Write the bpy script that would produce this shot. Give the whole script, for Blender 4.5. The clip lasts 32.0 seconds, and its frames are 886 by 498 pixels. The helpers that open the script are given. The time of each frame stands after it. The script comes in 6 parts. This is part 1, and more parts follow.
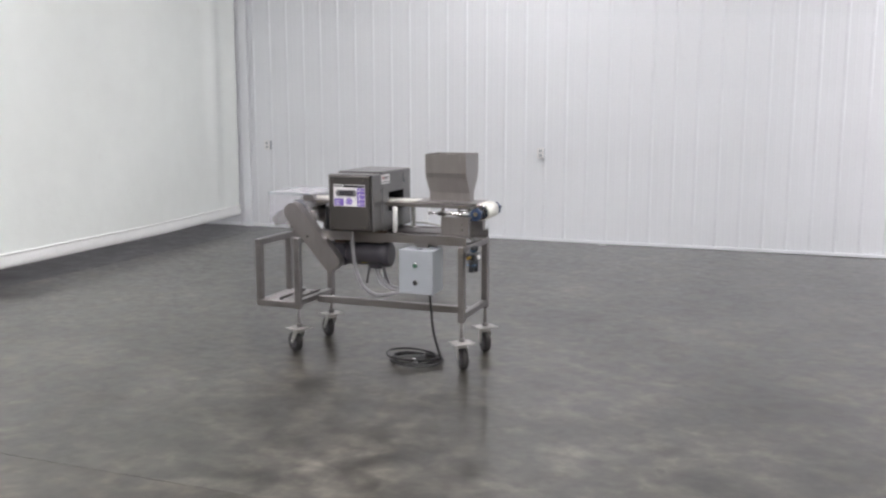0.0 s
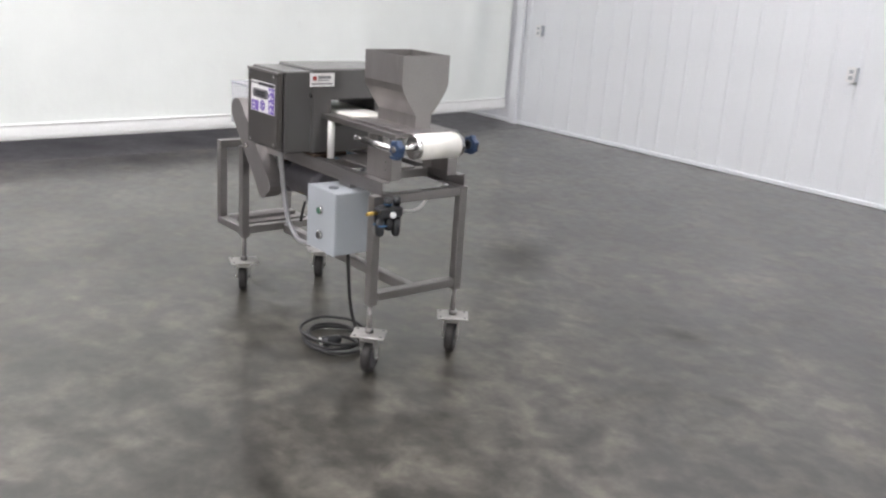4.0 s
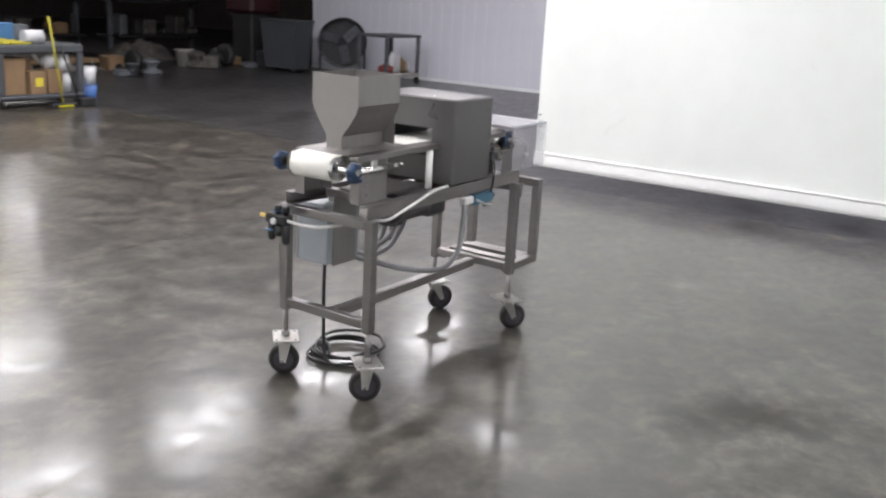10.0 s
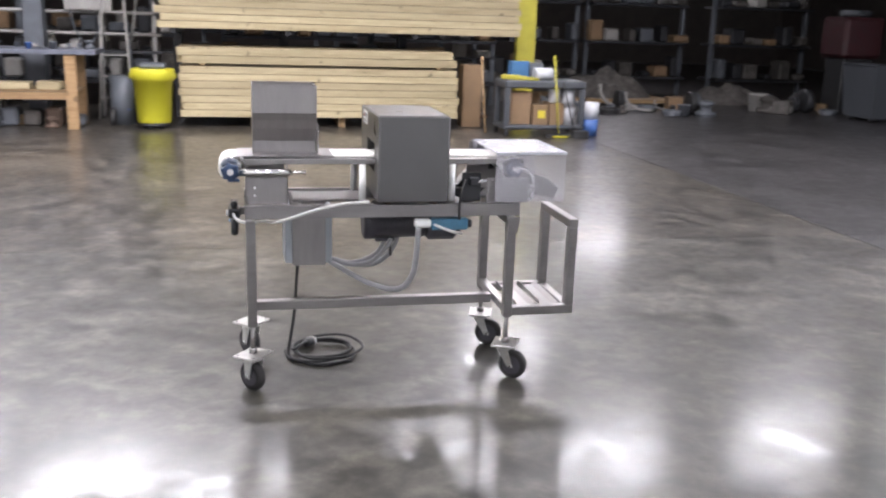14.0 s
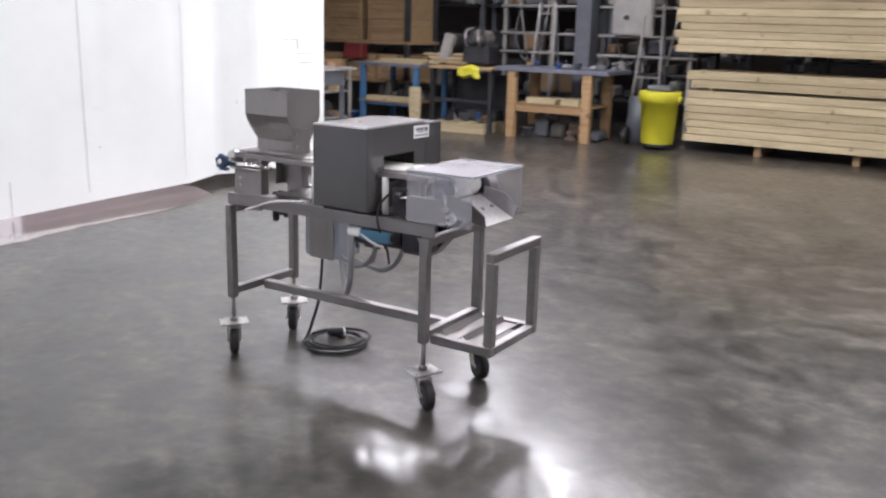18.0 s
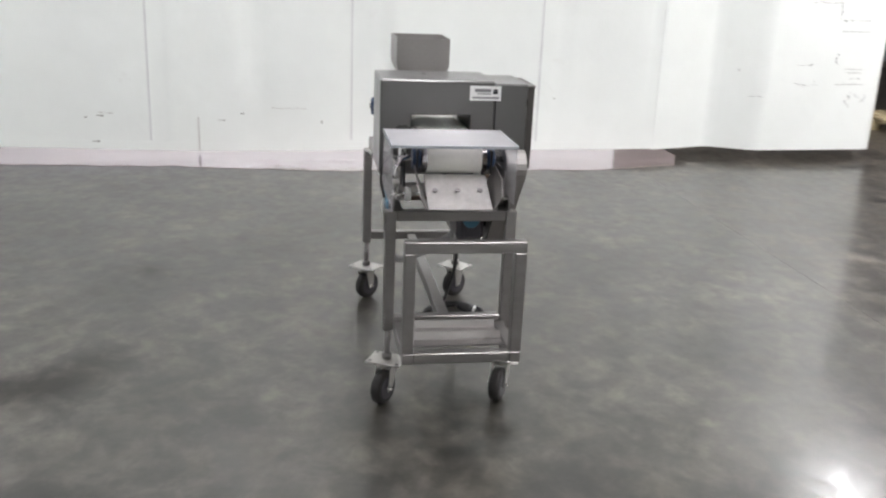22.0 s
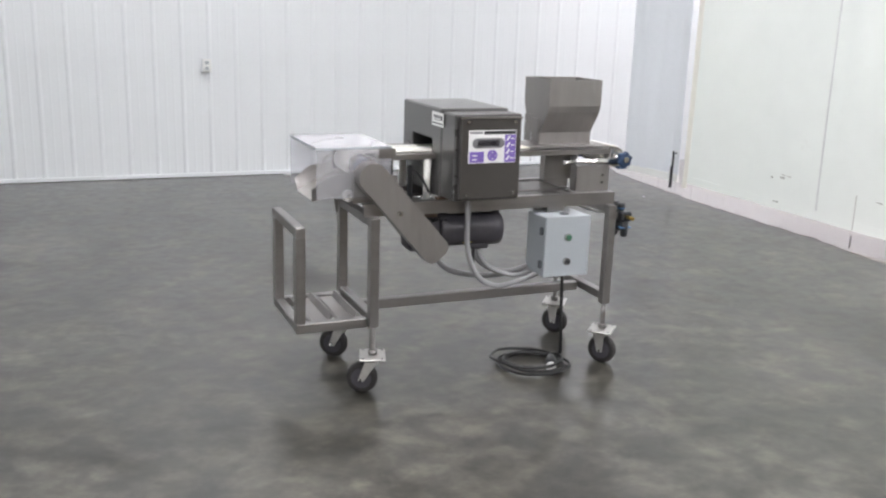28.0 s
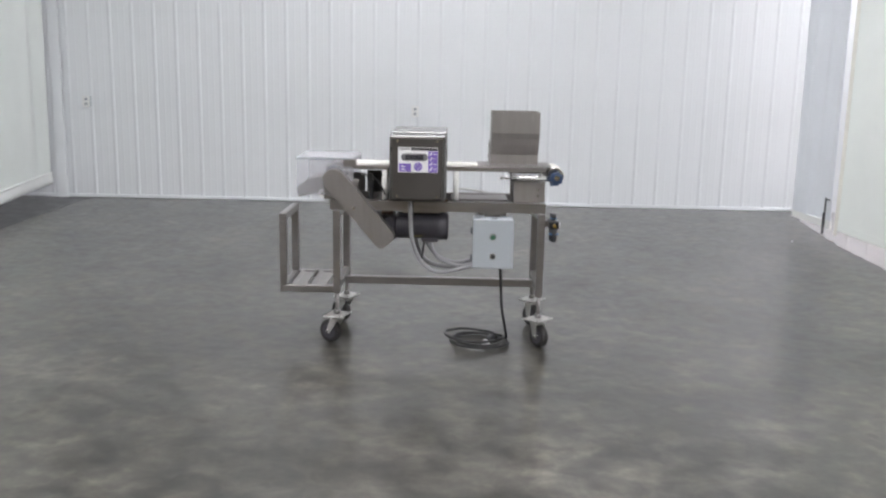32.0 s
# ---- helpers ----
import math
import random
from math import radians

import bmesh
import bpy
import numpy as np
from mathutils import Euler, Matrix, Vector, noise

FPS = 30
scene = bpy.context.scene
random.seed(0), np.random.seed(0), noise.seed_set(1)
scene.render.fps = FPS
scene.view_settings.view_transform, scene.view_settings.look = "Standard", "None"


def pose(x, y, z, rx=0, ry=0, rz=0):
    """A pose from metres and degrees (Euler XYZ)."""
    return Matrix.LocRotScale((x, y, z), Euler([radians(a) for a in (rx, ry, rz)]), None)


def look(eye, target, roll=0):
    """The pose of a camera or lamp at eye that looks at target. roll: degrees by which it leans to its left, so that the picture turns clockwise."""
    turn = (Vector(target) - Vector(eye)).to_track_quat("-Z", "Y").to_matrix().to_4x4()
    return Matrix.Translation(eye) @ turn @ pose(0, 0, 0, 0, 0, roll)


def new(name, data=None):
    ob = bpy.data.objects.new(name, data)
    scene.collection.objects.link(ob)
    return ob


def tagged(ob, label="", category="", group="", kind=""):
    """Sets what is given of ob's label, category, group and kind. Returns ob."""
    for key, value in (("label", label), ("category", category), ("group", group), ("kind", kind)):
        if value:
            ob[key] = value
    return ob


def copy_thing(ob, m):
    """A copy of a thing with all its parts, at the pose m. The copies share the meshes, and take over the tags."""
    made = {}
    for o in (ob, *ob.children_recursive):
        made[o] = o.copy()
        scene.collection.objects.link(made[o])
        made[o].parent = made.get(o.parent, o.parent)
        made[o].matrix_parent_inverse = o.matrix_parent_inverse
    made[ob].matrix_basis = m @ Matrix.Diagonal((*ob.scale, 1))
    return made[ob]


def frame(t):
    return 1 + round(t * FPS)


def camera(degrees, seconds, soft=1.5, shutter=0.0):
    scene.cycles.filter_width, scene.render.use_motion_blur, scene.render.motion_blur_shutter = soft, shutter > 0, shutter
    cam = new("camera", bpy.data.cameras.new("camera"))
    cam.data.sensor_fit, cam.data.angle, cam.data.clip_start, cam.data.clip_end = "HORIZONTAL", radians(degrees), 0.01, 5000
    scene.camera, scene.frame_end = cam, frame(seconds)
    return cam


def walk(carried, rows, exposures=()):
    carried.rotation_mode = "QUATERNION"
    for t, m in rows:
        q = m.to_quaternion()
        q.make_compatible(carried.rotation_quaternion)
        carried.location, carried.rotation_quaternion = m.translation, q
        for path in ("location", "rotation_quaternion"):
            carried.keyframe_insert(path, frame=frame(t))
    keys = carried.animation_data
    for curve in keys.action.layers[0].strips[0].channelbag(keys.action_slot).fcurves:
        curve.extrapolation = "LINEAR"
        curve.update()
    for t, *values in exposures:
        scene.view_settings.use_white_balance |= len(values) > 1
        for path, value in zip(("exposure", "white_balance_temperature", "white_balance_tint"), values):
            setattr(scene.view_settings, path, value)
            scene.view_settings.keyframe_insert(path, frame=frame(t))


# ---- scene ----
cam = camera(51.2, 32.0, soft=2.25, shutter=0.5)
# seconds, eye x y z, yaw, pitch, roll
PATH = [
    (0.0, 0.183, 0.063, 1.502, 20.95, -8.81, -0.07),
    (0.5, 0.387, 0.398, 1.496, 22.59, -8.80, 0.35),
    (1.0, 0.583, 0.732, 1.495, 26.65, -9.21, 1.08),
    (1.5, 0.809, 1.098, 1.504, 30.57, -9.56, 1.60),
    (2.0, 0.951, 1.483, 1.500, 34.22, -10.64, 2.08),
    (2.5, 1.100, 1.883, 1.486, 39.84, -10.60, 1.32),
    (3.0, 1.172, 2.260, 1.485, 44.96, -12.39, 1.66),
    (3.5, 1.194, 2.622, 1.507, 47.15, -14.76, 2.95),
    (5.5, 1.225, 4.023, 1.527, 68.38, -16.94, 3.98),
    (6.0, 1.216, 4.355, 1.511, 75.50, -16.10, 3.62),
    (6.5, 1.179, 4.717, 1.514, 82.26, -16.46, 2.96),
    (7.0, 1.173, 5.115, 1.501, 87.98, -15.55, 2.22),
    (7.5, 1.143, 5.481, 1.496, 93.56, -16.86, 1.06),
    (8.0, 1.101, 5.869, 1.497, 99.77, -16.19, 0.56),
    (8.5, 1.123, 6.297, 1.506, 105.23, -16.27, 0.49),
    (9.0, 1.109, 6.651, 1.519, 110.64, -16.32, 3.39),
    (9.5, 1.114, 7.035, 1.520, 117.34, -15.27, 3.76),
    (10.0, 1.037, 7.382, 1.525, 123.33, -15.35, 3.13),
    (10.5, 0.832, 7.715, 1.528, 127.43, -15.56, 2.12),
    (11.0, 0.625, 8.033, 1.521, 131.04, -14.41, 2.38),
    (11.5, 0.331, 8.277, 1.506, 139.07, -14.30, 1.01),
    (12.0, 0.006, 8.475, 1.511, 145.64, -14.65, 0.81),
    (12.5, -0.324, 8.695, 1.518, 151.57, -14.77, 0.63),
    (13.0, -0.748, 8.799, 1.519, 156.21, -16.32, 2.22),
    (13.5, -1.144, 8.891, 1.520, 161.80, -14.61, 2.69),
    (14.0, -1.523, 8.955, 1.513, 167.22, -14.22, 1.85),
    (14.5, -1.917, 8.924, 1.524, 174.53, -15.00, 0.99),
    (16.5, -3.491, 8.775, 1.539, -165.97, -14.04, 2.39),
    (17.0, -3.862, 8.648, 1.526, -159.10, -14.94, 1.50),
    (17.5, -4.201, 8.490, 1.537, -153.23, -14.24, 1.62),
    (18.0, -4.571, 8.324, 1.544, -147.94, -13.84, 1.57),
    (18.5, -4.842, 8.059, 1.545, -140.53, -15.26, 1.86),
    (19.0, -5.103, 7.776, 1.536, -133.62, -14.02, 3.01),
    (19.5, -5.358, 7.490, 1.544, -127.58, -14.24, 2.20),
    (20.0, -5.473, 7.123, 1.556, -122.96, -15.86, 1.76),
    (20.5, -5.598, 6.745, 1.545, -118.19, -15.90, 2.31),
    (21.0, -5.700, 6.391, 1.553, -110.13, -16.50, 1.84),
    (21.5, -5.700, 6.041, 1.560, -104.58, -17.27, 2.52),
    (22.0, -5.681, 5.662, 1.537, -99.28, -17.34, 2.42),
    (22.5, -5.633, 5.293, 1.526, -92.22, -15.68, 1.95),
    (23.0, -5.549, 4.887, 1.527, -84.92, -14.96, 1.49),
    (23.5, -5.543, 4.463, 1.537, -79.28, -14.76, 1.28),
    (24.0, -5.423, 4.065, 1.522, -72.46, -15.37, 1.81),
    (24.5, -5.321, 3.650, 1.520, -66.53, -14.14, 1.92),
    (25.0, -5.195, 3.267, 1.518, -61.55, -14.11, 1.83),
    (25.5, -4.973, 2.936, 1.518, -55.78, -14.30, 1.42),
    (26.0, -4.761, 2.598, 1.501, -47.54, -13.61, 0.78),
    (26.5, -4.467, 2.345, 1.478, -39.12, -14.20, 1.02),
    (28.5, -3.480, 1.384, 1.467, -19.69, -13.44, 2.46),
    (29.0, -3.210, 1.102, 1.463, -16.45, -12.65, 3.06),
    (29.5, -2.986, 0.843, 1.464, -11.88, -12.25, 2.50),
    (30.0, -2.673, 0.658, 1.474, -6.03, -12.30, 2.22),
    (30.5, -2.451, 0.449, 1.468, -2.90, -10.66, 2.10),
    (31.0, -2.277, 0.305, 1.465, -1.54, -9.68, 1.51),
    (31.5, -2.092, 0.221, 1.461, -0.30, -9.83, 0.97),
    (32.0, -2.001, 0.198, 1.452, 0.87, -11.15, 1.06),
]


def aim(x, y, z, yaw, pitch, roll):
    a, b = radians(yaw), radians(pitch)
    way = Vector((-math.sin(a) * math.cos(b), math.cos(a) * math.cos(b), math.sin(b)))
    eye = Vector((x, y, z))
    return look(eye, eye + way, roll)


EXPOSURE = 0.0
walk(cam, [(t, aim(*row)) for t, *row in PATH], exposures=[(t, EXPOSURE + e, kelvin, tint) for t, e, kelvin, tint in ((0.0, -0.22, 6500, 9), (3.0, -0.1, 6500, 9), (6.0, 0.3, 6500, 9), (9.0, 0.1, 6500, 8), (11.0, 0.0, 6450, 8), (14.0, 0.45, 6260, 12), (17.0, 0.05, 6220, 14), (20.0, -0.2, 6450, 10), (22.0, -0.2, 6500, 7), (24.0, -0.16, 6500, 5), (26.0, -0.12, 6450, 4), (29.0, 0.0, 6450, 6), (31.0, -0.15, 6420, 6), (32.0, -0.2, 6380, 6))])

# ---- world and light ----
world = bpy.data.worlds.new("world")
scene.world = world
world.use_nodes = True
world.node_tree.nodes["Background"].inputs[0].default_value = (0.5, 0.52, 0.55, 1)
world.node_tree.nodes["Background"].inputs[1].default_value = 0.02

LAMP = 36.0         # glow of the tube diffusers
LAMP_HEIGHT = 3.5
CEILING = 4.7

# ---- materials ----


def ramp(nodes, links, source, stops):
    r = nodes.new("ShaderNodeValToRGB")
    while len(r.color_ramp.elements) < len(stops):
        r.color_ramp.elements.new(0.5)
    for e, (p, c) in zip(r.color_ramp.elements, stops):
        e.position = p
        e.color = (*c, 1) if len(c) == 3 else c
    links.new(source, r.inputs[0])
    return r.outputs[0]


def noise_tex(nodes, links, vector, scale, detail=4.0, rough=0.55, warp=0.0):
    n = nodes.new("ShaderNodeTexNoise")
    n.inputs["Scale"].default_value = scale
    n.inputs["Detail"].default_value = detail
    n.inputs["Roughness"].default_value = rough
    n.inputs["Distortion"].default_value = warp
    links.new(vector, n.inputs["Vector"])
    return n.outputs["Fac"]


def mixed(nodes, links, fac, a, b, mode="MIX"):
    m = nodes.new("ShaderNodeMix")
    m.data_type, m.blend_type = "RGBA", mode
    for socket, value in ((m.inputs[0], fac), (m.inputs[6], a), (m.inputs[7], b)):
        if isinstance(value, bpy.types.NodeSocket):
            links.new(value, socket)
        elif isinstance(value, (int, float)):
            socket.default_value = value
        else:
            socket.default_value = (*value, 1)
    return m.outputs[2]


def surface(name, base, rough=0.5, metal=0.0, vary=0.12, coarse=3.0, fine=60.0, bump=0.05, stretch=(1, 1, 1), stain=None, by_object=0.0, coat=0.0, spec=0.5):
    """A surface with coarse and fine variation of colour, gloss and relief."""
    m = bpy.data.materials.new(name)
    m.use_nodes = True
    nodes, links = m.node_tree.nodes, m.node_tree.links
    b = nodes["Principled BSDF"]
    co = nodes.new("ShaderNodeTexCoord").outputs["Object"]
    mp = nodes.new("ShaderNodeMapping")
    mp.inputs["Scale"].default_value = stretch
    links.new(co, mp.inputs["Vector"])
    v = mp.outputs["Vector"]
    n1 = noise_tex(nodes, links, v, coarse, 5)
    n2 = noise_tex(nodes, links, v, fine, 3)
    dark = tuple(c * (1 - vary) for c in base)
    light = tuple(min(1, c * (1 + vary)) for c in base)
    col = ramp(nodes, links, n1, [(0.3, dark), (0.7, light)])
    col2 = ramp(nodes, links, n2, [(0.3, (1 - vary * 0.6,) * 3), (0.7, (1 + vary * 0.2,) * 3)])
    col = mixed(nodes, links, 1.0, col, col2, "MULTIPLY")
    if stain:
        colour, low, high, scale = stain
        n3 = noise_tex(nodes, links, v, scale, 6, 0.6, 0.8)
        mask = ramp(nodes, links, n3, [(low, (0, 0, 0)), (high, (1, 1, 1))])
        col = mixed(nodes, links, mask, col, colour)
    if by_object:
        info = nodes.new("ShaderNodeObjectInfo")
        tone = ramp(nodes, links, info.outputs["Random"], [(0.0, (1 - by_object,) * 3), (1.0, (1 + by_object * 0.4,) * 3)])
        col = mixed(nodes, links, 1.0, col, tone, "MULTIPLY")
    links.new(col, b.inputs["Base Color"])
    r = ramp(nodes, links, n1, [(0.25, (max(0.03, rough * 0.8),) * 3), (0.75, (min(1, rough * 1.2),) * 3)])
    links.new(r, b.inputs["Roughness"])
    b.inputs["Metallic"].default_value = metal
    b.inputs["Coat Weight"].default_value = coat
    b.inputs["Specular IOR Level"].default_value = spec
    if bump:
        bp = nodes.new("ShaderNodeBump")
        bp.inputs["Strength"].default_value = bump
        bp.inputs["Distance"].default_value = 0.01
        links.new(n2, bp.inputs["Height"])
        links.new(bp.outputs["Normal"], b.inputs["Normal"])
    return m


def glow(name, colour, strength):
    m = bpy.data.materials.new(name)
    m.use_nodes = True
    nodes, links = m.node_tree.nodes, m.node_tree.links
    e = nodes.new("ShaderNodeEmission")
    e.inputs[0].default_value = (*colour, 1)
    e.inputs[1].default_value = strength
    links.new(e.outputs[0], nodes["Material Output"].inputs[0])
    return m


def concrete(name, dark, mid, light, rough_low, rough_high, coat=0.4, stains=(), mottle=1.0):
    """Worn sealed concrete: cloudy tone, dark stains, faint trowel sweeps, an uneven gloss coat."""
    m = bpy.data.materials.new(name)
    m.use_nodes = True
    nodes, links = m.node_tree.nodes, m.node_tree.links
    b = nodes["Principled BSDF"]
    v = nodes.new("ShaderNodeNewGeometry").outputs["Position"]
    mp = nodes.new("ShaderNodeMapping")
    mp.inputs["Rotation"].default_value = (0, 0, 0.6)
    mp.inputs["Scale"].default_value = (0.9, 1.08, 1)
    links.new(v, mp.inputs["Vector"])
    n1 = noise_tex(nodes, links, v, 1.1, 4, 0.5, 0.5)
    n2 = noise_tex(nodes, links, v, 5.2, 7, 0.6, 0.4)
    n3 = noise_tex(nodes, links, v, 13.0, 4, 0.55, 0.2)
    n4 = noise_tex(nodes, links, v, 1.7, 4, 0.55, 0.8)
    n5 = noise_tex(nodes, links, v, 8.0, 2, 0.4, 0.2)
    n6 = noise_tex(nodes, links, v, 80.0, 3, 0.5)
    n7 = noise_tex(nodes, links, mp.outputs[0], 9.0, 6, 0.58, 0.35)
    n8 = noise_tex(nodes, links, mp.outputs[0], 1.9, 7, 0.6, 0.6)
    col = ramp(nodes, links, n1, [(0.32, dark), (0.5, mid), (0.68, light)])
    tone = ramp(nodes, links, n2, [(0.37, (0.45, 0.45, 0.435)), (0.5, (0.94,) * 3), (0.63, (1.6, 1.58, 1.55))])
    col = mixed(nodes, links, 0.9 * mottle, col, tone, "MULTIPLY")
    # power-trowel marks: pale flecks and dark burnished swirls
    sweep = ramp(nodes, links, n7, [(0.38, (0.66,) * 3), (0.5, (0.97,) * 3), (0.62, (1.34, 1.33, 1.31))])
    col = mixed(nodes, links, 0.6 * mottle, col, sweep, "MULTIPLY")
    swirl = ramp(nodes, links, n8, [(0.4, (0.66, 0.66, 0.625)), (0.6, (1.2, 1.185, 1.165))])
    col = mixed(nodes, links, 0.75, col, swirl, "MULTIPLY")
    grain = ramp(nodes, links, n3, [(0.34, (0.82,) * 3), (0.66, (1.14,) * 3)])
    col = mixed(nodes, links, 0.7 * mottle, col, grain, "MULTIPLY")
    spots = ramp(nodes, links, n5, [(0.72, (0, 0, 0)), (0.78, (0.5,) * 3)])
    col = mixed(nodes, links, spots, col, tuple(c * 0.5 for c in dark))
    smear = ramp(nodes, links, n4, [(0.58, (0, 0, 0)), (0.72, (0.4,) * 3)])
    col = mixed(nodes, links, smear, col, tuple(c * 0.5 for c in dark))
    dull = smear
    # single old stains: place, half length, half width, turn
    for sx, sy, rx, ry, turn in stains:
        st = nodes.new("ShaderNodeMapping")
        st.vector_type = "TEXTURE"
        st.inputs["Location"].default_value = (sx, sy, 0)
        st.inputs["Rotation"].default_value = (0, 0, turn)
        st.inputs["Scale"].default_value = (rx, ry, 1)
        links.new(v, st.inputs["Vector"])
        far = nodes.new("ShaderNodeVectorMath")
        far.operation = "LENGTH"
        links.new(st.outputs[0], far.inputs[0])
        ragged = nodes.new("ShaderNodeMath")
        ragged.operation = "MULTIPLY_ADD"
        ragged.inputs[1].default_value = 1.6
        links.new(n2, ragged.inputs[0])
        links.new(far.outputs["Value"], ragged.inputs[2])
        half = nodes.new("ShaderNodeMapRange")
        half.inputs["From Min"].default_value, half.inputs["From Max"].default_value = 1.0, 1.9
        half.inputs["To Min"].default_value, half.inputs["To Max"].default_value = 0.72, 0.0
        links.new(ragged.outputs[0], half.inputs["Value"])
        col = mixed(nodes, links, half.outputs[0], col, tuple(c * 0.45 for c in dark))
        dull = mixed(nodes, links, half.outputs[0], dull, (1, 1, 1))
    links.new(col, b.inputs["Base Color"])
    r1 = ramp(nodes, links, n2, [(0.3, (rough_low,) * 3), (0.7, (rough_high,) * 3)])
    links.new(r1, b.inputs["Roughness"])
    # stained and worn ground is dull
    links.new(ramp(nodes, links, dull, [(0.0, (0.36,) * 3), (0.8, (0.12,) * 3)]), b.inputs["Specular IOR Level"])
    wear = ramp(nodes, links, n7, [(0.38, (coat,) * 3), (0.62, (coat * 0.72,) * 3)])
    wear = mixed(nodes, links, 1.0, wear, ramp(nodes, links, dull, [(0.0, (1.0,) * 3), (0.8, (0.35,) * 3)]), "MULTIPLY")
    worn = noise_tex(nodes, links, v, 16.0, 4, 0.5, 0.3)
    wear = mixed(nodes, links, 1.0, wear, ramp(nodes, links, worn, [(0.4, (0.7,) * 3), (0.6, (1.15,) * 3)]), "MULTIPLY")
    links.new(wear, b.inputs["Coat Weight"])
    r2 = ramp(nodes, links, n2, [(0.35, (0.12,) * 3), (0.65, (0.24,) * 3)])
    links.new(r2, b.inputs["Coat Roughness"])
    bp = nodes.new("ShaderNodeBump")
    bp.inputs["Strength"].default_value = 0.09
    bp.inputs["Distance"].default_value = 0.002
    links.new(n3, bp.inputs["Height"])
    bp2 = nodes.new("ShaderNodeBump")
    bp2.inputs["Strength"].default_value = 0.1
    bp2.inputs["Distance"].default_value = 0.001
    links.new(n6, bp2.inputs["Height"])
    links.new(bp.outputs["Normal"], bp2.inputs["Normal"])
    links.new(bp2.outputs["Normal"], b.inputs["Normal"])
    links.new(bp.outputs["Normal"], b.inputs["Coat Normal"])
    return m


def clear_sheet(name, tint, haze, rough=0.08):
    """Scuffed clear plastic: mostly see-through, a little milky."""
    m = bpy.data.materials.new(name)
    m.use_nodes = True
    nodes, links = m.node_tree.nodes, m.node_tree.links
    co = nodes.new("ShaderNodeTexCoord").outputs["Object"]
    n = noise_tex(nodes, links, co, 5.0, 4, 0.5, 0.5)
    tr = nodes.new("ShaderNodeBsdfTransparent")
    tr.inputs[0].default_value = (*tint, 1)
    b = nodes["Principled BSDF"]
    b.inputs["Base Color"].default_value = (0.75, 0.75, 0.78, 1)
    b.inputs["Roughness"].default_value = rough
    mix = nodes.new("ShaderNodeMixShader")
    fac = ramp(nodes, links, n, [(0.3, (haze * 0.94,) * 3), (0.7, (haze * 1.07,) * 3)])
    links.new(fac, mix.inputs[0])
    links.new(tr.outputs[0], mix.inputs[1])
    links.new(b.outputs[0], mix.inputs[2])
    links.new(mix.outputs[0], nodes["Material Output"].inputs[0])
    return m


def lumber(name, base, streak, by_object=0.25):
    m = bpy.data.materials.new(name)
    m.use_nodes = True
    nodes, links = m.node_tree.nodes, m.node_tree.links
    b = nodes["Principled BSDF"]
    info = nodes.new("ShaderNodeObjectInfo")
    co = nodes.new("ShaderNodeTexCoord").outputs["Object"]
    add = nodes.new("ShaderNodeVectorMath")
    shift = nodes.new("ShaderNodeVectorMath")
    shift.operation = "SCALE"
    shift.inputs[0].default_value = (17.0, 9.0, 5.0)
    links.new(info.outputs["Random"], shift.inputs["Scale"])
    links.new(co, add.inputs[0])
    links.new(shift.outputs[0], add.inputs[1])
    mp = nodes.new("ShaderNodeMapping")
    mp.inputs["Scale"].default_value = (0.35, 6, 6)
    links.new(add.outputs[0], mp.inputs["Vector"])
    n1 = noise_tex(nodes, links, mp.outputs[0], 3.0, 6, 0.6, 1.0)
    n2 = noise_tex(nodes, links, mp.outputs[0], 16.0, 4)
    knots = noise_tex(nodes, links, add.outputs[0], 7.0, 2, 0.4)
    col = ramp(nodes, links, n1, [(0.3, streak), (0.5, base), (0.75, tuple(min(1, c * 1.15) for c in base))])
    fine = ramp(nodes, links, n2, [(0.3, (0.85,) * 3), (0.7, (1.05,) * 3)])
    col = mixed(nodes, links, 1.0, col, fine, "MULTIPLY")
    kn = ramp(nodes, links, knots, [(0.69, (0, 0, 0)), (0.74, (0.7,) * 3)])
    col = mixed(nodes, links, kn, col, tuple(c * 0.35 for c in streak))
    tone = ramp(nodes, links, info.outputs["Random"], [(0.0, (1 - by_object, 1 - by_object * 1.1, 1 - by_object * 1.3)), (1.0, (1.06, 1.04, 1.0))])
    col = mixed(nodes, links, 1.0, col, tone, "MULTIPLY")
    links.new(col, b.inputs["Base Color"])
    b.inputs["Roughness"].default_value = 0.7
    bp = nodes.new("ShaderNodeBump")
    bp.inputs["Strength"].default_value = 0.2
    bp.inputs["Distance"].default_value = 0.004
    links.new(n2, bp.inputs["Height"])
    links.new(bp.outputs["Normal"], b.inputs["Normal"])
    return m


FLOOR_BAY = concrete("sealed_concrete", (0.04, 0.0378, 0.0325), (0.057, 0.0538, 0.0465), (0.077, 0.0725, 0.063), 0.34, 0.5, 0.74,
                     stains=((-2.46, 6.6, 0.48, 0.24, -0.7), (-1.14, 6.4, 0.16, 0.1, 0.3), (-5.72, 5.6, 0.3, 0.2, 0.4)))
FLOOR_SIDE = concrete("grey_sealed_concrete", (0.034, 0.0325, 0.0335), (0.042, 0.04, 0.0412), (0.05, 0.048, 0.049), 0.34, 0.5, 0.5, stains=((-6.3, 6.2, 0.3, 0.22, 0.2), (-6.4, 5.4, 0.35, 0.2, 0.5)), mottle=0.4)
FLOOR_SOUTH = concrete("brownish_sealed_concrete", (0.041, 0.037, 0.0315), (0.057, 0.0515, 0.044), (0.076, 0.069, 0.059), 0.34, 0.5, 0.72)
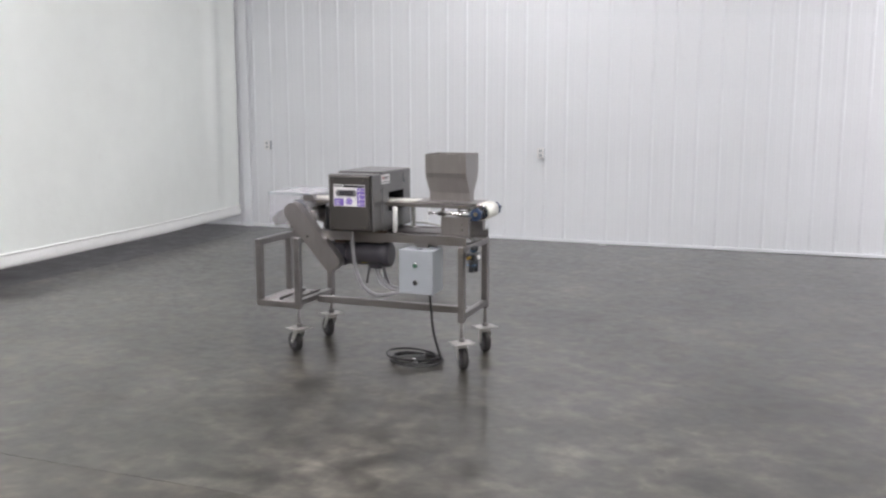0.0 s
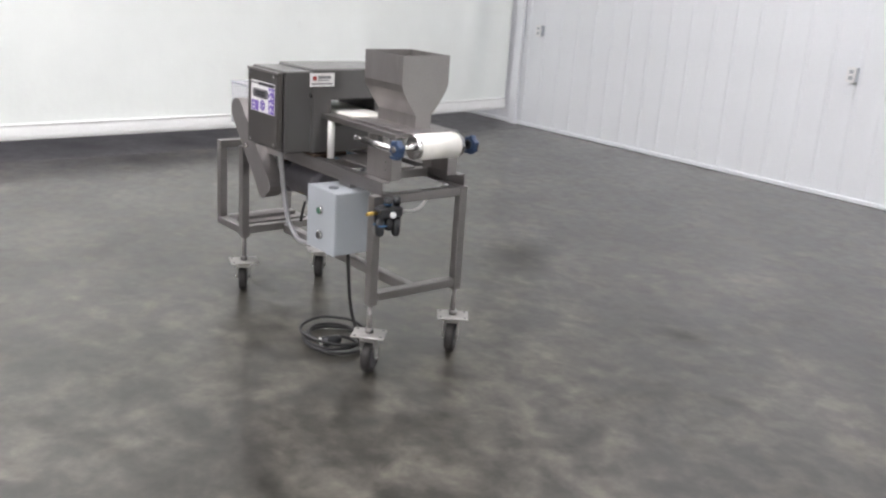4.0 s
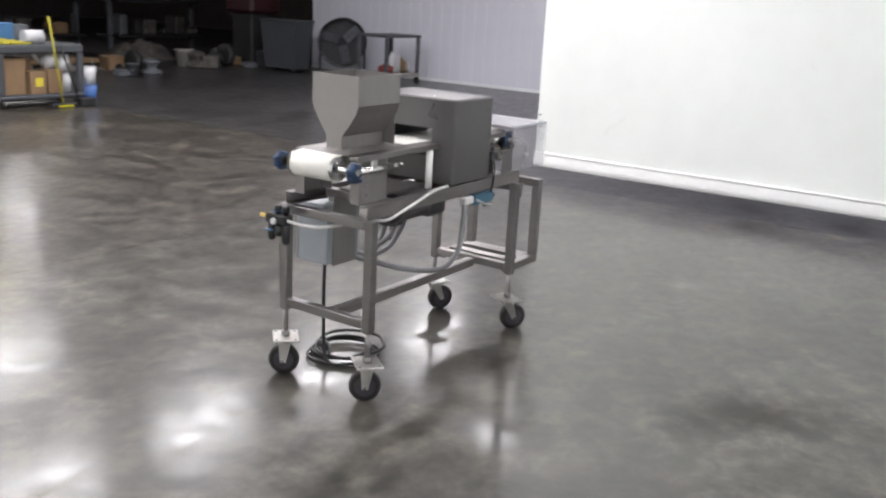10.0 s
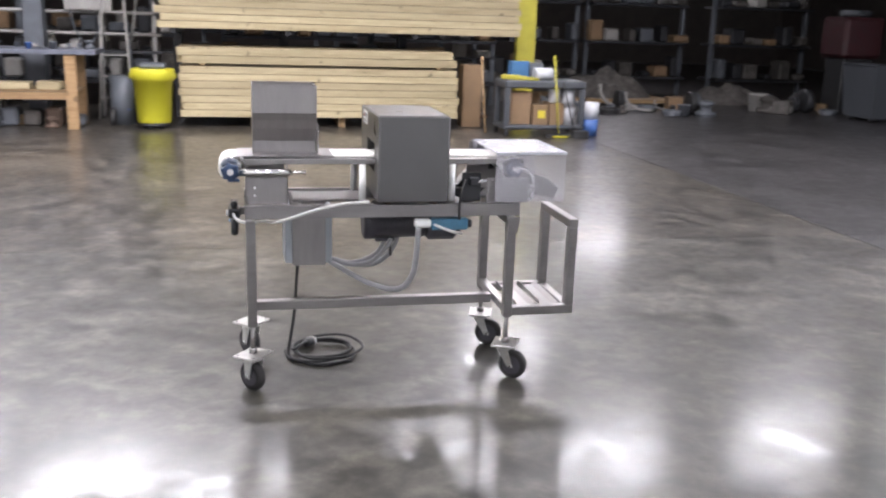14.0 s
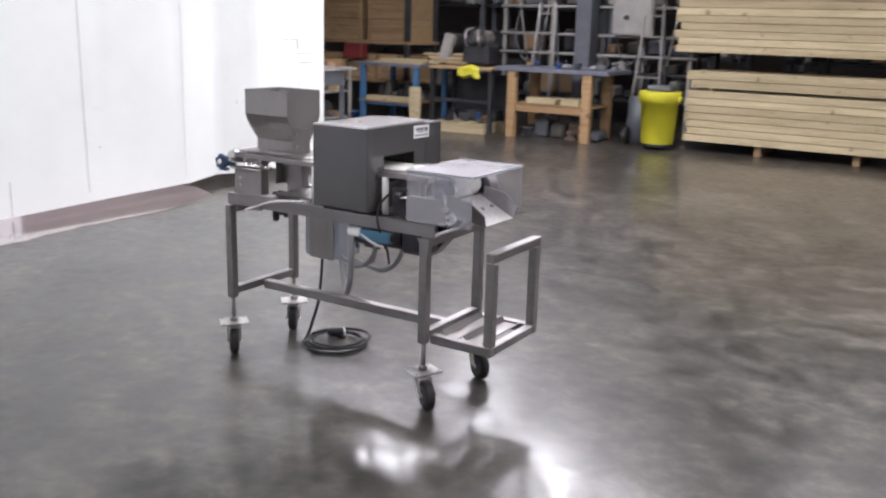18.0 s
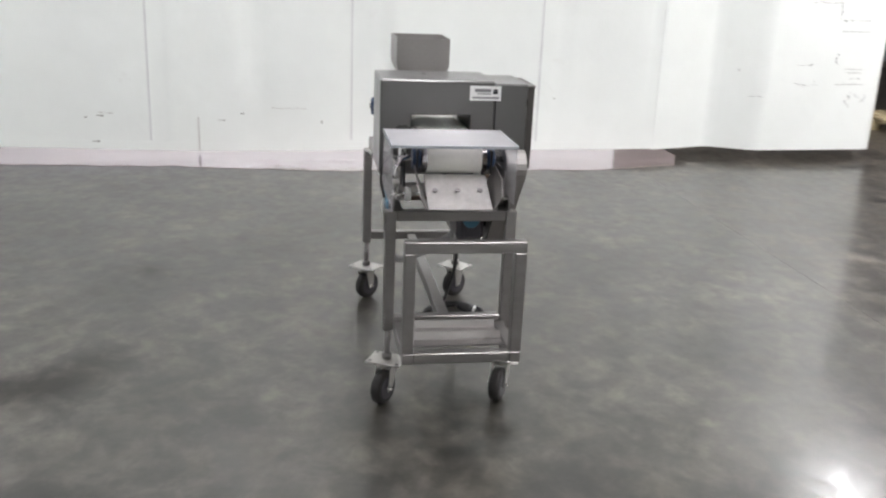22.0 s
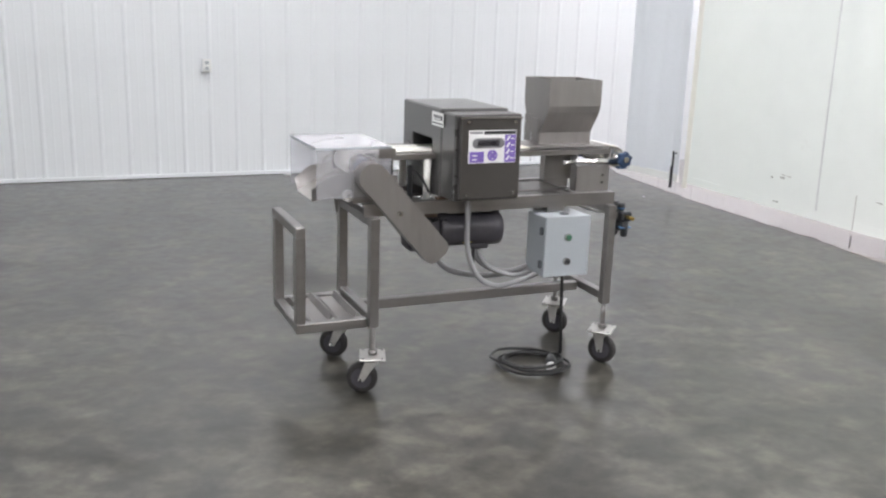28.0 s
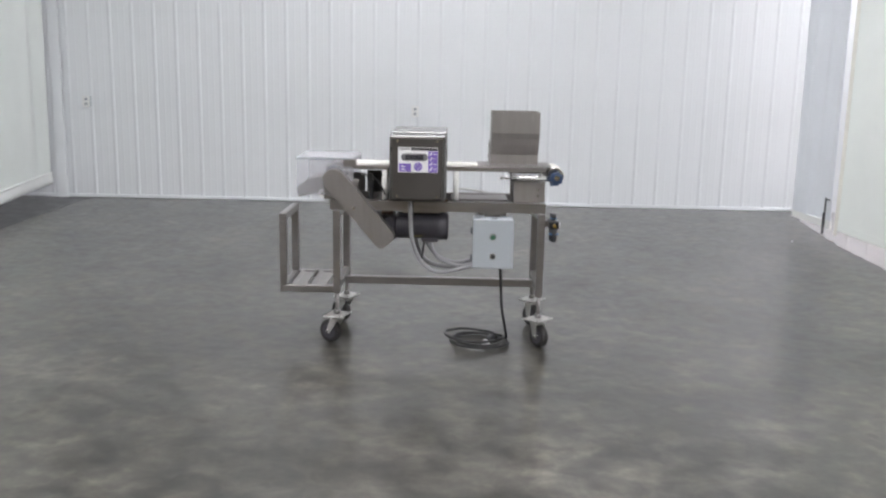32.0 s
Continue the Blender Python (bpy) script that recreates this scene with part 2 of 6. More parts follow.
# floor lit from beyond the right sheet, its glare put into the pale colour
FLOOR_LIT_STRIP = surface("pale_lit_concrete", (0.38, 0.32, 0.312), 0.12, 0.0, 0.08, 1.5, 25, 0.08, stain=((0.38, 0.31, 0.295), 0.58, 0.8, 3.0), coat=0.9)
SEAM = surface("welded_vinyl_seam", (0.7, 0.715, 0.715), 0.5, 0.0, 0.06, 5, 40, 0.03)
SMUDGE = surface("grey_smudge", (0.62, 0.62, 0.6), 0.6, 0.0, 0.1, 20, 90, 0.0)
JOINT = surface("joint_dirt", (0.04, 0.038, 0.035), 0.8)
PANEL_WHITE = surface("white_painted_steel", (0.77, 0.79, 0.82), 0.38, 0.0, 0.03, 1.5, 40, 0.02, stain=((0.62, 0.62, 0.62), 0.68, 0.88, 0.9))
# the panels' white, toned down in colour to hold back the near lamp's light
AISLE_DIMMED = surface("dimmed_lilac_white_steel", (0.66, 0.665, 0.745), 0.4, 0.0, 0.03, 1.5, 40, 0.02)
CURTAIN = surface("white_vinyl_sheet", (0.865, 0.9, 0.875), 0.42, 0.0, 0.03, 0.8, 5, 0.3, stain=((0.7, 0.69, 0.66), 0.68, 0.9, 1.7))
CURTAIN_HEM = surface("white_vinyl_hem", (0.88, 0.89, 0.88), 0.4, 0.0, 0.04, 2, 20, 0.05)
CURTAIN_OLD = surface("yellowed_vinyl", (0.83, 0.82, 0.76), 0.5, 0.0, 0.06, 2, 20, 0.05)
CURTAIN_PALE = surface("pale_bluish_vinyl", (0.8, 0.83, 0.88), 0.45, 0.0, 0.03, 1, 30, 0.03, stain=((0.5, 0.5, 0.47), 0.7, 0.85, 2.0))
CEIL = surface("ceiling_sheet", (0.38, 0.38, 0.38), 0.7, 0.0, 0.08)
DARK_WALL = surface("dark_wall", (0.13, 0.112, 0.102), 0.8, 0.0, 0.2)
STEEL = surface("brushed_stainless", (0.315, 0.302, 0.297), 0.36, 0.92, 0.08, 6, 160, 0.03, (1, 1, 6), by_object=0.08)
STEEL_FLAT = surface("satin_stainless_sheet", (0.335, 0.32, 0.313), 0.42, 0.88, 0.08, 5, 120, 0.03, (6, 1, 1), stain=((0.36, 0.35, 0.34), 0.62, 0.8, 7))
STEEL_BRIGHT = surface("bright_steel", (0.68, 0.67, 0.66), 0.2, 1.0, 0.05, 8, 80, 0.02)
ZINC = surface("zinc_plate", (0.55, 0.54, 0.52), 0.42, 0.75, 0.15, 20, 120, 0.05)
DETECTOR = surface("dark_grey_enamel", (0.085, 0.083, 0.082), 0.3, 0.25, 0.08, 4, 220, 0.06, by_object=0.05, spec=0.9, coat=0.25)
DETECTOR_DOOR = surface("dark_bronze_enamel", (0.075, 0.07, 0.066), 0.36, 0.3, 0.08, 4, 200, 0.05)
BLACK_HOLE = surface("black_liner", (0.012, 0.012, 0.012), 0.6)
BELT = surface("white_belt", (0.82, 0.81, 0.76), 0.45, 0.0, 0.05, 6, 90, 0.04, stain=((0.66, 0.62, 0.5), 0.62, 0.8, 6))
UHMW = surface("white_plastic", (0.84, 0.84, 0.82), 0.4, 0.0, 0.04, 8, 60, 0.02)
BLUE = surface("blue_plastic", (0.022, 0.048, 0.108), 0.4, 0.0, 0.2, 25, 90, 0.04)
VALVE_BLUE = surface("blue_valve_paint", (0.06, 0.17, 0.26), 0.45, 0.0, 0.15, 25, 90, 0.04)
BLACK = surface("black_rubber", (0.02, 0.02, 0.021), 0.5, 0.0, 0.25, 12, 80, 0.06)
BLACK_PLASTIC = surface("black_plastic", (0.016, 0.017, 0.02), 0.35, 0.0, 0.2, 12, 60, 0.03)
TYRE = surface("dark_rubber_tread", (0.022, 0.02, 0.02), 0.6, 0.0, 0.3, 30, 140, 0.15, stain=((0.09, 0.08, 0.075), 0.62, 0.8, 25))
MOTOR = surface("dark_motor_paint", (0.06, 0.057, 0.068), 0.38, 0.1, 0.15, 10, 90, 0.05)
BOX_GREY = surface("grey_enamel_box", (0.37, 0.4, 0.43), 0.4, 0.0, 0.04, 5, 90, 0.03)
CONDUIT = surface("grey_conduit", (0.28, 0.28, 0.29), 0.45, 0.0, 0.1, 15, 90, 0.03)
HOSE = surface("white_hose", (0.6, 0.6, 0.58), 0.35, 0.0, 0.06, 15, 90, 0.02)
LABEL_WHITE = surface("white_label", (0.78, 0.78, 0.78), 0.4, 0.0, 0.03, 20, 90, 0.0)
LABEL_DARK = surface("dark_print", (0.03, 0.03, 0.035), 0.5, 0.0, 0.1, 20, 90, 0.0)
LABEL_GREY = surface("grey_print", (0.2, 0.2, 0.21), 0.5, 0.0, 0.1, 20, 90, 0.0)
LABEL_RED = surface("red_print", (0.35, 0.05, 0.04), 0.5, 0.0, 0.1, 20, 90, 0.0)
PURPLE = surface("purple_print", (0.2, 0.13, 0.47), 0.35, 0.0, 0.06, 20, 90, 0.0)
YELLOW_TAG = surface("yellow_tag", (0.6, 0.5, 0.05), 0.5, 0.0, 0.1, 20, 90, 0.0)
GREEN_BTN = surface("green_button", (0.03, 0.12, 0.07), 0.3, 0.0, 0.1, 20, 90, 0.0)
BRASS = surface("brass", (0.6, 0.42, 0.12), 0.3, 1.0, 0.1, 20, 90, 0.02)
RUST = surface("rusty_steel", (0.11, 0.075, 0.055), 0.7, 0.2, 0.3, 12, 80, 0.15)
CLEAR = clear_sheet("scuffed_clear_plastic", (0.93, 0.93, 0.945), 0.23)
CLEAR_TOP = clear_sheet("smoky_clear_plastic", (0.86, 0.85, 0.87), 0.46, 0.2)
LUMBER = lumber("pine_lumber", (0.45, 0.385, 0.245), (0.34, 0.28, 0.16))
LUMBER_OLD = lumber("weathered_wood", (0.3, 0.205, 0.11), (0.2, 0.13, 0.065))
LUMBER_ORANGE = lumber("orange_pine", (0.33, 0.215, 0.11), (0.24, 0.145, 0.065))
CARDBOARD = surface("cardboard", (0.24, 0.155, 0.085), 0.75, 0.0, 0.12, 4, 40, 0.05, by_object=0.3)
YELLOW_BIN = surface("yellow_plastic", (0.5, 0.47, 0.025), 0.4, 0.0, 0.06, 5, 50, 0.03)
YELLOW_PAINT = surface("yellow_paint", (0.4, 0.36, 0.04), 0.5, 0.0, 0.12, 5, 50, 0.04)
GREY_BIN = surface("grey_plastic", (0.055, 0.06, 0.068), 0.5, 0.0, 0.1, 5, 50, 0.03)
BENCH_TOP = surface("blue_grey_bench_top", (0.12, 0.13, 0.16), 0.45, 0.1, 0.2, 6, 60, 0.06)
BLUE_STEEL = surface("blue_painted_steel", (0.055, 0.15, 0.3), 0.45, 0.1, 0.15, 6, 60, 0.04)
DARK_STEEL = surface("dark_steel", (0.035, 0.036, 0.04), 0.5, 0.4, 0.25, 8, 60, 0.08)
GREY_STEEL = surface("grey_painted_steel", (0.11, 0.12, 0.135), 0.5, 0.2, 0.15, 6, 60, 0.05)
PALE_STEEL = surface("pale_painted_steel", (0.32, 0.31, 0.29), 0.5, 0.1, 0.15, 6, 60, 0.05)
RED_PAINT = surface("red_paint", (0.16, 0.022, 0.022), 0.5, 0.0, 0.2, 6, 60, 0.04)
RED_DARK = surface("dull_red_paint", (0.035, 0.006, 0.008), 0.6, 0.0, 0.3, 6, 60, 0.04)
WHITE_PLASTIC = surface("white_pail_plastic", (0.5, 0.51, 0.53), 0.45, 0.0, 0.08, 6, 60, 0.03)
BLUE_PAIL = surface("blue_pail_plastic", (0.05, 0.12, 0.34), 0.45, 0.0, 0.1, 6, 60, 0.03)
CLUTTER = surface("dusty_scrap", (0.12, 0.11, 0.1), 0.7, 0.2, 0.5, 9, 60, 0.2, by_object=0.5)
TUBE_GLOW = glow("tube_diffuser", (1.0, 0.955, 0.985), LAMP)

# ---- mesh helpers ----
ORIGIN = {}


def hull_box(bm, x0, x1, y0, y1, z0, z1, c=0.0, turn=None):
    """A box, its edges chamfered by c; turn: a matrix applied to it."""
    lo, hi = Vector((min(x0, x1), min(y0, y1), min(z0, z1))), Vector((max(x0, x1), max(y0, y1), max(z0, z1)))
    mid, half = (lo + hi) / 2, (hi - lo) / 2
    c = min(c, min(half) * 0.7)
    m = turn if turn is not None else Matrix()
    if c <= 0:
        v = [bm.verts.new(m @ (mid + Vector((half.x * a, half.y * b, half.z * d)))) for a in (-1, 1) for b in (-1, 1) for d in (-1, 1)]
        for f in ((0, 1, 3, 2), (4, 6, 7, 5), (0, 4, 5, 1), (2, 3, 7, 6), (0, 2, 6, 4), (1, 5, 7, 3)):
            bm.faces.new([v[i] for i in f])
        return bm
    s = {}
    for a in (-1, 1):
        for b in (-1, 1):
            for d in (-1, 1):
                sign = (a, b, d)
                for k in range(3):
                    p = [sign[i] * (half[i] if i == k else half[i] - c) for i in range(3)]
                    s[a, b, d, k] = bm.verts.new(m @ (mid + Vector(p)))
    def face(*keys):
        bm.faces.new([s[k] for k in keys])
    for k in range(3):
        i, j = (k + 1) % 3, (k + 2) % 3
        for e in (-1, 1):
            keys = []
            for p, q in ((-1, -1), (1, -1), (1, 1), (-1, 1)):
                t = [0, 0, 0]
                t[k], t[i], t[j] = e, p, q
                keys.append((*t, k))
            face(*(keys if e > 0 else keys[::-1]))
        for p in (-1, 1):
            for q in (-1, 1):
                t0, t1 = [0, 0, 0], [0, 0, 0]
                t0[k], t0[i], t0[j] = -1, p, q
                t1[k], t1[i], t1[j] = 1, p, q
                keys = [(*t0, i), (*t1, i), (*t1, j), (*t0, j)]
                face(*(keys if p * q > 0 else keys[::-1]))
    for a in (-1, 1):
        for b in (-1, 1):
            for d in (-1, 1):
                keys = [(a, b, d, 0), (a, b, d, 1), (a, b, d, 2)]
                face(*(keys if a * b * d > 0 else keys[::-1]))
    return bm


def box(x0, x1, y0, y1, z0, z1, c=0.002):
    return hull_box(bmesh.new(), x0, x1, y0, y1, z0, z1, c)


def ring(bm, centre, u, v, r, seg):
    return [bm.verts.new(centre + u * (math.cos(2 * math.pi * i / seg) * r) + v * (math.sin(2 * math.pi * i / seg) * r)) for i in range(seg)]


def frame_of(way):
    way = way.normalized()
    u = way.cross(Vector((0, 0, 1)) if abs(way.z) < 0.9 else Vector((1, 0, 0))).normalized()
    return u, u.cross(way).normalized()


def rod(bm, p0, p1, r0, r1=None, seg=16, cap=True, steps=()):
    """A round bar from p0 to p1; steps: (share of the length, radius) in order, in place of r0 and r1."""
    p0, p1 = Vector(p0), Vector(p1)
    u, v = frame_of(p1 - p0)
    steps = steps or ((0, r0), (1, r0 if r1 is None else r1))
    rings = [ring(bm, p0.lerp(p1, s), u, v, r, seg) for s, r in steps]
    for a, b in zip(rings, rings[1:]):
        for i in range(seg):
            f = bm.faces.new((a[i], b[i], b[(i + 1) % seg], a[(i + 1) % seg]))
            f.smooth = True
    if cap:
        bm.faces.new(rings[0])
        bm.faces.new(rings[-1][::-1])
    return bm


def smoothed(points, n=6):
    pts = [Vector(p) for p in points]
    pts = [pts[0] * 2 - pts[1]] + pts + [pts[-1] * 2 - pts[-2]]
    out = []
    for a, b, c, d in zip(pts, pts[1:], pts[2:], pts[3:]):
        for i in range(n):
            t = i / n
            out.append(0.5 * (2 * b + (c - a) * t + (2 * a - 5 * b + 4 * c - d) * t * t + (3 * b - a - 3 * c + d) * t ** 3))
    out.append(pts[-2])
    return out


def hose(bm, points, r, seg=8, n=6):
    pts = smoothed(points, n)
    way = pts[1] - pts[0]
    u, v = frame_of(way)
    rings = []
    for i, p in enumerate(pts):
        w = (pts[min(i + 1, len(pts) - 1)] - pts[max(i - 1, 0)]).normalized()
        u = (u - w * u.dot(w)).normalized()
        rings.append(ring(bm, p, u, u.cross(w), r, seg))
    for a, b in zip(rings, rings[1:]):
        for i in range(seg):
            f = bm.faces.new((a[i], a[(i + 1) % seg], b[(i + 1) % seg], b[i]))
            f.smooth = True
    bm.faces.new(rings[0][::-1])
    bm.faces.new(rings[-1])
    return bm


def prism(bm, outline, axis, a, b, smooth=False):
    """An outline in the two other axes, in order, drawn out along axis from a to b."""
    def at(p, q):
        if axis == "x":
            return Vector((q, p[0], p[1]))
        if axis == "y":
            return Vector((p[0], q, p[1]))
        return Vector((p[0], p[1], q))
    lo = [bm.verts.new(at(p, a)) for p in outline]
    hi = [bm.verts.new(at(p, b)) for p in outline]
    n = len(outline)
    for i in range(n):
        f = bm.faces.new((lo[i], lo[(i + 1) % n], hi[(i + 1) % n], hi[i]))
        f.smooth = smooth
    bm.faces.new(lo[::-1])
    bm.faces.new(hi)
    return bm


def tube_square(bm, p0, p1, w, c=0.003):
    """A square tube between two points along one axis."""
    a, b = Vector(p0), Vector(p1)
    lo = Vector((min(a.x, b.x), min(a.y, b.y), min(a.z, b.z)))
    hi = Vector((max(a.x, b.x), max(a.y, b.y), max(a.z, b.z)))
    k = max(range(3), key=lambda i: hi[i] - lo[i])
    for i in range(3):
        if i != k:
            lo[i] -= w / 2
            hi[i] += w / 2
    return hull_box(bm, lo.x, hi.x, lo.y, hi.y, lo.z, hi.z, c)


def thing(name, at, label, category, group="", kind=""):
    ob = new(name)
    ob.empty_display_size = 0.1
    ob.location = at
    ORIGIN[ob.name] = Vector(at)
    return tagged(ob, label, category, group, kind)


def part(name, bm, material, parent=None, label="", shade=None):
    """Links a bmesh, drawn in world places, as one mesh under a thing or a part."""
    at = ORIGIN[parent.name] if parent is not None else Vector((0, 0, 0))
    bmesh.ops.recalc_face_normals(bm, faces=bm.faces[:])
    bmesh.ops.translate(bm, verts=bm.verts[:], vec=-at)
    me = bpy.data.meshes.new(name)
    bm.to_mesh(me)
    bm.free()
    me.materials.append(material)
    ob = new(name, me)
    if parent is not None:
        ob.parent = parent
    ORIGIN[ob.name] = at
    if label:
        tagged(ob, label)
    return ob


def solid(name, bm, material, at, label, category, group="", kind=""):
    """A thing that is one mesh, with its origin at its base."""
    bmesh.ops.recalc_face_normals(bm, faces=bm.faces[:])
    bmesh.ops.translate(bm, verts=bm.verts[:], vec=-Vector(at))
    me = bpy.data.meshes.new(name)
    bm.to_mesh(me)
    bm.free()
    me.materials.append(material)
    ob = new(name, me)
    ob.location = at
    ORIGIN[ob.name] = Vector(at)
    return tagged(ob, label, category, group, kind)


def share(name, mesh, at, parent, turn=(0, 0, 0)):
    """One more piece on a mesh that is there already, at a place in the world."""
    ob = new(name, mesh)
    ob.parent = parent
    ob.location = Vector(at) - ORIGIN[parent.name]
    ob.rotation_euler = turn
    return ob


def mesh_of(name, bm, material):
    bmesh.ops.recalc_face_normals(bm, faces=bm.faces[:])
    me = bpy.data.meshes.new(name)
    bm.to_mesh(me)
    bm.free()
    me.materials.append(material)
    return me


# ---- plan ----
BACK = 10.06            # back wall
LEFT = -5.99           # hanging sheet on the side of the aisle
RIGHT = 1.55           # hanging sheet opposite
JOINT_X, JOINT_Y = -5.97, 2.98
FAR_LEFT = -13.0      # ribbed wall across the aisle

# floor slabs, parted by sawn joints
floor = thing("floor", (0, 0, 0), "polished mottled grey concrete floor with sawn joints", "floor", kind="structure")
part("base", box(-22, 10, -24, 14, -0.3, -0.012, 0), JOINT, floor, "dirt in the joints")
G, H = 0.0025, 0.001
for x0, x1, y0, y1, m, label in ((JOINT_X + G, 9.8, JOINT_Y + H, 13.8, FLOOR_BAY, ""), (JOINT_X + G, 9.8, -23.8, JOINT_Y - H, FLOOR_SOUTH, "browner worn concrete"),
                                 (-21.8, JOINT_X - G, JOINT_Y + H, 13.8, FLOOR_SIDE, "greyer sealed concrete"), (-21.8, JOINT_X - G, -23.8, JOINT_Y - H, FLOOR_SIDE, "greyer sealed concrete")):
    part("slab", box(x0, x1, y0, y1, -0.1, 0, 0), m, floor, label)
# outline of the bright floor and its reflection under the right sheet's hem
strip_line = [(1.6, 10.03), (1.42, 9.35), (1.33, 8.55), (1.28, 8.0), (1.25, 7.2), (1.24, 6.6), (1.19, 6.0), (1.13, 5.3), (1.14, 4.65), (1.21, 4.2), (1.22, 3.3), (1.45, 2.6), (1.78, 2.44)]
edge = []
for (ax, ay), (bx, by) in zip(strip_line, strip_line[1:]):
    for k in range(8):
        ey = ay + (by - ay) * k / 8
        ragged = 0.025 * noise.noise((ey * 1.9, 3.0, 0.0)) + 0.03 * noise.noise((ey * 6.0, 7.0, 0.0)) + 0.012 * noise.noise((ey * 21.0, 1.0, 0.0))
        edge.append((ax + (bx - ax) * k / 8 + ragged, ey))
edge += [(1.78, 2.44), (5.9, 2.4), (5.9, 10.03)]
part("painted_strip", prism(bmesh.new(), edge, "z", 0.0005, 0.004), FLOOR_LIT_STRIP, floor, "pale pinkish floor strip with a ragged edge, light from beyond the sheet in its colour")

# closing walls and roof
tagged(part("ceiling", box(-22, 10, -24, 14, CEILING, CEILING + 0.15, 0), CEIL), "pale sheet ceiling", "ceiling", kind="structure")
tagged(part("wall_south", box(-22, 10, -24.2, -24, 0, CEILING, 0), DARK_WALL), "dark far wall of the store", "wall", kind="structure")
tagged(part("wall_west", box(-22.2, -22, -24, 14, 0, CEILING, 0), DARK_WALL), "dark far wall", "wall", kind="structure")
# added out of view: its bright face gives the floor under the hem its glare
tagged(part("wall_east", box(6.0, 6.2, 1.5, 10.05, 0, CEILING, 0), PANEL_WHITE), "unseen white reflector wall added beyond the hanging sheet", "wall", kind="structure")
tagged(part("wall_outer_east", box(10, 10.2, -24, 14, 0, CEILING, 0), DARK_WALL), "dark far side wall", "wall", kind="structure")
tagged(part("wall_outer_north", box(-22, 10, 14, 14.2, 0, CEILING, 0), PANEL_WHITE), "white wall behind", "wall", kind="structure")

# ribbed steel walls: panels with one rib each
PITCH = 0.2315


def rib_panel(height):
    bm = bmesh.new()
    p = PITCH
    prof = [(0.0, 0.0), (0.014, -0.007), (0.03, -0.007), (0.044, 0.0), (0.097, 0.0), (0.103, -0.001), (0.109, -0.001), (0.115, 0.0),
            (0.164, 0.0), (0.17, -0.001), (0.176, -0.001), (0.182, 0.0), (p, 0.0), (p, 0.004), (0.0, 0.004)]
    prism(bm, prof, "z", 0.0, height)
    return bm


panel_mesh = mesh_of("panel", rib_panel(CEILING), PANEL_WHITE)
aisle_mesh = mesh_of("panel", rib_panel(CEILING), AISLE_DIMMED)
wall_back = thing("wall_north", (0, BACK, 0), "white ribbed steel panel wall", "wall", kind="structure")
part("core", box(-21.5, 9.9, BACK + 0.006, BACK + 0.16, 0, CEILING, 0), PANEL_WHITE, wall_back)
part("base_trim", box(-12.95, 9.9, BACK - 0.02, BACK - 0.0005, 0.002, 0.035, 0.003), PANEL_WHITE, wall_back)
x = -5.70 - 31 * PITCH
while x < 5.2:
    share("panel", panel_mesh, (x, BACK, 0), wall_back)
    x += PITCH
wall_far = thing("wall_aisle", (FAR_LEFT, 0, 0), "white ribbed steel wall across the aisle", "wall", kind="structure")
part("core", box(FAR_LEFT - 0.16, FAR_LEFT - 0.006, -5.2, BACK, 0, CEILING, 0), PANEL_WHITE, wall_far)
part("base_trim", box(FAR_LEFT + 0.0005, FAR_LEFT + 0.02, -5.2, BACK - 0.03, 0.002, 0.05, 0.003), PANEL_WHITE, wall_far)
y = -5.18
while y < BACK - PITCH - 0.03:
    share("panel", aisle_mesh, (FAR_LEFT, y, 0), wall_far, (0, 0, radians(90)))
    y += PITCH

# lamps: bare strip fittings with two tubes behind a diffuser
def lamp_fitting():
    lamp = thing("ceiling_light", (0, 0, 0), "white strip light fitting with a glowing diffuser", "ceiling light", "strip lights")
    body = part("housing", box(-0.62, 0.62, -0.27, 0.27, 0.02, 0.09, 0.01), PANEL_WHITE, lamp)
    part("diffuser", prism(bmesh.new(), [(0.245 * math.cos(a), 0.0195 - 0.06 * math.sin(a)) for a in [math.pi * i / 10 for i in range(11)]], "x", -0.6, 0.6, True), TUBE_GLOW, body, "glowing diffuser")
    for sx in (-0.45, 0.45):
        part("hanger", rod(bmesh.new(), (sx, 0, 0.09), (sx, 0, CEILING - LAMP_HEIGHT), 0.004, seg=6), STEEL, lamp)
    return lamp


lamp = lamp_fitting()
lamp.location = (-10.0, -0.05, LAMP_HEIGHT)
# the three at x 3.0 and 4.2 are unseen, added to brighten the floor strip
for lx, ly in [(-8.0, -0.35), (-5.72, -0.3), (-3.65, -0.35), (-1.4, -0.15), (1.35, 0.3), (0.0, -0.75), (-7.7, 2.5), (-8.9, 6.9), (-9.6, -10.7),
               (-5.4, -3.75), (3.0, 3.0), (3.0, 3.9), (4.2, 6.0), (2.5, 8.9)]:
    size = {1.35: 1.4, 0.0: 1.15, -7.7: 0.55}.get(lx, 1.0)
    copy_thing(lamp, pose(lx, ly, LAMP_HEIGHT) @ Matrix.Diagonal((size, size, 1.0, 1.0)))
# bay fittings are unseen and placed freely; (-2.6, 8.3) is added to brighten the back
for lx, ly in [(-4.6, 4.2), (-2.2, 4.8), (0.0, 6.2), (-3.6, 2.4), (-1.0, 2.4), (-2.6, 8.3), (2.5, -4.2)]:
    bay = copy_thing(lamp, pose(lx, ly, CEILING - 0.3))
    for child in bay.children:
        if child.name.startswith("hanger"):
            child.scale.z = 0.3
            child.location.z = 0.063

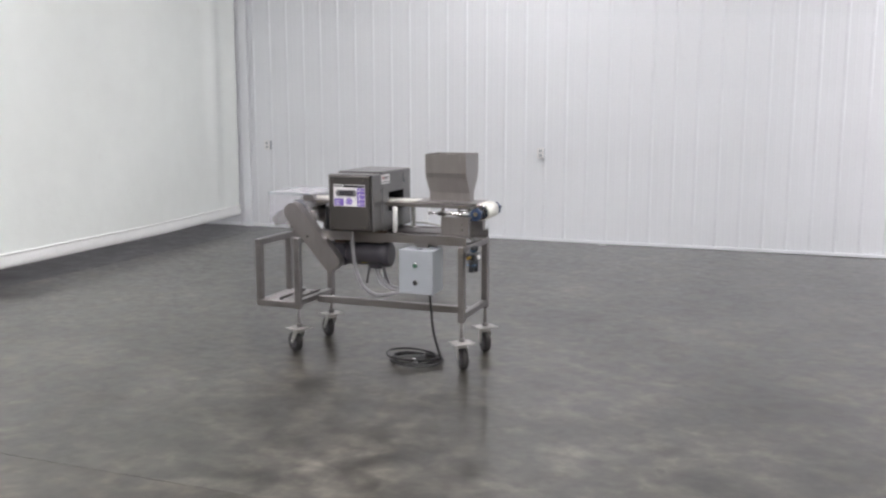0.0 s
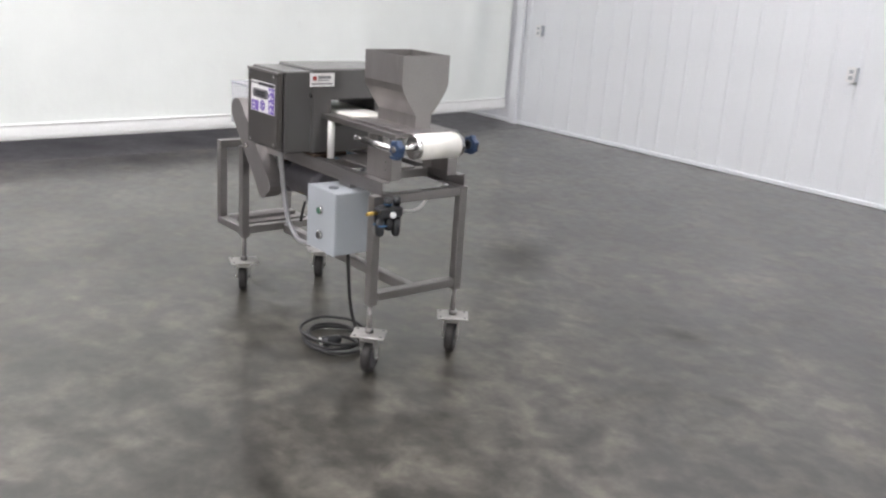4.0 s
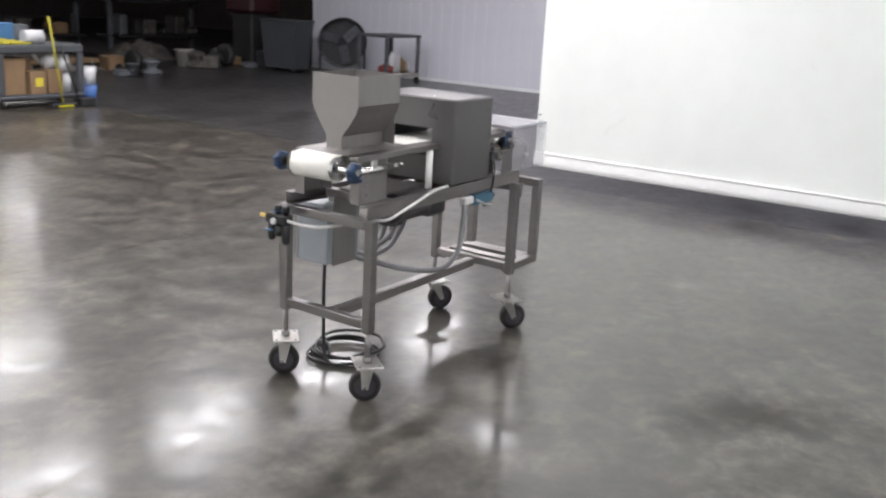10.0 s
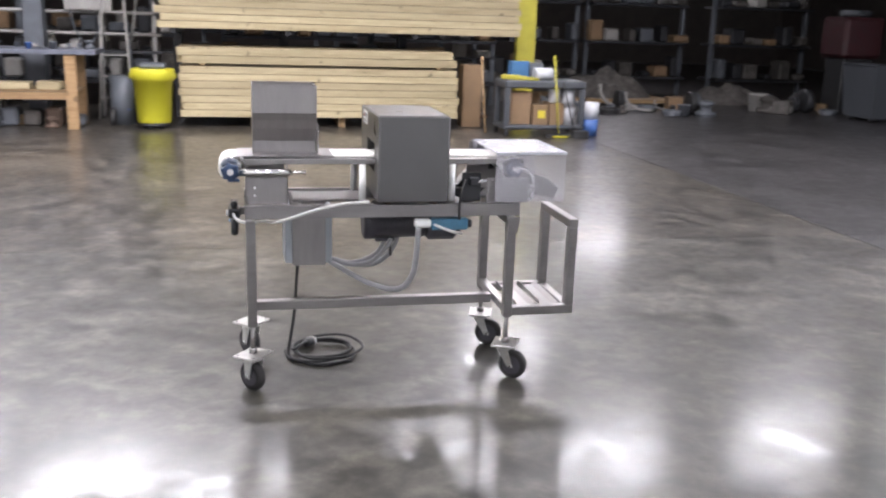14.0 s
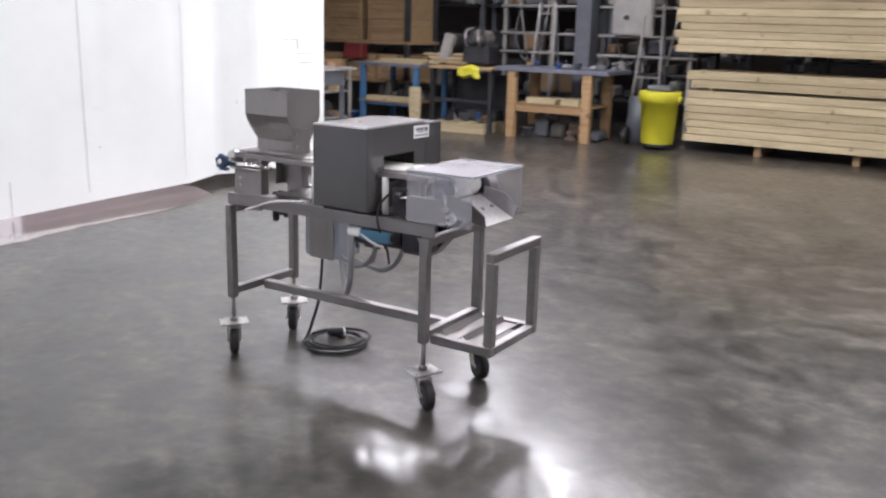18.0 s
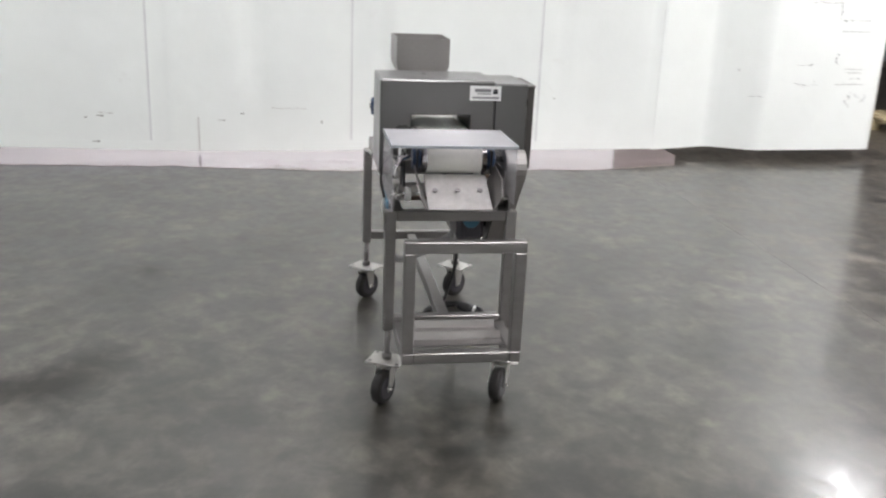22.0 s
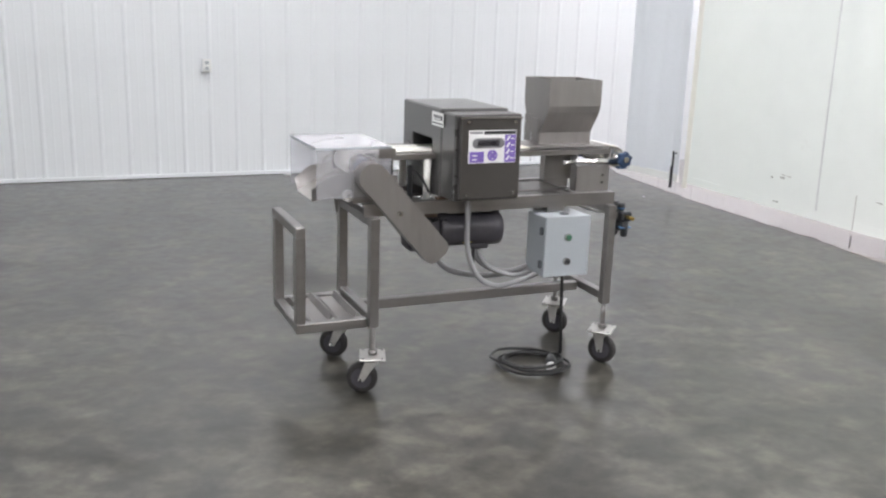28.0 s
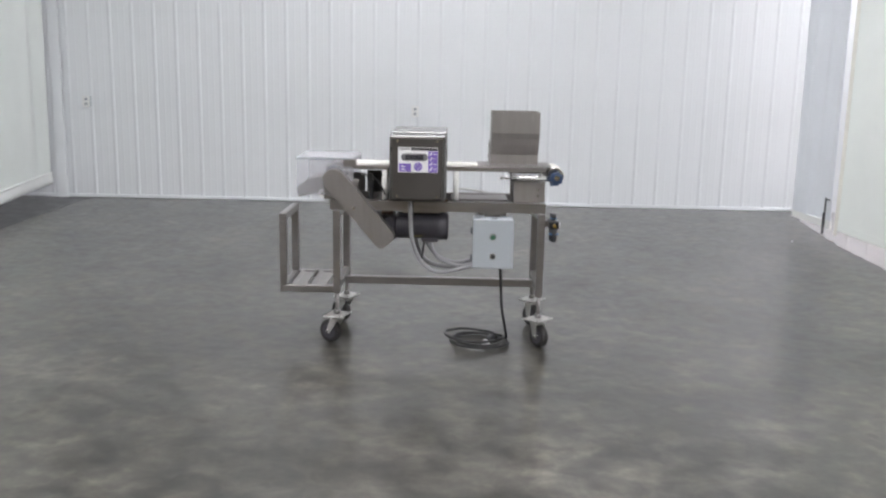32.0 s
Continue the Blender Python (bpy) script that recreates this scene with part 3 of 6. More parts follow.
# ---- hanging sheets ----


def along(path, step):
    out = []
    for (ax, ay), (bx, by) in zip(path, path[1:]):
        n = max(1, round(math.hypot(bx - ax, by - ay) / step))
        for i in range(n):
            out.append((ax + (bx - ax) * i / n, ay + (by - ay) * i / n))
    out.append(path[-1])
    return out


def sheet(path, z0, z1, fold, thick=0.006, step=0.06, rows=14, out=0.0):
    """A hanging sheet along a plan line. fold(length along it, height share) moves it across its line."""
    pts = along(path, step)
    bm = bmesh.new()
    run, cols = 0.0, []
    for i, (px, py) in enumerate(pts):
        a, b = pts[max(i - 1, 0)], pts[min(i + 1, len(pts) - 1)]
        dx, dy = b[0] - a[0], b[1] - a[1]
        d = math.hypot(dx, dy)
        nx, ny = dy / d, -dx / d
        if i:
            run += math.hypot(px - pts[i - 1][0], py - pts[i - 1][1])
        col = []
        for side in (0, 1):
            line = []
            foot = z0(run) if callable(z0) else z0
            head = z1(run) if callable(z1) else z1
            for r in range(rows + 1):
                h = r / rows
                s = fold(run, h) + out + thick * (0.5 - side)
                line.append(bm.verts.new((px + nx * s, py + ny * s, foot + (head - foot) * h ** 1.6)))
            col.append(line)
        cols.append(col)
    for a, b in zip(cols, cols[1:]):
        for r in range(rows):
            f = bm.faces.new((a[0][r], b[0][r], b[0][r + 1], a[0][r + 1]))
            g = bm.faces.new((a[1][r + 1], b[1][r + 1], b[1][r], a[1][r]))
            f.smooth = g.smooth = True
        bm.faces.new((a[1][0], b[1][0], b[0][0], a[0][0]))
        bm.faces.new((a[0][rows], b[0][rows], b[1][rows], a[1][rows]))
    for c in (cols[0], cols[-1]):
        for r in range(rows):
            bm.faces.new((c[0][r], c[0][r + 1], c[1][r + 1], c[1][r]))
    for e in bm.edges:
        e.smooth = all(f.smooth for f in e.link_faces)
    return bm


def fold_left(s, h):
    soft = 0.022 * math.sin(s * 1.7 + 0.4) + 0.012 * math.sin(s * 4.3 + 1.0) * h
    for at, wide, deep in ((0.25, 0.09, 0.05), (5.75, 0.12, 0.05), (6.05, 0.1, -0.04), (6.3, 0.08, 0.05), (2.9, 0.2, 0.016), (4.2, 0.25, 0.018)):
        soft += deep * math.exp(-((s - at) / wide) ** 2) * (0.25 + 0.75 * h ** 0.5)
    return soft * (0.35 + 0.65 * min(1, h * 3))


def fold_right(s, h):
    soft = 0.014 * math.sin(s * 1.4 + 2.0) + 0.007 * math.sin(s * 3.7) * h
    for at in (1.46, 3.15, 4.56):
        soft += 0.014 * math.exp(-((s - at) / 0.03) ** 2) - 0.008 * math.exp(-((s - at - 0.12) / 0.09) ** 2)
    for at, wide, deep in ((2.0, 0.1, 0.02), (2.75, 0.16, 0.03), (3.05, 0.05, -0.014), (4.5, 0.2, 0.024), (5.2, 0.06, 0.014), (6.2, 0.12, 0.025)):
        soft += deep * math.exp(-((s - at - 0.25 * (1 - h)) / wide) ** 2)
    return soft * (0.3 + 0.7 * min(1, h * 3))


LEFT_GAP, RIGHT_GAP = 0.15, 0.09
LEFT_BACK = -6.36
left_path = [(LEFT, 3.66), (-6.03, 6.2), (-6.14, 8.2), (LEFT_BACK, 9.98)]
right_path = [(1.25, 8.13), (1.37, 7.4), (1.47, 6.2), (RIGHT, 5.0), (1.58, 3.8), (1.6, 2.72)]


def on_line(path, y):
    """Where a plan line stands across at a place along the hall."""
    pts = sorted((b, a) for a, b in path)
    for (y0, x0), (y1, x1) in zip(pts, pts[1:]):
        if y <= y1:
            return x0 + (x1 - x0) * (y - y0) / (y1 - y0)
    return pts[-1][1]


def left_x(y):
    return on_line(left_path, y)



curtain_left = thing("curtain", (LEFT, 6.5, LEFT_GAP), "white vinyl curtain hanging clear of the floor with thick hem", "curtain", "hanging sheets")
left_sheet = part("sheet", sheet(left_path, LEFT_GAP + 0.1, CEILING - 0.02, fold_left), CURTAIN, curtain_left)
left_hem = part("hem", sheet(left_path, LEFT_GAP, LEFT_GAP + 0.105, lambda s, h: fold_left(s, 0.0) + 0.01 * math.sin(math.pi * h), 0.03, 0.08, 5), CURTAIN_HEM, curtain_left, "thick white bottom hem")
part("hem_cord", hose(bmesh.new(), [(left_x(py) + 0.014 + fold_left((py - 3.66) * 1.003, 0.0), py, LEFT_GAP + 0.115) for py in [3.66 + 0.316 * i for i in range(21)]], 0.011, 6, 2), CURTAIN_HEM, left_hem)
part("top_rail", prism(bmesh.new(), [(a + 0.03, b) for a, b in left_path] + [(a - 0.03, b) for a, b in left_path[::-1]], "z", CEILING - 0.06, CEILING - 0.001), STEEL, curtain_left)
for i in range(7):
    yy, zz = 3.69 + 0.012 * (i % 3), LEFT_GAP + 0.14 + 0.05 * i
    part("grommet", rod(bmesh.new(), (LEFT + 0.02, yy, zz), (LEFT + 0.034, yy, zz), 0.006, seg=8), DARK_STEEL, left_sheet)
part("jamb", box(LEFT_BACK + 0.05, LEFT_BACK + 0.16, BACK - 0.055, BACK - 0.022, 0.0, CEILING - 0.01, 0.004), PANEL_WHITE, wall_back, "flat white corner trim")


def hem_foot(s):
    """Height of the hem, which sags in the middle."""
    return np.interp(s, (0.0, 0.9, 1.8, 3.8, 5.6), (0.135, 0.1, 0.074, 0.076, 0.105))


curtain_right = thing("curtain", (RIGHT, 5.8, RIGHT_GAP), "scuffed white vinyl curtain with weld seams above the floor", "curtain", "hanging sheets")
part("sheet", sheet(right_path, lambda s: hem_foot(s) + 0.06, CEILING - 0.02, lambda s, h: -fold_right(s, h)), CURTAIN, curtain_right)
part("hem", sheet(right_path, hem_foot, lambda s: hem_foot(s) + 0.065, lambda s, h: -fold_right(s, 0.0), 0.009, 0.08, 3), CURTAIN, curtain_right, "stiff bottom hem")
part("top_rail", prism(bmesh.new(), [(a + 0.03, b) for a, b in right_path] + [(a - 0.03, b) for a, b in right_path[::-1]], "z", CEILING - 0.06, CEILING - 0.001), STEEL, curtain_right)


def right_x(y, z):
    """Where the face of the sheet stands at a place and height."""
    h = max(0.0, (z - RIGHT_GAP - 0.06) / (CEILING - 0.02 - RIGHT_GAP - 0.06)) ** (1 / 1.6)
    return on_line(right_path, y) + fold_right((8.13 - y) * 1.003, h) - 0.003


for yy in (6.4, 4.45):
    strap = part("strap", box(on_line(right_path, yy) - 0.033, on_line(right_path, yy) - 0.031, yy - 0.005, yy + 0.005, 0.08, 0.34, 0.0005), SMUDGE, curtain_right, "grey tie-down strap")
    part("strap_end", box(on_line(right_path, yy) - 0.033, on_line(right_path, yy) - 0.031, yy - 0.008, yy + 0.008, 0.005, 0.05, 0.0005), LABEL_GREY, strap)
part("edge_binding", sheet([(on_line(right_path, 8.128), 8.128), (on_line(right_path, 8.075), 8.075)], RIGHT_GAP, CEILING - 0.03, lambda s, h: -fold_right(s + 0.002, h) + 0.0055, 0.003, 0.02, 14), CURTAIN_OLD, curtain_right, "yellowed edge binding")
# welded seams, following the sheet's surface
for sy in (6.75, 5.25, 3.75):
    pts = [(on_line(right_path, sy + 0.007), sy + 0.007), (on_line(right_path, sy - 0.007), sy - 0.007)]
    run_at = (8.13 - sy) * 1.003
    part("weld_seam", sheet(pts, RIGHT_GAP + 0.07, CEILING - 0.03, lambda s, h, r=run_at: -fold_right(r - 0.007 + s, h) + 0.0055, 0.003, 0.007, 14), SEAM, curtain_right, "grey welded seam")
# grey scuffs: place along the sheet, height, length, height of the mark
for py, pz, w, hgt in ((6.08, 0.36, 0.03, 0.008), (5.73, 0.40, 0.26, 0.006), (5.48, 0.29, 0.012, 0.02), (4.66, 0.36, 0.06, 0.007), (7.2, 0.33, 0.02, 0.01), (7.06, 0.36, 0.1, 0.008), (7.1, 0.34, 0.05, 0.012), (7.14, 0.15, 0.06, 0.01), (6.23, 0.31, 0.05, 0.007), (3.6, 0.5, 0.06, 0.006)):
    n = max(1, round(w / 0.03))
    for i in range(n):
        cy = py - w / 2 + (i + 0.5) * w / n
        fx = right_x(cy, pz)
        part("scuff", box(fx - 0.0025, fx + 0.001, cy - w / n * 0.42, cy + w / n * 0.42, pz + 0.003 * (i % 3), pz + 0.003 * (i % 3) + hgt * (0.6 if i % 2 else 1.0), 0), SMUDGE if w > 0.08 else PALE_STEEL, curtain_right)

end_path = [(1.6, 2.74), (1.68, 2.5), (1.78, 2.22), (1.765, 2.15), (1.64, 1.86), (1.62, 1.79), (1.66, 1.3), (1.72, 0.72), (1.8, 0.65)]


def end_x(y):
    for (x0, y0), (x1, y1) in zip(end_path[:-1], end_path[1:]):
        if y1 <= y <= y0:
            return x0 + (x1 - x0) * (y0 - y) / (y0 - y1)
    return 1.5


curtain_end = thing("curtain", (1.55, 1.6, 0.06), "white vinyl curtain end bent outwards, marked with dark scuffs", "curtain", "hanging sheets")
part("sheet", sheet(end_path, 0.095, CEILING - 0.02, lambda s, h: 0.0, step=0.03), CURTAIN, curtain_end)
rng = random.Random(5)
# broken dark strokes: place along the sheet, height, spread along and up
for py, pz, w, hgt in ((1.31, 1.33, 0.3, 0.01), (1.18, 1.27, 0.02, 0.14), (1.01, 1.19, 0.3, 0.01), (1.0, 1.1, 0.3, 0.008), (1.14, 0.87, 0.05, 0.09),
                       (1.44, 0.82, 0.17, 0.015), (0.97, 0.79, 0.19, 0.01), (0.97, 0.76, 0.15, 0.01), (0.95, 0.71, 0.11, 0.015), (0.99, 0.66, 0.28, 0.012),
                       (0.99, 0.53, 0.04, 0.14), (0.91, 0.57, 0.06, 0.05), (0.84, 0.54, 0.05, 0.07), (1.34, 0.67, 0.06, 0.05), (1.46, 0.66, 0.13, 0.04),
                       (1.85, 0.55, 0.14, 0.01), (2.0, 0.76, 0.02, 0.03)):
    n = max(3, int((w + hgt) / 0.025))
    for i in range(n):
        flat_mark = w > hgt
        u = (i + rng.uniform(0.1, 0.9)) / n - 0.5
        ly = py + (u * w if flat_mark else rng.uniform(-0.5, 0.5) * w)
        lz = pz + (rng.uniform(-0.5, 0.5) * hgt if flat_mark else u * hgt)
        lw, lh = (rng.uniform(0.5, 1.0) * w / n, rng.uniform(0.002, 0.006)) if flat_mark else (rng.uniform(0.003, 0.01), rng.uniform(0.5, 1.0) * hgt / n)
        px = end_x(ly) - 0.007
        part("scuff", box(px - 0.001, px + 0.012, ly - lw / 2, ly + lw / 2, lz - lh / 2, lz + lh / 2, 0), LABEL_GREY if i % 3 else SMUDGE, curtain_end)
curtain_pale = thing("curtain", (1.19, 8.6, 0.06), "pale bluish vinyl curtain strip at the back end", "curtain", "hanging sheets")
pale_path = [(1.16, 8.89), (1.235, 8.17)]
part("sheet", sheet(pale_path, 0.19, CEILING - 0.02, lambda s, h: (0.02 * math.sin(s * 9.0) + 0.007 * math.sin(s * 27.0 + 3 * h) + 0.004 * math.sin(s * 51.0 - 5 * h)) * (0.4 + 0.6 * h), step=0.025), CURTAIN_PALE, curtain_pale)
part("hem", sheet(pale_path, 0.13, 0.195, lambda s, h: 0.0, 0.016, 0.1, 3), CURTAIN_HEM, curtain_pale)
part("strap", box(1.183, 1.191, 8.19, 8.212, 0.08, 0.4, 0.002), LABEL_DARK, curtain_pale, "dark tie strap")
part("strap_tail", box(1.175, 1.1825, 8.197, 8.217, 0.08, 0.27, 0.002), LABEL_DARK, curtain_pale)
part("strap_loop", box(1.192, 1.226, 8.195, 8.207, 0.375, 0.385, 0.001), LABEL_DARK, curtain_pale)

# wall outlets
for ox, oz in ((-2.47, 0.985), (-5.945, 1.025), (2.15, 1.0)):
    o = thing("wall_outlet", (ox, BACK - 0.014, oz), "small grey double power outlet on the ribbed wall", "outlet", "wall outlets")
    part("box", box(ox - 0.035, ox + 0.035, BACK - 0.06, BACK - 0.002, oz - 0.055, oz + 0.055, 0.004), BOX_GREY, o)
    part("plate", box(ox - 0.038, ox + 0.038, BACK - 0.064, BACK - 0.0605, oz - 0.058, oz + 0.058, 0.002), LABEL_WHITE, o)
    for dz in (-0.024, 0.024):
        part("socket", box(ox - 0.016, ox + 0.016, BACK - 0.067, BACK - 0.0642, oz + dz - 0.014, oz + dz + 0.014, 0.003), BOX_GREY, o)

# scraps on the floor
for i, (sx, sy, ss) in enumerate(((-1.76, 10.0, 0.04), (0.945, 8.245, 0.018))):
    bm = bmesh.new()
    hull_box(bm, sx - ss, sx + ss, sy - ss * 0.35, sy + ss * 0.35, 0.0, 0.004, 0.001, Matrix.Translation((sx, sy, 0)) @ Matrix.Rotation(0.5 + i, 4, "Z") @ Matrix.Translation((-sx, -sy, 0)))
    solid("paper_scrap", bm, LABEL_WHITE, (sx, sy, 0), "small pale scrap lying on the concrete floor", "litter", "floor litter")

# ---- conveyor with metal detector ----
M = thing("metal_detector_conveyor", (-2.1, 5.15, 0), "stainless belt conveyor on casters with dark metal detector and hopper", "conveyor")
XL, XR, YF, YB = -2.627, -1.566, 4.929, 5.351
TW = 0.0375

# frame of square tube
for lx in (XL, XR):
    for ly in (YF, YB):
        part("leg", tube_square(bmesh.new(), (lx, ly, 0.275), (lx, ly, 0.712), TW), STEEL, M)
for lx in (XL, XR):
    part("cross_rail", tube_square(bmesh.new(), (lx, YF + 0.0205, 0.694), (lx, YB - 0.0205, 0.694), 0.036), STEEL, M)
    part("lower_rail", tube_square(bmesh.new(), (lx, YF + 0.0205, 0.309), (lx, YB - 0.0205, 0.309), 0.036), STEEL, M)
part("long_rail", tube_square(bmesh.new(), (XL + 0.0185, 5.146, 0.298), (XR - 0.0185, 5.146, 0.298), 0.04), STEEL, M)
for y0, y1, lip in ((4.942, 4.982, 4.942), (5.306, 5.346, 5.346)):
    bm = bmesh.new()
    inner = 0.004 if lip < 5 else -0.004
    # channel: web outside, flanges inwards
    prism(bm, [(lip, 0.7135), (lip, 0.764), (lip + inner * 9, 0.764), (lip + inner * 9, 0.760), (lip + inner, 0.760), (lip + inner, 0.7175), (lip + inner * 9, 0.7175), (lip + inner * 9, 0.7135)], "x", -2.665, -1.545)
    part("bed_rail", bm, STEEL, M)
for bx in (-2.42, -1.99, -1.75):
    part("bed_cross", box(bx - 0.02, bx + 0.02, 4.985, 5.303, 0.722, 0.758, 0.003), STEEL, M)
part("gusset", prism(bmesh.new(), [(-2.66, 0.712), (-2.60, 0.712), (-2.649, 0.64)], "y", 5.3712, 5.3745), STEEL, M)

# extension frame at the discharge end
XE = -2.912
for ly in (4.956, 5.315):
    part("guard_post", tube_square(bmesh.new(), (XE, ly, 0.3085), (XE, ly, 0.6495), 0.038), STEEL, M)
    part("guard_side", tube_square(bmesh.new(), (XE - 0.019, ly, 0.289), (XL - 0.0205, ly, 0.289), 0.038), STEEL, M)
part("guard_top", tube_square(bmesh.new(), (XE, 4.937, 0.669), (XE, 5.334, 0.669), 0.038), STEEL, M)
part("guard_bottom", tube_square(bmesh.new(), (XE + 0.0005, 4.9755, 0.289), (XE + 0.0005, 5.2955, 0.289), 0.036), STEEL, M)
for sx in (-2.725, -2.83):
    bm = bmesh.new()
    prism(bm, [(sx - 0.045, 0.3125), (sx - 0.043, 0.3125), (sx - 0.02, 0.300), (sx + 0.035, 0.300), (sx + 0.045, 0.325), (sx + 0.047, 0.325), (sx + 0.036, 0.2975), (sx - 0.021, 0.2975), (sx - 0.045, 0.3095)], "y", 4.976, 5.295)
    part("tray_slat", bm, STEEL_FLAT, M, "folded sheet steel slat")

# casters
CASTERS = ((XR, YF, -1.557, 4.929, 34), (XR, YB, -1.563, 5.346, 40), (XL, YF, -2.664, 4.945, 60), (XL, YB, -2.66, 5.366, 52))
for cx, cy, wx, wy, axis in CASTERS:
    a = Vector((math.cos(radians(axis)), math.sin(radians(axis)), 0))
    side = Vector((-a.y, a.x, 0))
    mid = Vector((wx, wy, 0.0625))
    turn = Matrix.Translation((cx, cy, 0.155)) @ Matrix.Rotation(radians(axis + 12), 4, "Z")
    stem = part("caster", rod(bmesh.new(), (cx, cy, 0.165), (cx, cy, 0.275), 0, seg=12, steps=((0, 0.0105), (1, 0.0105))), STEEL, M, "swivel caster on a threaded stem")
    part("nut", rod(bmesh.new(), (cx, cy, 0.161), (cx, cy, 0.182), 0.018, seg=6), STEEL, stem)
    part("collar", rod(bmesh.new(), (cx, cy, 0.2735), (cx, cy, 0.2748), 0.016, seg=6), STEEL, stem)
    bm = bmesh.new()
    hull_box(bm, -0.065, 0.065, -0.052, 0.052, -0.0035, 0.0035, 0.002, turn)
    plate = part("plate", bm, ZINC, stem, "scratched zinc top plate")
    for px, py in ((-0.051, -0.038), (-0.051, 0.038), (0.051, -0.038), (0.051, 0.038)):
        p = turn @ Vector((px, py, 0.0))
        rod_bm = rod(bmesh.new(), p + Vector((0, 0, 0.003)), p + Vector((0, 0, 0.0042)), 0.006, seg=8)
        tagged(part("bolt_hole", rod_bm, LABEL_DARK, stem), "")
    bm = rod(bmesh.new(), (cx, cy, 0.134), (cx, cy, 0.1515), 0.027, 0.031, seg=18)
    part("bearing", bm, ZINC, stem)
    bm = bmesh.new()
    for s in (-1, 1):
        foot = mid + a * (s * 0.029)
        top = Vector((cx, cy, 0.133)) + a * (s * 0.029)
        quad = []
        for w, base in ((0.012, foot - Vector((0, 0, 0.008))), (0.024, top)):
            quad.append((base + side * w, base - side * w))
        t = a * (s * 0.0022)
        vs = [bm.verts.new(p + q) for q in (t, -t) for p in (quad[0][0], quad[0][1], quad[1][1], quad[1][0])]
        for f in ((0, 1, 2, 3), (7, 6, 5, 4), (0, 4, 5, 1), (1, 5, 6, 2), (2, 6, 7, 3), (3, 7, 4, 0)):
            bm.faces.new([vs[i] for i in f])
    hull_box(bm, -0.031, 0.031, -0.026, 0.026, -0.003, 0.003, 0.001, Matrix.Translation((cx, cy, 0.1312)) @ Matrix.Rotation(radians(axis), 4, "Z"))
    part("fork", bm, ZINC, stem, "zinc-plated fork")
    R, W = 0.0625, 0.019
    part("wheel", rod(bmesh.new(), mid - a * W, mid + a * W, 0, seg=28, steps=((0, R * 0.76), (0.001, R * 0.86), (0.12, R * 0.97), (0.3, R), (0.7, R), (0.88, R * 0.97), (0.999, R * 0.86), (1, R * 0.76))), TYRE, stem, "dark rubber wheel")
    part("rim", rod(bmesh.new(), mid - a * (W + 0.0015), mid + a * (W + 0.0015), R * 0.66, seg=20), MOTOR, stem)
    part("axle", rod(bmesh.new(), mid - a * 0.037, mid + a * 0.037, 0.0065, seg=10), STEEL_BRIGHT, stem)

# belt bed, rollers and belt
part("bed_plate", box(-2.6, -1.545, 4.998, 5.293, 0.9275, 0.9405, 0.002), STEEL_FLAT, M)
for y0, y1 in ((4.994, 5.0), (5.291, 5.297)):
    part("bed_lip", box(-2.6, -1.545, y0, y1, 0.921, 0.9425, 0.001), STEEL, M)
RB, ZB = 0.0475, 0.8985
XRR, XRL = -1.493, -2.652


def belt_loop():
    t = 0.003
    def line(r):
        pts = []
        for i in range(13):
            a = math.pi / 2 - math.pi * i / 12
            pts.append((XRR + r * math.cos(a), ZB + r * math.sin(a)))
        pts += [(XRR - 0.09, 0.9225 - (r - RB)), (XRL + 0.09, 0.9225 - (r - RB))]
        for i in range(13):
            a = -math.pi / 2 - math.pi * i / 12
            pts.append((XRL + r * math.cos(a), ZB + r * math.sin(a)))
        return pts
    outer, inner = line(RB), line(RB - t)
    bm = bmesh.new()
    n = len(outer)
    v = [[bm.verts.new((p[0], y, p[1])) for p in pts] for pts in (outer, inner) for y in (5.054, 5.238)]
    for i in range(n):
        j = (i + 1) % n
        for a, b in ((v[0], v[1]), (v[3], v[2]), (v[2], v[0]), (v[1], v[3])):
            f = bm.faces.new((a[i], b[i], b[j], a[j]))
            f.smooth = True
    return bm


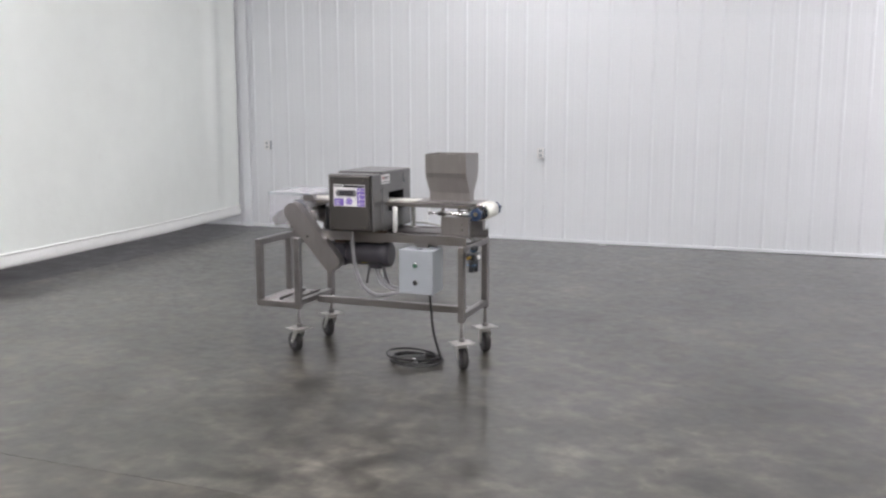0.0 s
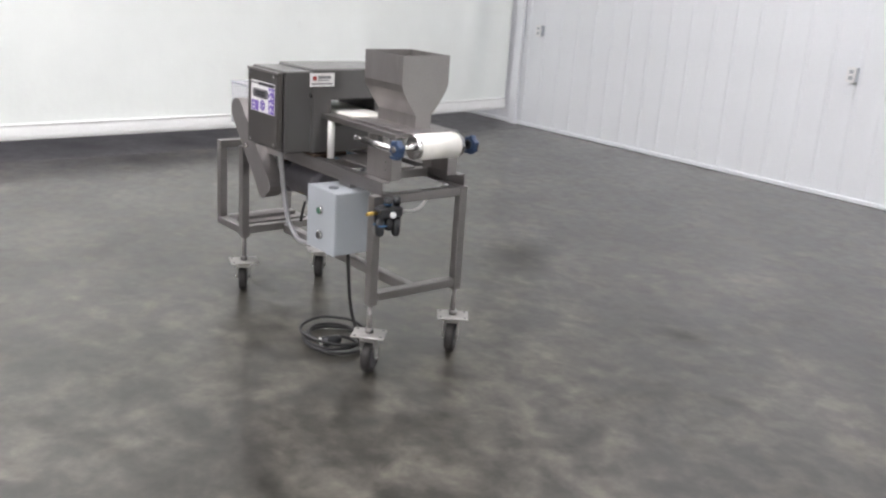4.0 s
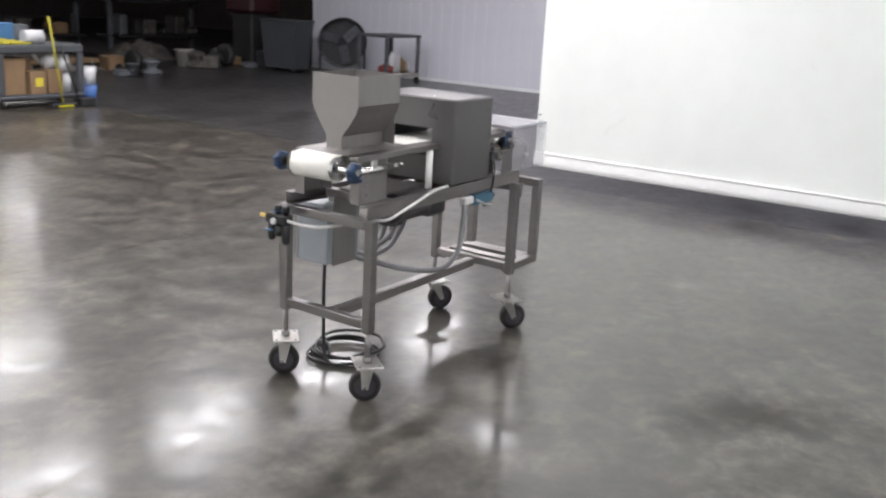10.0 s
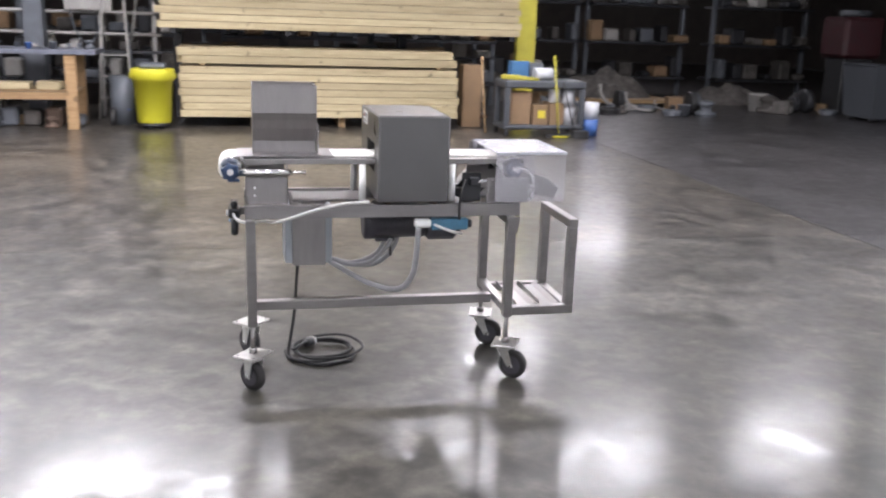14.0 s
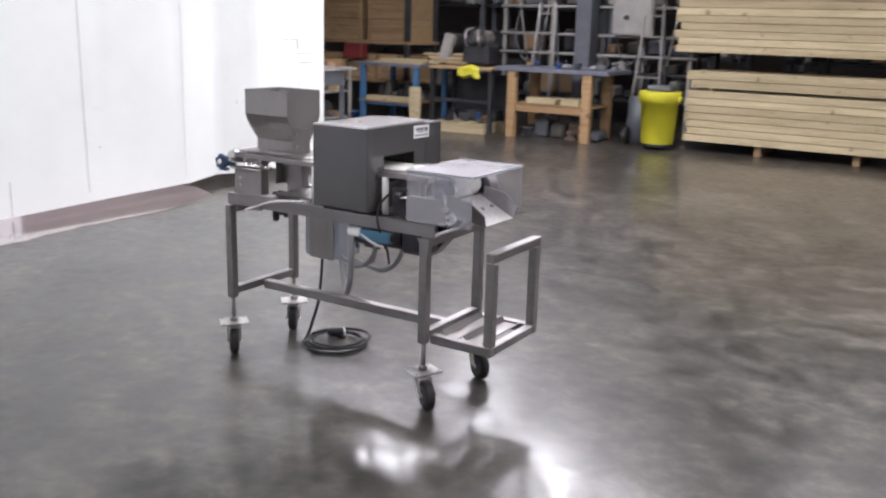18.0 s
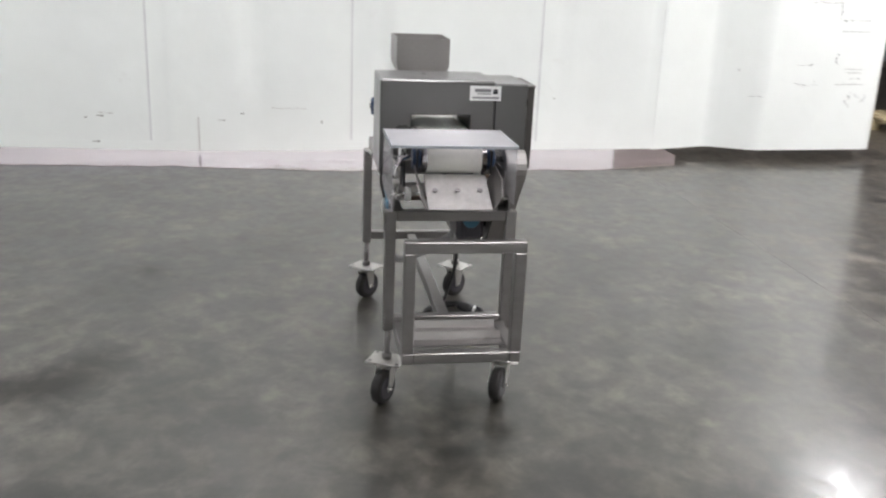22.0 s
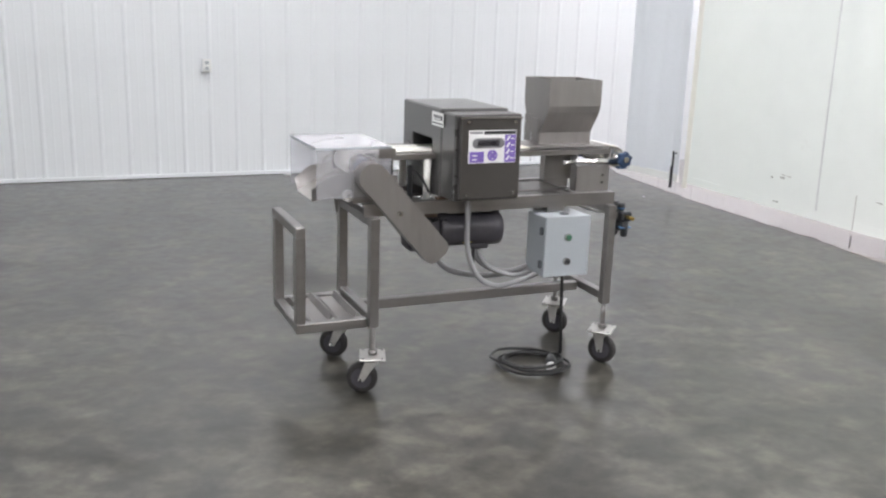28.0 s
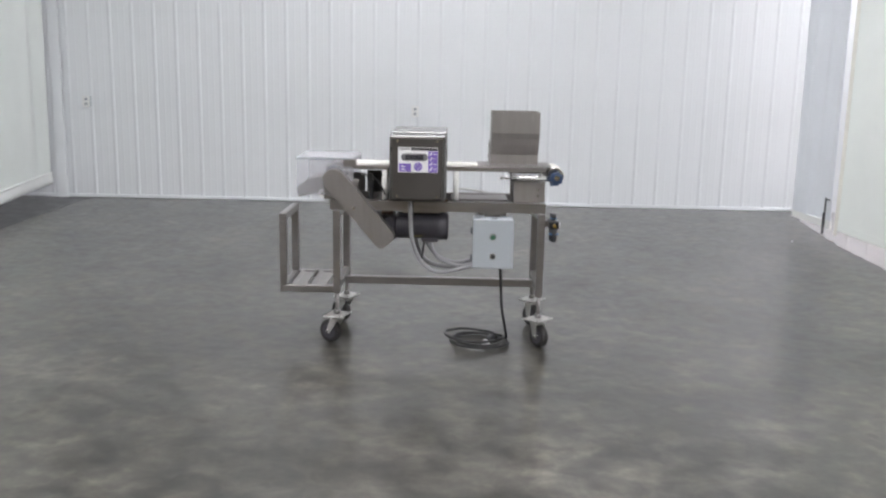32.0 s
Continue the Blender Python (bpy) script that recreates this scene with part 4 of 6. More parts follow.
part("belt", belt_loop(), BELT, M, "white flat belt, lightly soiled")
for rx in (XRR, XRL):
    roller = part("roller", rod(bmesh.new(), (rx, 5.036, ZB), (rx, 5.255, ZB), 0.0435, seg=28), STEEL_BRIGHT, M)
    part("shaft", rod(bmesh.new(), (rx, 4.955 if rx == XRR else 4.968, ZB), (rx, 5.335, ZB), 0.011, seg=14), STEEL_BRIGHT, roller)
for ky, out in ((4.968, -1), (5.322, 1)):
    k = part("bearing", rod(bmesh.new(), (XRR, ky - 0.014, ZB - 0.002), (XRR, ky + 0.014, ZB - 0.002), 0, seg=24, steps=((0, 0.026), (0.15, 0.031), (0.85, 0.031), (1, 0.026))), BLUE, M, "blue plastic bearing block")
    part("foot", box(XRR - 0.034, XRR + 0.012, ky - 0.013, ky + 0.013, ZB - 0.04, ZB - 0.028, 0.003), BLUE, k)
    part("seal", rod(bmesh.new(), (XRR, ky - out * 0.0145, ZB - 0.002), (XRR, ky - out * 0.02, ZB - 0.002), 0.019, seg=16), BLACK_PLASTIC, k)
    part("cap", rod(bmesh.new(), (XRR, ky + out * 0.0145, ZB), (XRR, ky + out * 0.02, ZB), 0.013, seg=12), STEEL_BRIGHT, k)
    for i in range(6):
        an = i * math.pi / 3 + 0.3
        cx, cz = XRR + 0.0275 * math.cos(an), ZB - 0.002 + 0.0275 * math.sin(an)
        part("lobe", rod(bmesh.new(), (cx, ky - 0.012, cz), (cx, ky + 0.012, cz), 0, seg=10, steps=((0, 0.007), (0.2, 0.0095), (0.8, 0.0095), (1, 0.007))), BLUE, k)
    # take-up screw beside the bed
    part("takeup_tube", rod(bmesh.new(), (-1.725, ky + out * -0.006, 0.892), (-1.527, ky + out * -0.006, 0.892), 0.0135, seg=14), STEEL_BRIGHT, M)
    s = part("takeup_screw", rod(bmesh.new(), (-1.775, ky + out * -0.006, 0.892), (-1.725, ky + out * -0.006, 0.892), 0.006, seg=10), STEEL_BRIGHT, M)
    part("head", rod(bmesh.new(), (-1.784, ky + out * -0.006, 0.892), (-1.774, ky + out * -0.006, 0.892), 0.0105, seg=6), STEEL_BRIGHT, s)
for ky, out in ((5.272, -1), (5.02, 1)):
    k = part("bearing", rod(bmesh.new(), (XRL, ky - 0.014, ZB), (XRL, ky + 0.014, ZB), 0, seg=20, steps=((0, 0.03), (0.15, 0.036), (0.85, 0.036), (1, 0.03))), BLUE, M, "blue bearing block")
    part("flange", box(XRL - 0.042, XRL + 0.042, ky - 0.004, ky + 0.004, ZB - 0.045, ZB + 0.036, 0.003), BLACK_PLASTIC, k)

# support plates under the infeed end
for y0, y1 in ((4.986, 5.032), (5.258, 5.304)):
    ys, ye = (y0, y0 + 0.004) if y0 < 5.1 else (y1 - 0.004, y1)
    bm = hull_box(bmesh.new(), -1.714, -1.55, ys, ye, 0.7645, 0.872, 0.001)
    hull_box(bm, -1.554, -1.55, min(y0, ye), max(y1, ys), 0.7645, 0.9205, 0.001)
    hull_box(bm, -1.714, -1.709, min(y0, ye), max(y1, ys), 0.7645, 0.9205, 0.001)
    sp = part("support_plate", bm, STEEL_FLAT, M)
    for dz in (0.8, 0.832):
        yb = ys - 0.003 if y0 < 5.1 else ye
        part("bolt", rod(bmesh.new(), (-1.585, yb, dz), (-1.585, yb + 0.003, dz), 0.005, seg=6), STEEL_BRIGHT, sp)
part("drip_tray", box(-2.04, -1.735, 5.05, 5.24, 0.7585, 0.768, 0.003), STEEL_FLAT, M, "steel tray between the bed rails")
part("infeed_plate", box(-1.9, -1.515, 5.03, 5.262, 0.9468, 0.9484, 0.0005), STEEL_FLAT, M, "dull steel plate over the belt under the hopper")
for px in (-2.012, -2.383):
    for py in (5.008, 5.288):
        part("post", rod(bmesh.new(), (px, py, 0.7645), (px, py, 0.9205), 0.0145, seg=16), UHMW, M, "white plastic post")

# hopper
HX0, HX1, HY0, HY1, HT = -1.832, -1.582, 5.040, 5.260, 1.226
profile = [(HY0, HT), (HY0, 1.118), (5.05, 1.09), (5.072, 1.055), (5.112, 1.0), (5.112, 0.953), (5.185, 0.953), (5.185, 1.0), (5.228, 1.055), (5.25, 1.09), (HY1, 1.118), (HY1, HT)]


def hopper_shell():
    bm = bmesh.new()
    t = 0.0025
    c = (HY0 + HY1) / 2
    inner = [(p[0] + (t if p[0] < c else -t), p[1]) for p in profile]
    rows = []
    for pts, a, b in ((profile, HX0, HX1), (inner, HX0 + t, HX1 - t)):
        rows.append(([bm.verts.new((a, p[0], p[1])) for p in pts], [bm.verts.new((b, p[0], p[1])) for p in pts]))
    n = len(profile)
    for lo, hi in rows:
        for i in range(n - 1):
            if i == 5:
                continue
            bm.faces.new((lo[i], lo[i + 1], hi[i + 1], hi[i]))
        # end plates, cut level by level
        for e in (lo, hi):
            for i in range(n // 2 - 1):
                bm.faces.new((e[i], e[i + 1], e[n - 2 - i], e[n - 1 - i]))
    (a, b), (c2, d) = rows
    for i in (0, n - 1):
        bm.faces.new((a[i], b[i], d[i], c2[i]))
    bm.faces.new((a[0], a[n - 1], c2[n - 1], c2[0]))
    bm.faces.new((b[0], b[n - 1], d[n - 1], d[0]))
    return bm


hop = part("hopper", hopper_shell(), STEEL_FLAT, M, "open stainless feed hopper with a tapered throat")
part("throat_band", box(HX0 - 0.006, HX1 + 0.002, 5.106, 5.191, 0.9475, 0.9525, 0.001), STEEL_FLAT, hop)
for zz in (0.985, 1.04):
    part("bolt", rod(bmesh.new(), (HX0 - 0.014, 5.215, zz), (HX0 - 0.008, 5.215, zz), 0.005, seg=8), STEEL_BRIGHT, hop)
part("slide_gate", box(HX0 - 0.004, HX0 - 0.0005, 5.118, 5.179, 0.955, 1.06, 0.001), STEEL_FLAT, hop)
part("gate_bracket", box(HX0 - 0.008, HX0 - 0.0045, 5.18, 5.236, 0.956, 1.072, 0.0005), STEEL_FLAT, hop, "flat steel gate bracket")
for hy in (5.108, 5.187):
    part("hopper_foot", box(HX0, HX1, hy - 0.05 if hy < 5.15 else hy + 0.001, hy - 0.001 if hy < 5.15 else hy + 0.05, 0.9465, 0.9495, 0.001), STEEL_FLAT, hop)

# metal detector: tunnel housing with a square aperture
DX0, DX1, DY0, DY1, DZ0, DZ1 = -2.352, -2.064, 4.948, 5.369, 0.776, 1.123
AY0, AY1, AZ0, AZ1 = 5.035, 5.258, 0.886, 1.0


def housing():
    """A box with a square hole through it along x, its outer edges eased."""
    bm = bmesh.new()
    e = 0.006
    outer = [(DY0 + e, DZ0), (DY1 - e, DZ0), (DY1, DZ0 + e), (DY1, DZ1 - e), (DY1 - e, DZ1), (DY0 + e, DZ1), (DY0, DZ1 - e), (DY0, DZ0 + e)]
    hole = [(AY0, AZ0), (AY1, AZ0), (AY1, AZ0), (AY1, AZ1), (AY1, AZ1), (AY0, AZ1), (AY0, AZ1), (AY0, AZ0)]
    inset = [(y + (e if y < 5.1 else -e) * (1 if abs(y - DY0) < 1e-6 or abs(y - DY1) < 1e-6 else 0), z + (e if z < 0.9 else -e) * (1 if abs(z - DZ0) < 1e-6 or abs(z - DZ1) < 1e-6 else 0)) for y, z in outer]
    rings = []
    for sx, s in ((DX0, 1), (DX1, -1)):
        rim = [bm.verts.new((sx + s * e, y, z)) for y, z in outer]
        face = [bm.verts.new((sx, y, z)) for y, z in inset]
        corner = {p: bm.verts.new((sx, *p)) for p in set(hole)}
        mouth = [corner[p] for p in hole]
        for i in range(8):
            j = (i + 1) % 8
            bm.faces.new((rim[i], rim[j], face[j], face[i]))
            quad = [face[i], face[j], mouth[j], mouth[i]]
            bm.faces.new(quad if mouth[i] is not mouth[j] else quad[:3])
        rings.append((rim, mouth))
    (r0, m0), (r1, m1) = rings
    for i in range(8):
        j = (i + 1) % 8
        bm.faces.new((r0[i], r0[j], r1[j], r1[i]))
        if m0[i] is not m0[j]:
            bm.faces.new((m0[i], m0[j], m1[j], m1[i]))
    return bm


det = part("detector", housing(), DETECTOR, M, "dark grey enamelled metal detector housing")
bm = bmesh.new()
hull_box(bm, DX0 + 0.004, DX1 - 0.004, AY0 + 0.0005, AY0 + 0.003, AZ0 + 0.001, AZ1 - 0.001)
hull_box(bm, DX0 + 0.004, DX1 - 0.004, AY1 - 0.003, AY1 - 0.0005, AZ0 + 0.001, AZ1 - 0.001)
hull_box(bm, DX0 + 0.004, DX1 - 0.004, AY0 + 0.0035, AY1 - 0.0035, AZ1 - 0.004, AZ1 - 0.001)
part("tunnel_liner", bm, BLACK_HOLE, det, "black tunnel lining")
part("control_cabinet", box(DX0 + 0.004, DX1 - 0.004, 4.823, DY0 - 0.0005, 0.782, 1.113, 0.005), DETECTOR, det, "dark grey control cabinet")
# the door is a sub-part of the detector beside the cabinet
door = part("cabinet_door", box(-2.334, -2.082, 4.796, 4.822, 0.795, 1.106, 0.004), DETECTOR_DOOR, det, "dark bronze cabinet door")
bm = bmesh.new()
hull_box(bm, -2.337, -2.079, 4.7935, 4.7955, 1.099, 1.1075, 0.001)
part("door_lip", bm, STEEL, det, "bright worn door edge")
for sx, sz in ((-2.306, 1.088), (-2.11, 1.088), (-2.306, 0.812), (-2.108, 0.812)):
    part("screw", rod(bmesh.new(), (sx, 4.7925, sz), (sx, 4.796, sz), 0.0055, seg=10), STEEL_BRIGHT, det)
for ly, face_x, out in ((4.99, DX1, 1), (4.985, DX0, -1)):
    x0, x1 = (face_x, face_x + 0.0015) if out > 0 else (face_x - 0.0015, face_x)
    part("label", box(x0, x1, ly - 0.058, ly + 0.058, 1.052, 1.106, 0), LABEL_WHITE, det, "white maker's plate with a logo and a dark stripe")
    x2, x3 = (x1, x1 + 0.0008) if out > 0 else (x0 - 0.0008, x0)
    bm = hull_box(bmesh.new(), x2, x3, ly - 0.05, ly + 0.05, 1.06, 1.066)
    for q0, q1, z0, z1 in ((-0.02, 0.04, 1.083, 1.095), (-0.02, 0.03, 1.075, 1.079)):
        hull_box(bm, x2, x3, ly + q0, ly + q1, z0, z1)
    part("label_print", bm, LABEL_GREY, det)
    part("label_logo", box(x2, x3, ly - 0.045, ly - 0.028, 1.077, 1.094, 0), LABEL_RED if out > 0 else LABEL_DARK, det)
for py in (4.99, 5.33):
    for px in (-2.3, -2.11):
        part("mount_pad", rod(bmesh.new(), (px, py if py < 5.1 else py - 0.005, 0.764), (px, py if py < 5.1 else py - 0.005, 0.7765), 0.018, seg=12), RUST, det)
part("mount_bar", box(-2.36, -2.05, 4.951, 4.979, 0.7642, 0.7755, 0.002), RUST, M, "rust-stained mounting bar")

# control panel sticker on the door
FY = 4.796


def flat(name, x0, x1, z0, z1, layer, material, parent=door, label=""):
    return part(name, box(x0, x1, FY - 0.001 - 0.0007 * layer, FY - 0.0003 - 0.0007 * (layer - 1), z0, z1, 0), material, det, label)


flat("panel_sheet", -2.303, -2.104, 0.932, 1.057, 0, LABEL_WHITE, label="white and purple control panel overlay")
flat("panel_band", -2.240, -2.106, 1.041, 1.054, 1, LABEL_DARK)
flat("panel_heading", -2.298, -2.246, 1.044, 1.052, 1, LABEL_GREY)
flat("panel_field", -2.152, -2.106, 0.934, 1.039, 1, PURPLE, label="purple key column")
flat("panel_field", -2.298, -2.238, 0.935, 0.976, 1, PURPLE)
for i in range(4):
    zc = 0.948 + i * 0.025
    bm = bmesh.new()
    prism(bm, [(-2.147, zc - 0.007), (-2.136, zc + 0.011), (-2.129, zc + 0.011), (-2.140, zc - 0.007)], "y", FY - 0.0032, FY - 0.0018)
    part("key_mark", bm, LABEL_WHITE, det)
    flat("key_text", -2.126, -2.112, zc - 0.001, zc + 0.003, 2, LABEL_WHITE)
    if i < 2:
        flat("key_text", -2.286, -2.267, 0.944 + i * 0.015, 0.949 + i * 0.015, 2, LABEL_WHITE)


def pill(x0, x1, z0, z1, y0, y1):
    r = (z1 - z0) / 2
    pts = [(x1 - r + r * math.cos(a), z0 + r + r * math.sin(a)) for a in [math.pi * (i / 8 - 0.5) for i in range(9)]]
    pts += [(x0 + r + r * math.cos(a), z0 + r + r * math.sin(a)) for a in [math.pi * (i / 8 + 0.5) for i in range(9)]]
    return prism(bmesh.new(), pts, "y", y0, y1)


part("display_bezel", pill(-2.288, -2.154, 0.989, 1.027, FY - 0.0035, FY - 0.0011), LABEL_GREY, det, "grey oval display surround")
part("display", box(-2.266, -2.176, FY - 0.0045, FY - 0.0036, 0.996, 1.020, 0), MOTOR, det, "dark display window")
flat("display_text", -2.258, -2.184, 1.005, 1.012, 5, LABEL_GREY)
part("keypad", rod(bmesh.new(), (-2.203, FY - 0.003, 0.961), (-2.203, FY - 0.0011, 0.961), 0.021, seg=20), PURPLE, det, "round purple arrow keypad")
for an in range(4):
    cx, cz = -2.203 + 0.012 * math.cos(an * math.pi / 2), 0.961 + 0.012 * math.sin(an * math.pi / 2)
    part("arrow", rod(bmesh.new(), (cx, FY - 0.0042, cz), (cx, FY - 0.0031, cz), 0.0045, seg=3), LABEL_WHITE, det)

# chain guard on the drive side
def guard_outline(r=0.056, n=9):
    top, low = Vector((-2.64, 0.872)), Vector((-2.386, 0.580))
    d = (low - top).normalized()
    side = Vector((-d.y, d.x))
    pts = []
    for i in range(n + 1):
        a = math.pi * i / n
        pts.append(top + side * (r * math.cos(a)) - d * (r * math.sin(a)))
    end = low + d * 0.048
    q = 0.03
    pts += [end - side * r - d * q, end - side * (r - q * 0.3) - d * q * 0.3, end - side * (r - q), end + side * (r - q), end + side * (r - q * 0.3) - d * q * 0.3, end + side * r - d * q]
    return [(p.x, p.y) for p in pts]


guard = part("chain_guard", prism(bmesh.new(), guard_outline(), "y", 4.898, 4.9655), STEEL_FLAT, M, "slanted stainless chain guard with rounded ends")
part("guard_screw", rod(bmesh.new(), (-2.535, 4.885, 0.731), (-2.535, 4.898, 0.731), 0.009, seg=10), STEEL_BRIGHT, guard)
part("guard_back", prism(bmesh.new(), guard_outline(0.052), "y", 4.966, 4.969), BLACK_PLASTIC, guard)

# motor and gearbox under the bed
mot = part("motor", rod(bmesh.new(), (-2.325, 5.035, 0.625), (-2.048, 5.035, 0.625), 0, seg=28, steps=((0, 0.06), (0.03, 0.07), (0.78, 0.07), (0.8, 0.075), (0.97, 0.075), (1, 0.062))), MOTOR, M, "dark painted electric motor")
part("junction_box", box(-2.19, -2.1, 5.0, 5.06, 0.54, 0.575, 0.006), MOTOR, mot)
part("nameplate", box(-2.226, -2.184, 4.985, 4.9875, 0.575, 0.590, 0), YELLOW_TAG, mot, "yellow warning plate")
part("motor_foot", box(-2.29, -2.09, 5.0, 5.12, 0.694, 0.7135, 0.003), STEEL, mot)
part("gearbox", box(-2.462, -2.32, 4.985, 5.088, 0.55, 0.685, 0.015), MOTOR, mot, "dark gearbox")
part("bearing_cover", rod(bmesh.new(), (-2.468, 5.035, 0.63), (-2.4625, 5.035, 0.63), 0.028, 0.032, seg=20), VALVE_BLUE, mot, "blue-grey bearing cover")
part("output_shaft", rod(bmesh.new(), (-2.39, 4.968, 0.6), (-2.39, 5.005, 0.6), 0.015, seg=12), STEEL_BRIGHT, mot)
part("gear_bracket", box(-2.40, -2.34, 4.985, 5.3, 0.688, 0.7125, 0.002), RUST, M)
for i in range(5):
    bxx = -2.38 + i * 0.018
    part("terminal", rod(bmesh.new(), (bxx, 4.98, 0.672), (bxx, 4.98, 0.684), 0.006, seg=8), BLACK_PLASTIC, mot)

# electrical box
eb = part("electrical_box", box(-1.918, -1.714, 4.856, 5.012, 0.44, 0.69, 0.004), BOX_GREY, M, "pale grey enclosure with two push buttons")
part("box_door", box(-1.920, -1.712, 4.8485, 4.8555, 0.438, 0.692, 0.003), BOX_GREY, eb)
for bz, m in ((0.604, GREEN_BTN), (0.503, BLACK_PLASTIC)):
    part("button_ring", rod(bmesh.new(), (-1.817, 4.838, bz), (-1.817, 4.8485, bz), 0.0155, 0.017, seg=18), STEEL_BRIGHT, eb, "chrome ring")
    part("button", rod(bmesh.new(), (-1.817, 4.8335, bz), (-1.817, 4.8379, bz), 0.0115, seg=16), m, eb)
for hz in (0.63, 0.49):
    part("latch", box(-1.932, -1.9185, 4.868, 4.884, hz - 0.017, hz + 0.017, 0.003), GREY_STEEL, eb)
part("mount_strip", box(-1.89, -1.745, 5.013, 5.017, 0.43, 0.722, 0.001), STEEL_FLAT, eb)
part("top_knob", rod(bmesh.new(), (-1.81, 4.9, 0.6905), (-1.81, 4.9, 0.694), 0.02, seg=14), GREY_STEEL, eb)
part("hanger", box(-1.86, -1.78, 4.955, 5.0, 0.6905, 0.7130, 0.002), STEEL, M)

# conduits, cables and hoses
def run(name, points, r, material, label=""):
    return part(name, hose(bmesh.new(), points, r), material, M, label)


run("conduit", [(-1.9, 4.93, 0.438), (-1.99, 4.92, 0.415), (-2.10, 4.92, 0.40), (-2.185, 4.92, 0.45), (-2.232, 4.92, 0.56), (-2.243, 4.91, 0.69), (-2.245, 4.90, 0.781)], 0.0115, CONDUIT, "grey flexible conduit")
run("conduit", [(-1.9, 4.96, 0.438), (-2.0, 4.97, 0.425), (-2.09, 4.99, 0.455), (-2.13, 5.02, 0.50), (-2.14, 5.03, 0.541)], 0.0105, CONDUIT, "grey flexible conduit")
run("conduit", [(-1.91, 4.98, 0.438), (-2.0, 5.08, 0.40), (-2.08, 5.17, 0.378), (-2.17, 5.27, 0.385), (-2.222, 5.315, 0.46), (-2.236, 5.325, 0.57), (-2.24, 5.327, 0.662)], 0.0125, CONDUIT, "grey flexible conduit")
run("conduit", [(-1.92, 4.99, 0.455), (-2.0, 5.02, 0.43), (-2.09, 5.04, 0.45), (-2.15, 5.05, 0.51), (-2.17, 5.06, 0.556)], 0.0105, CONDUIT, "grey flexible conduit")
run("power_lead", [(-2.175, 4.99, 0.545), (-2.18, 4.98, 0.50), (-2.185, 4.975, 0.455)], 0.006, BLACK, "black lead end")
run("air_hose", [(-1.497, 4.99, 0.662), (-1.512, 5.06, 0.652), (-1.545, 5.13, 0.652), (-1.6, 5.21, 0.672), (-1.63, 5.29, 0.692), (-1.66, 5.35, 0.70), (-1.73, 5.366, 0.722), (-1.83, 5.38, 0.757), (-1.93, 5.372, 0.775), (-2.03, 5.37, 0.782)], 0.0062, HOSE, "white air hose")
run("air_hose", [(-2.3, 5.34, 0.68), (-2.36, 5.352, 0.655), (-2.42, 5.35, 0.64)], 0.006, HOSE)
cable = run("power_cable", [(-1.772, 4.952, 0.44), (-1.765, 4.955, 0.33), (-1.755, 4.965, 0.2), (-1.737, 4.985, 0.1), (-1.725, 5.01, 0.03), (-1.74, 5.06, 0.008)], 0.0075, BLACK, "black power cable coiled on the floor")
rng = random.Random(11)
coil = []
for i in range(64):
    a = i / 64 * 2 * math.pi * 4.0
    turn_no = i / 16
    rr = 0.122 + 0.018 * math.sin(turn_no * 2.1) + 0.012 * rng.random()
    coil.append((-1.885 + 0.02 * math.sin(turn_no * 1.3) + rr * 1.06 * math.cos(a + 0.5), 4.98 + 0.015 * math.cos(turn_no * 1.9) + rr * math.sin(a + 0.5), 0.0078 + 0.0115 * turn_no * (0.6 + 0.4 * math.sin(a * 0.5) ** 2)))
part("cable_coil", hose(bmesh.new(), [(-1.74, 5.06, 0.008)] + coil + [(-1.80, 4.96, 0.055), (-1.81, 4.935, 0.045)], 0.0068, 7, 3), BLACK, cable)
plug = rod(bmesh.new(), (-1.80, 4.955, 0.045), (-1.836, 4.885, 0.03), 0, seg=14, steps=((0, 0.011), (0.2, 0.02), (0.7, 0.024), (1, 0.023)))
part("plug", plug, BLACK_PLASTIC, cable, "black plug")
part("plug_face", rod(bmesh.new(), (-1.8365, 4.8842, 0.0298), (-1.841, 4.875, 0.028), 0.0215, seg=14), LABEL_WHITE, cable, "pale plug face with pins")

# air regulator on the infeed leg
reg = part("regulator", box(-1.528, -1.478, 4.895, 5.0, 0.642, 0.682, 0.006), BLACK_PLASTIC, M, "black filter and regulator set")
for ry, rz in ((4.912, 0.573), (4.95, 0.592), (4.985, 0.566)):
    part("bowl", rod(bmesh.new(), (-1.503, ry, rz), (-1.503, ry, 0.6415), 0, seg=14, steps=((0, 0.012), (0.15, 0.0165), (1, 0.0175))), BLACK_PLASTIC, reg)
for ry in (4.945, 4.985):
    part("knob", rod(bmesh.new(), (-1.503, ry, 0.6825), (-1.503, ry, 0.715), 0, seg=12, steps=((0, 0.012), (0.5, 0.016), (1, 0.014))), BLACK_PLASTIC, reg)
part("ring", rod(bmesh.new(), (-1.503, 4.945, 0.69), (-1.503, 4.945, 0.694), 0.0175, seg=14), BLUE_STEEL, reg)
part("gauge", rod(bmesh.new(), (-1.4775, 4.948, 0.656), (-1.468, 4.948, 0.656), 0.012, seg=16), LABEL_WHITE, reg, "small white pressure gauge")
part("fitting", rod(bmesh.new(), (-1.503, 4.852, 0.662), (-1.503, 4.895, 0.662), 0.0075, seg=8), BRASS, reg, "brass fitting")
part("band", box(-1.527, -1.4775, 4.897, 4.927, 0.612, 0.617, 0.001), BLUE_STEEL, reg)
part("bracket", box(-1.546, -1.5285, 4.925, 4.97, 0.65, 0.68, 0.002), STEEL, reg)

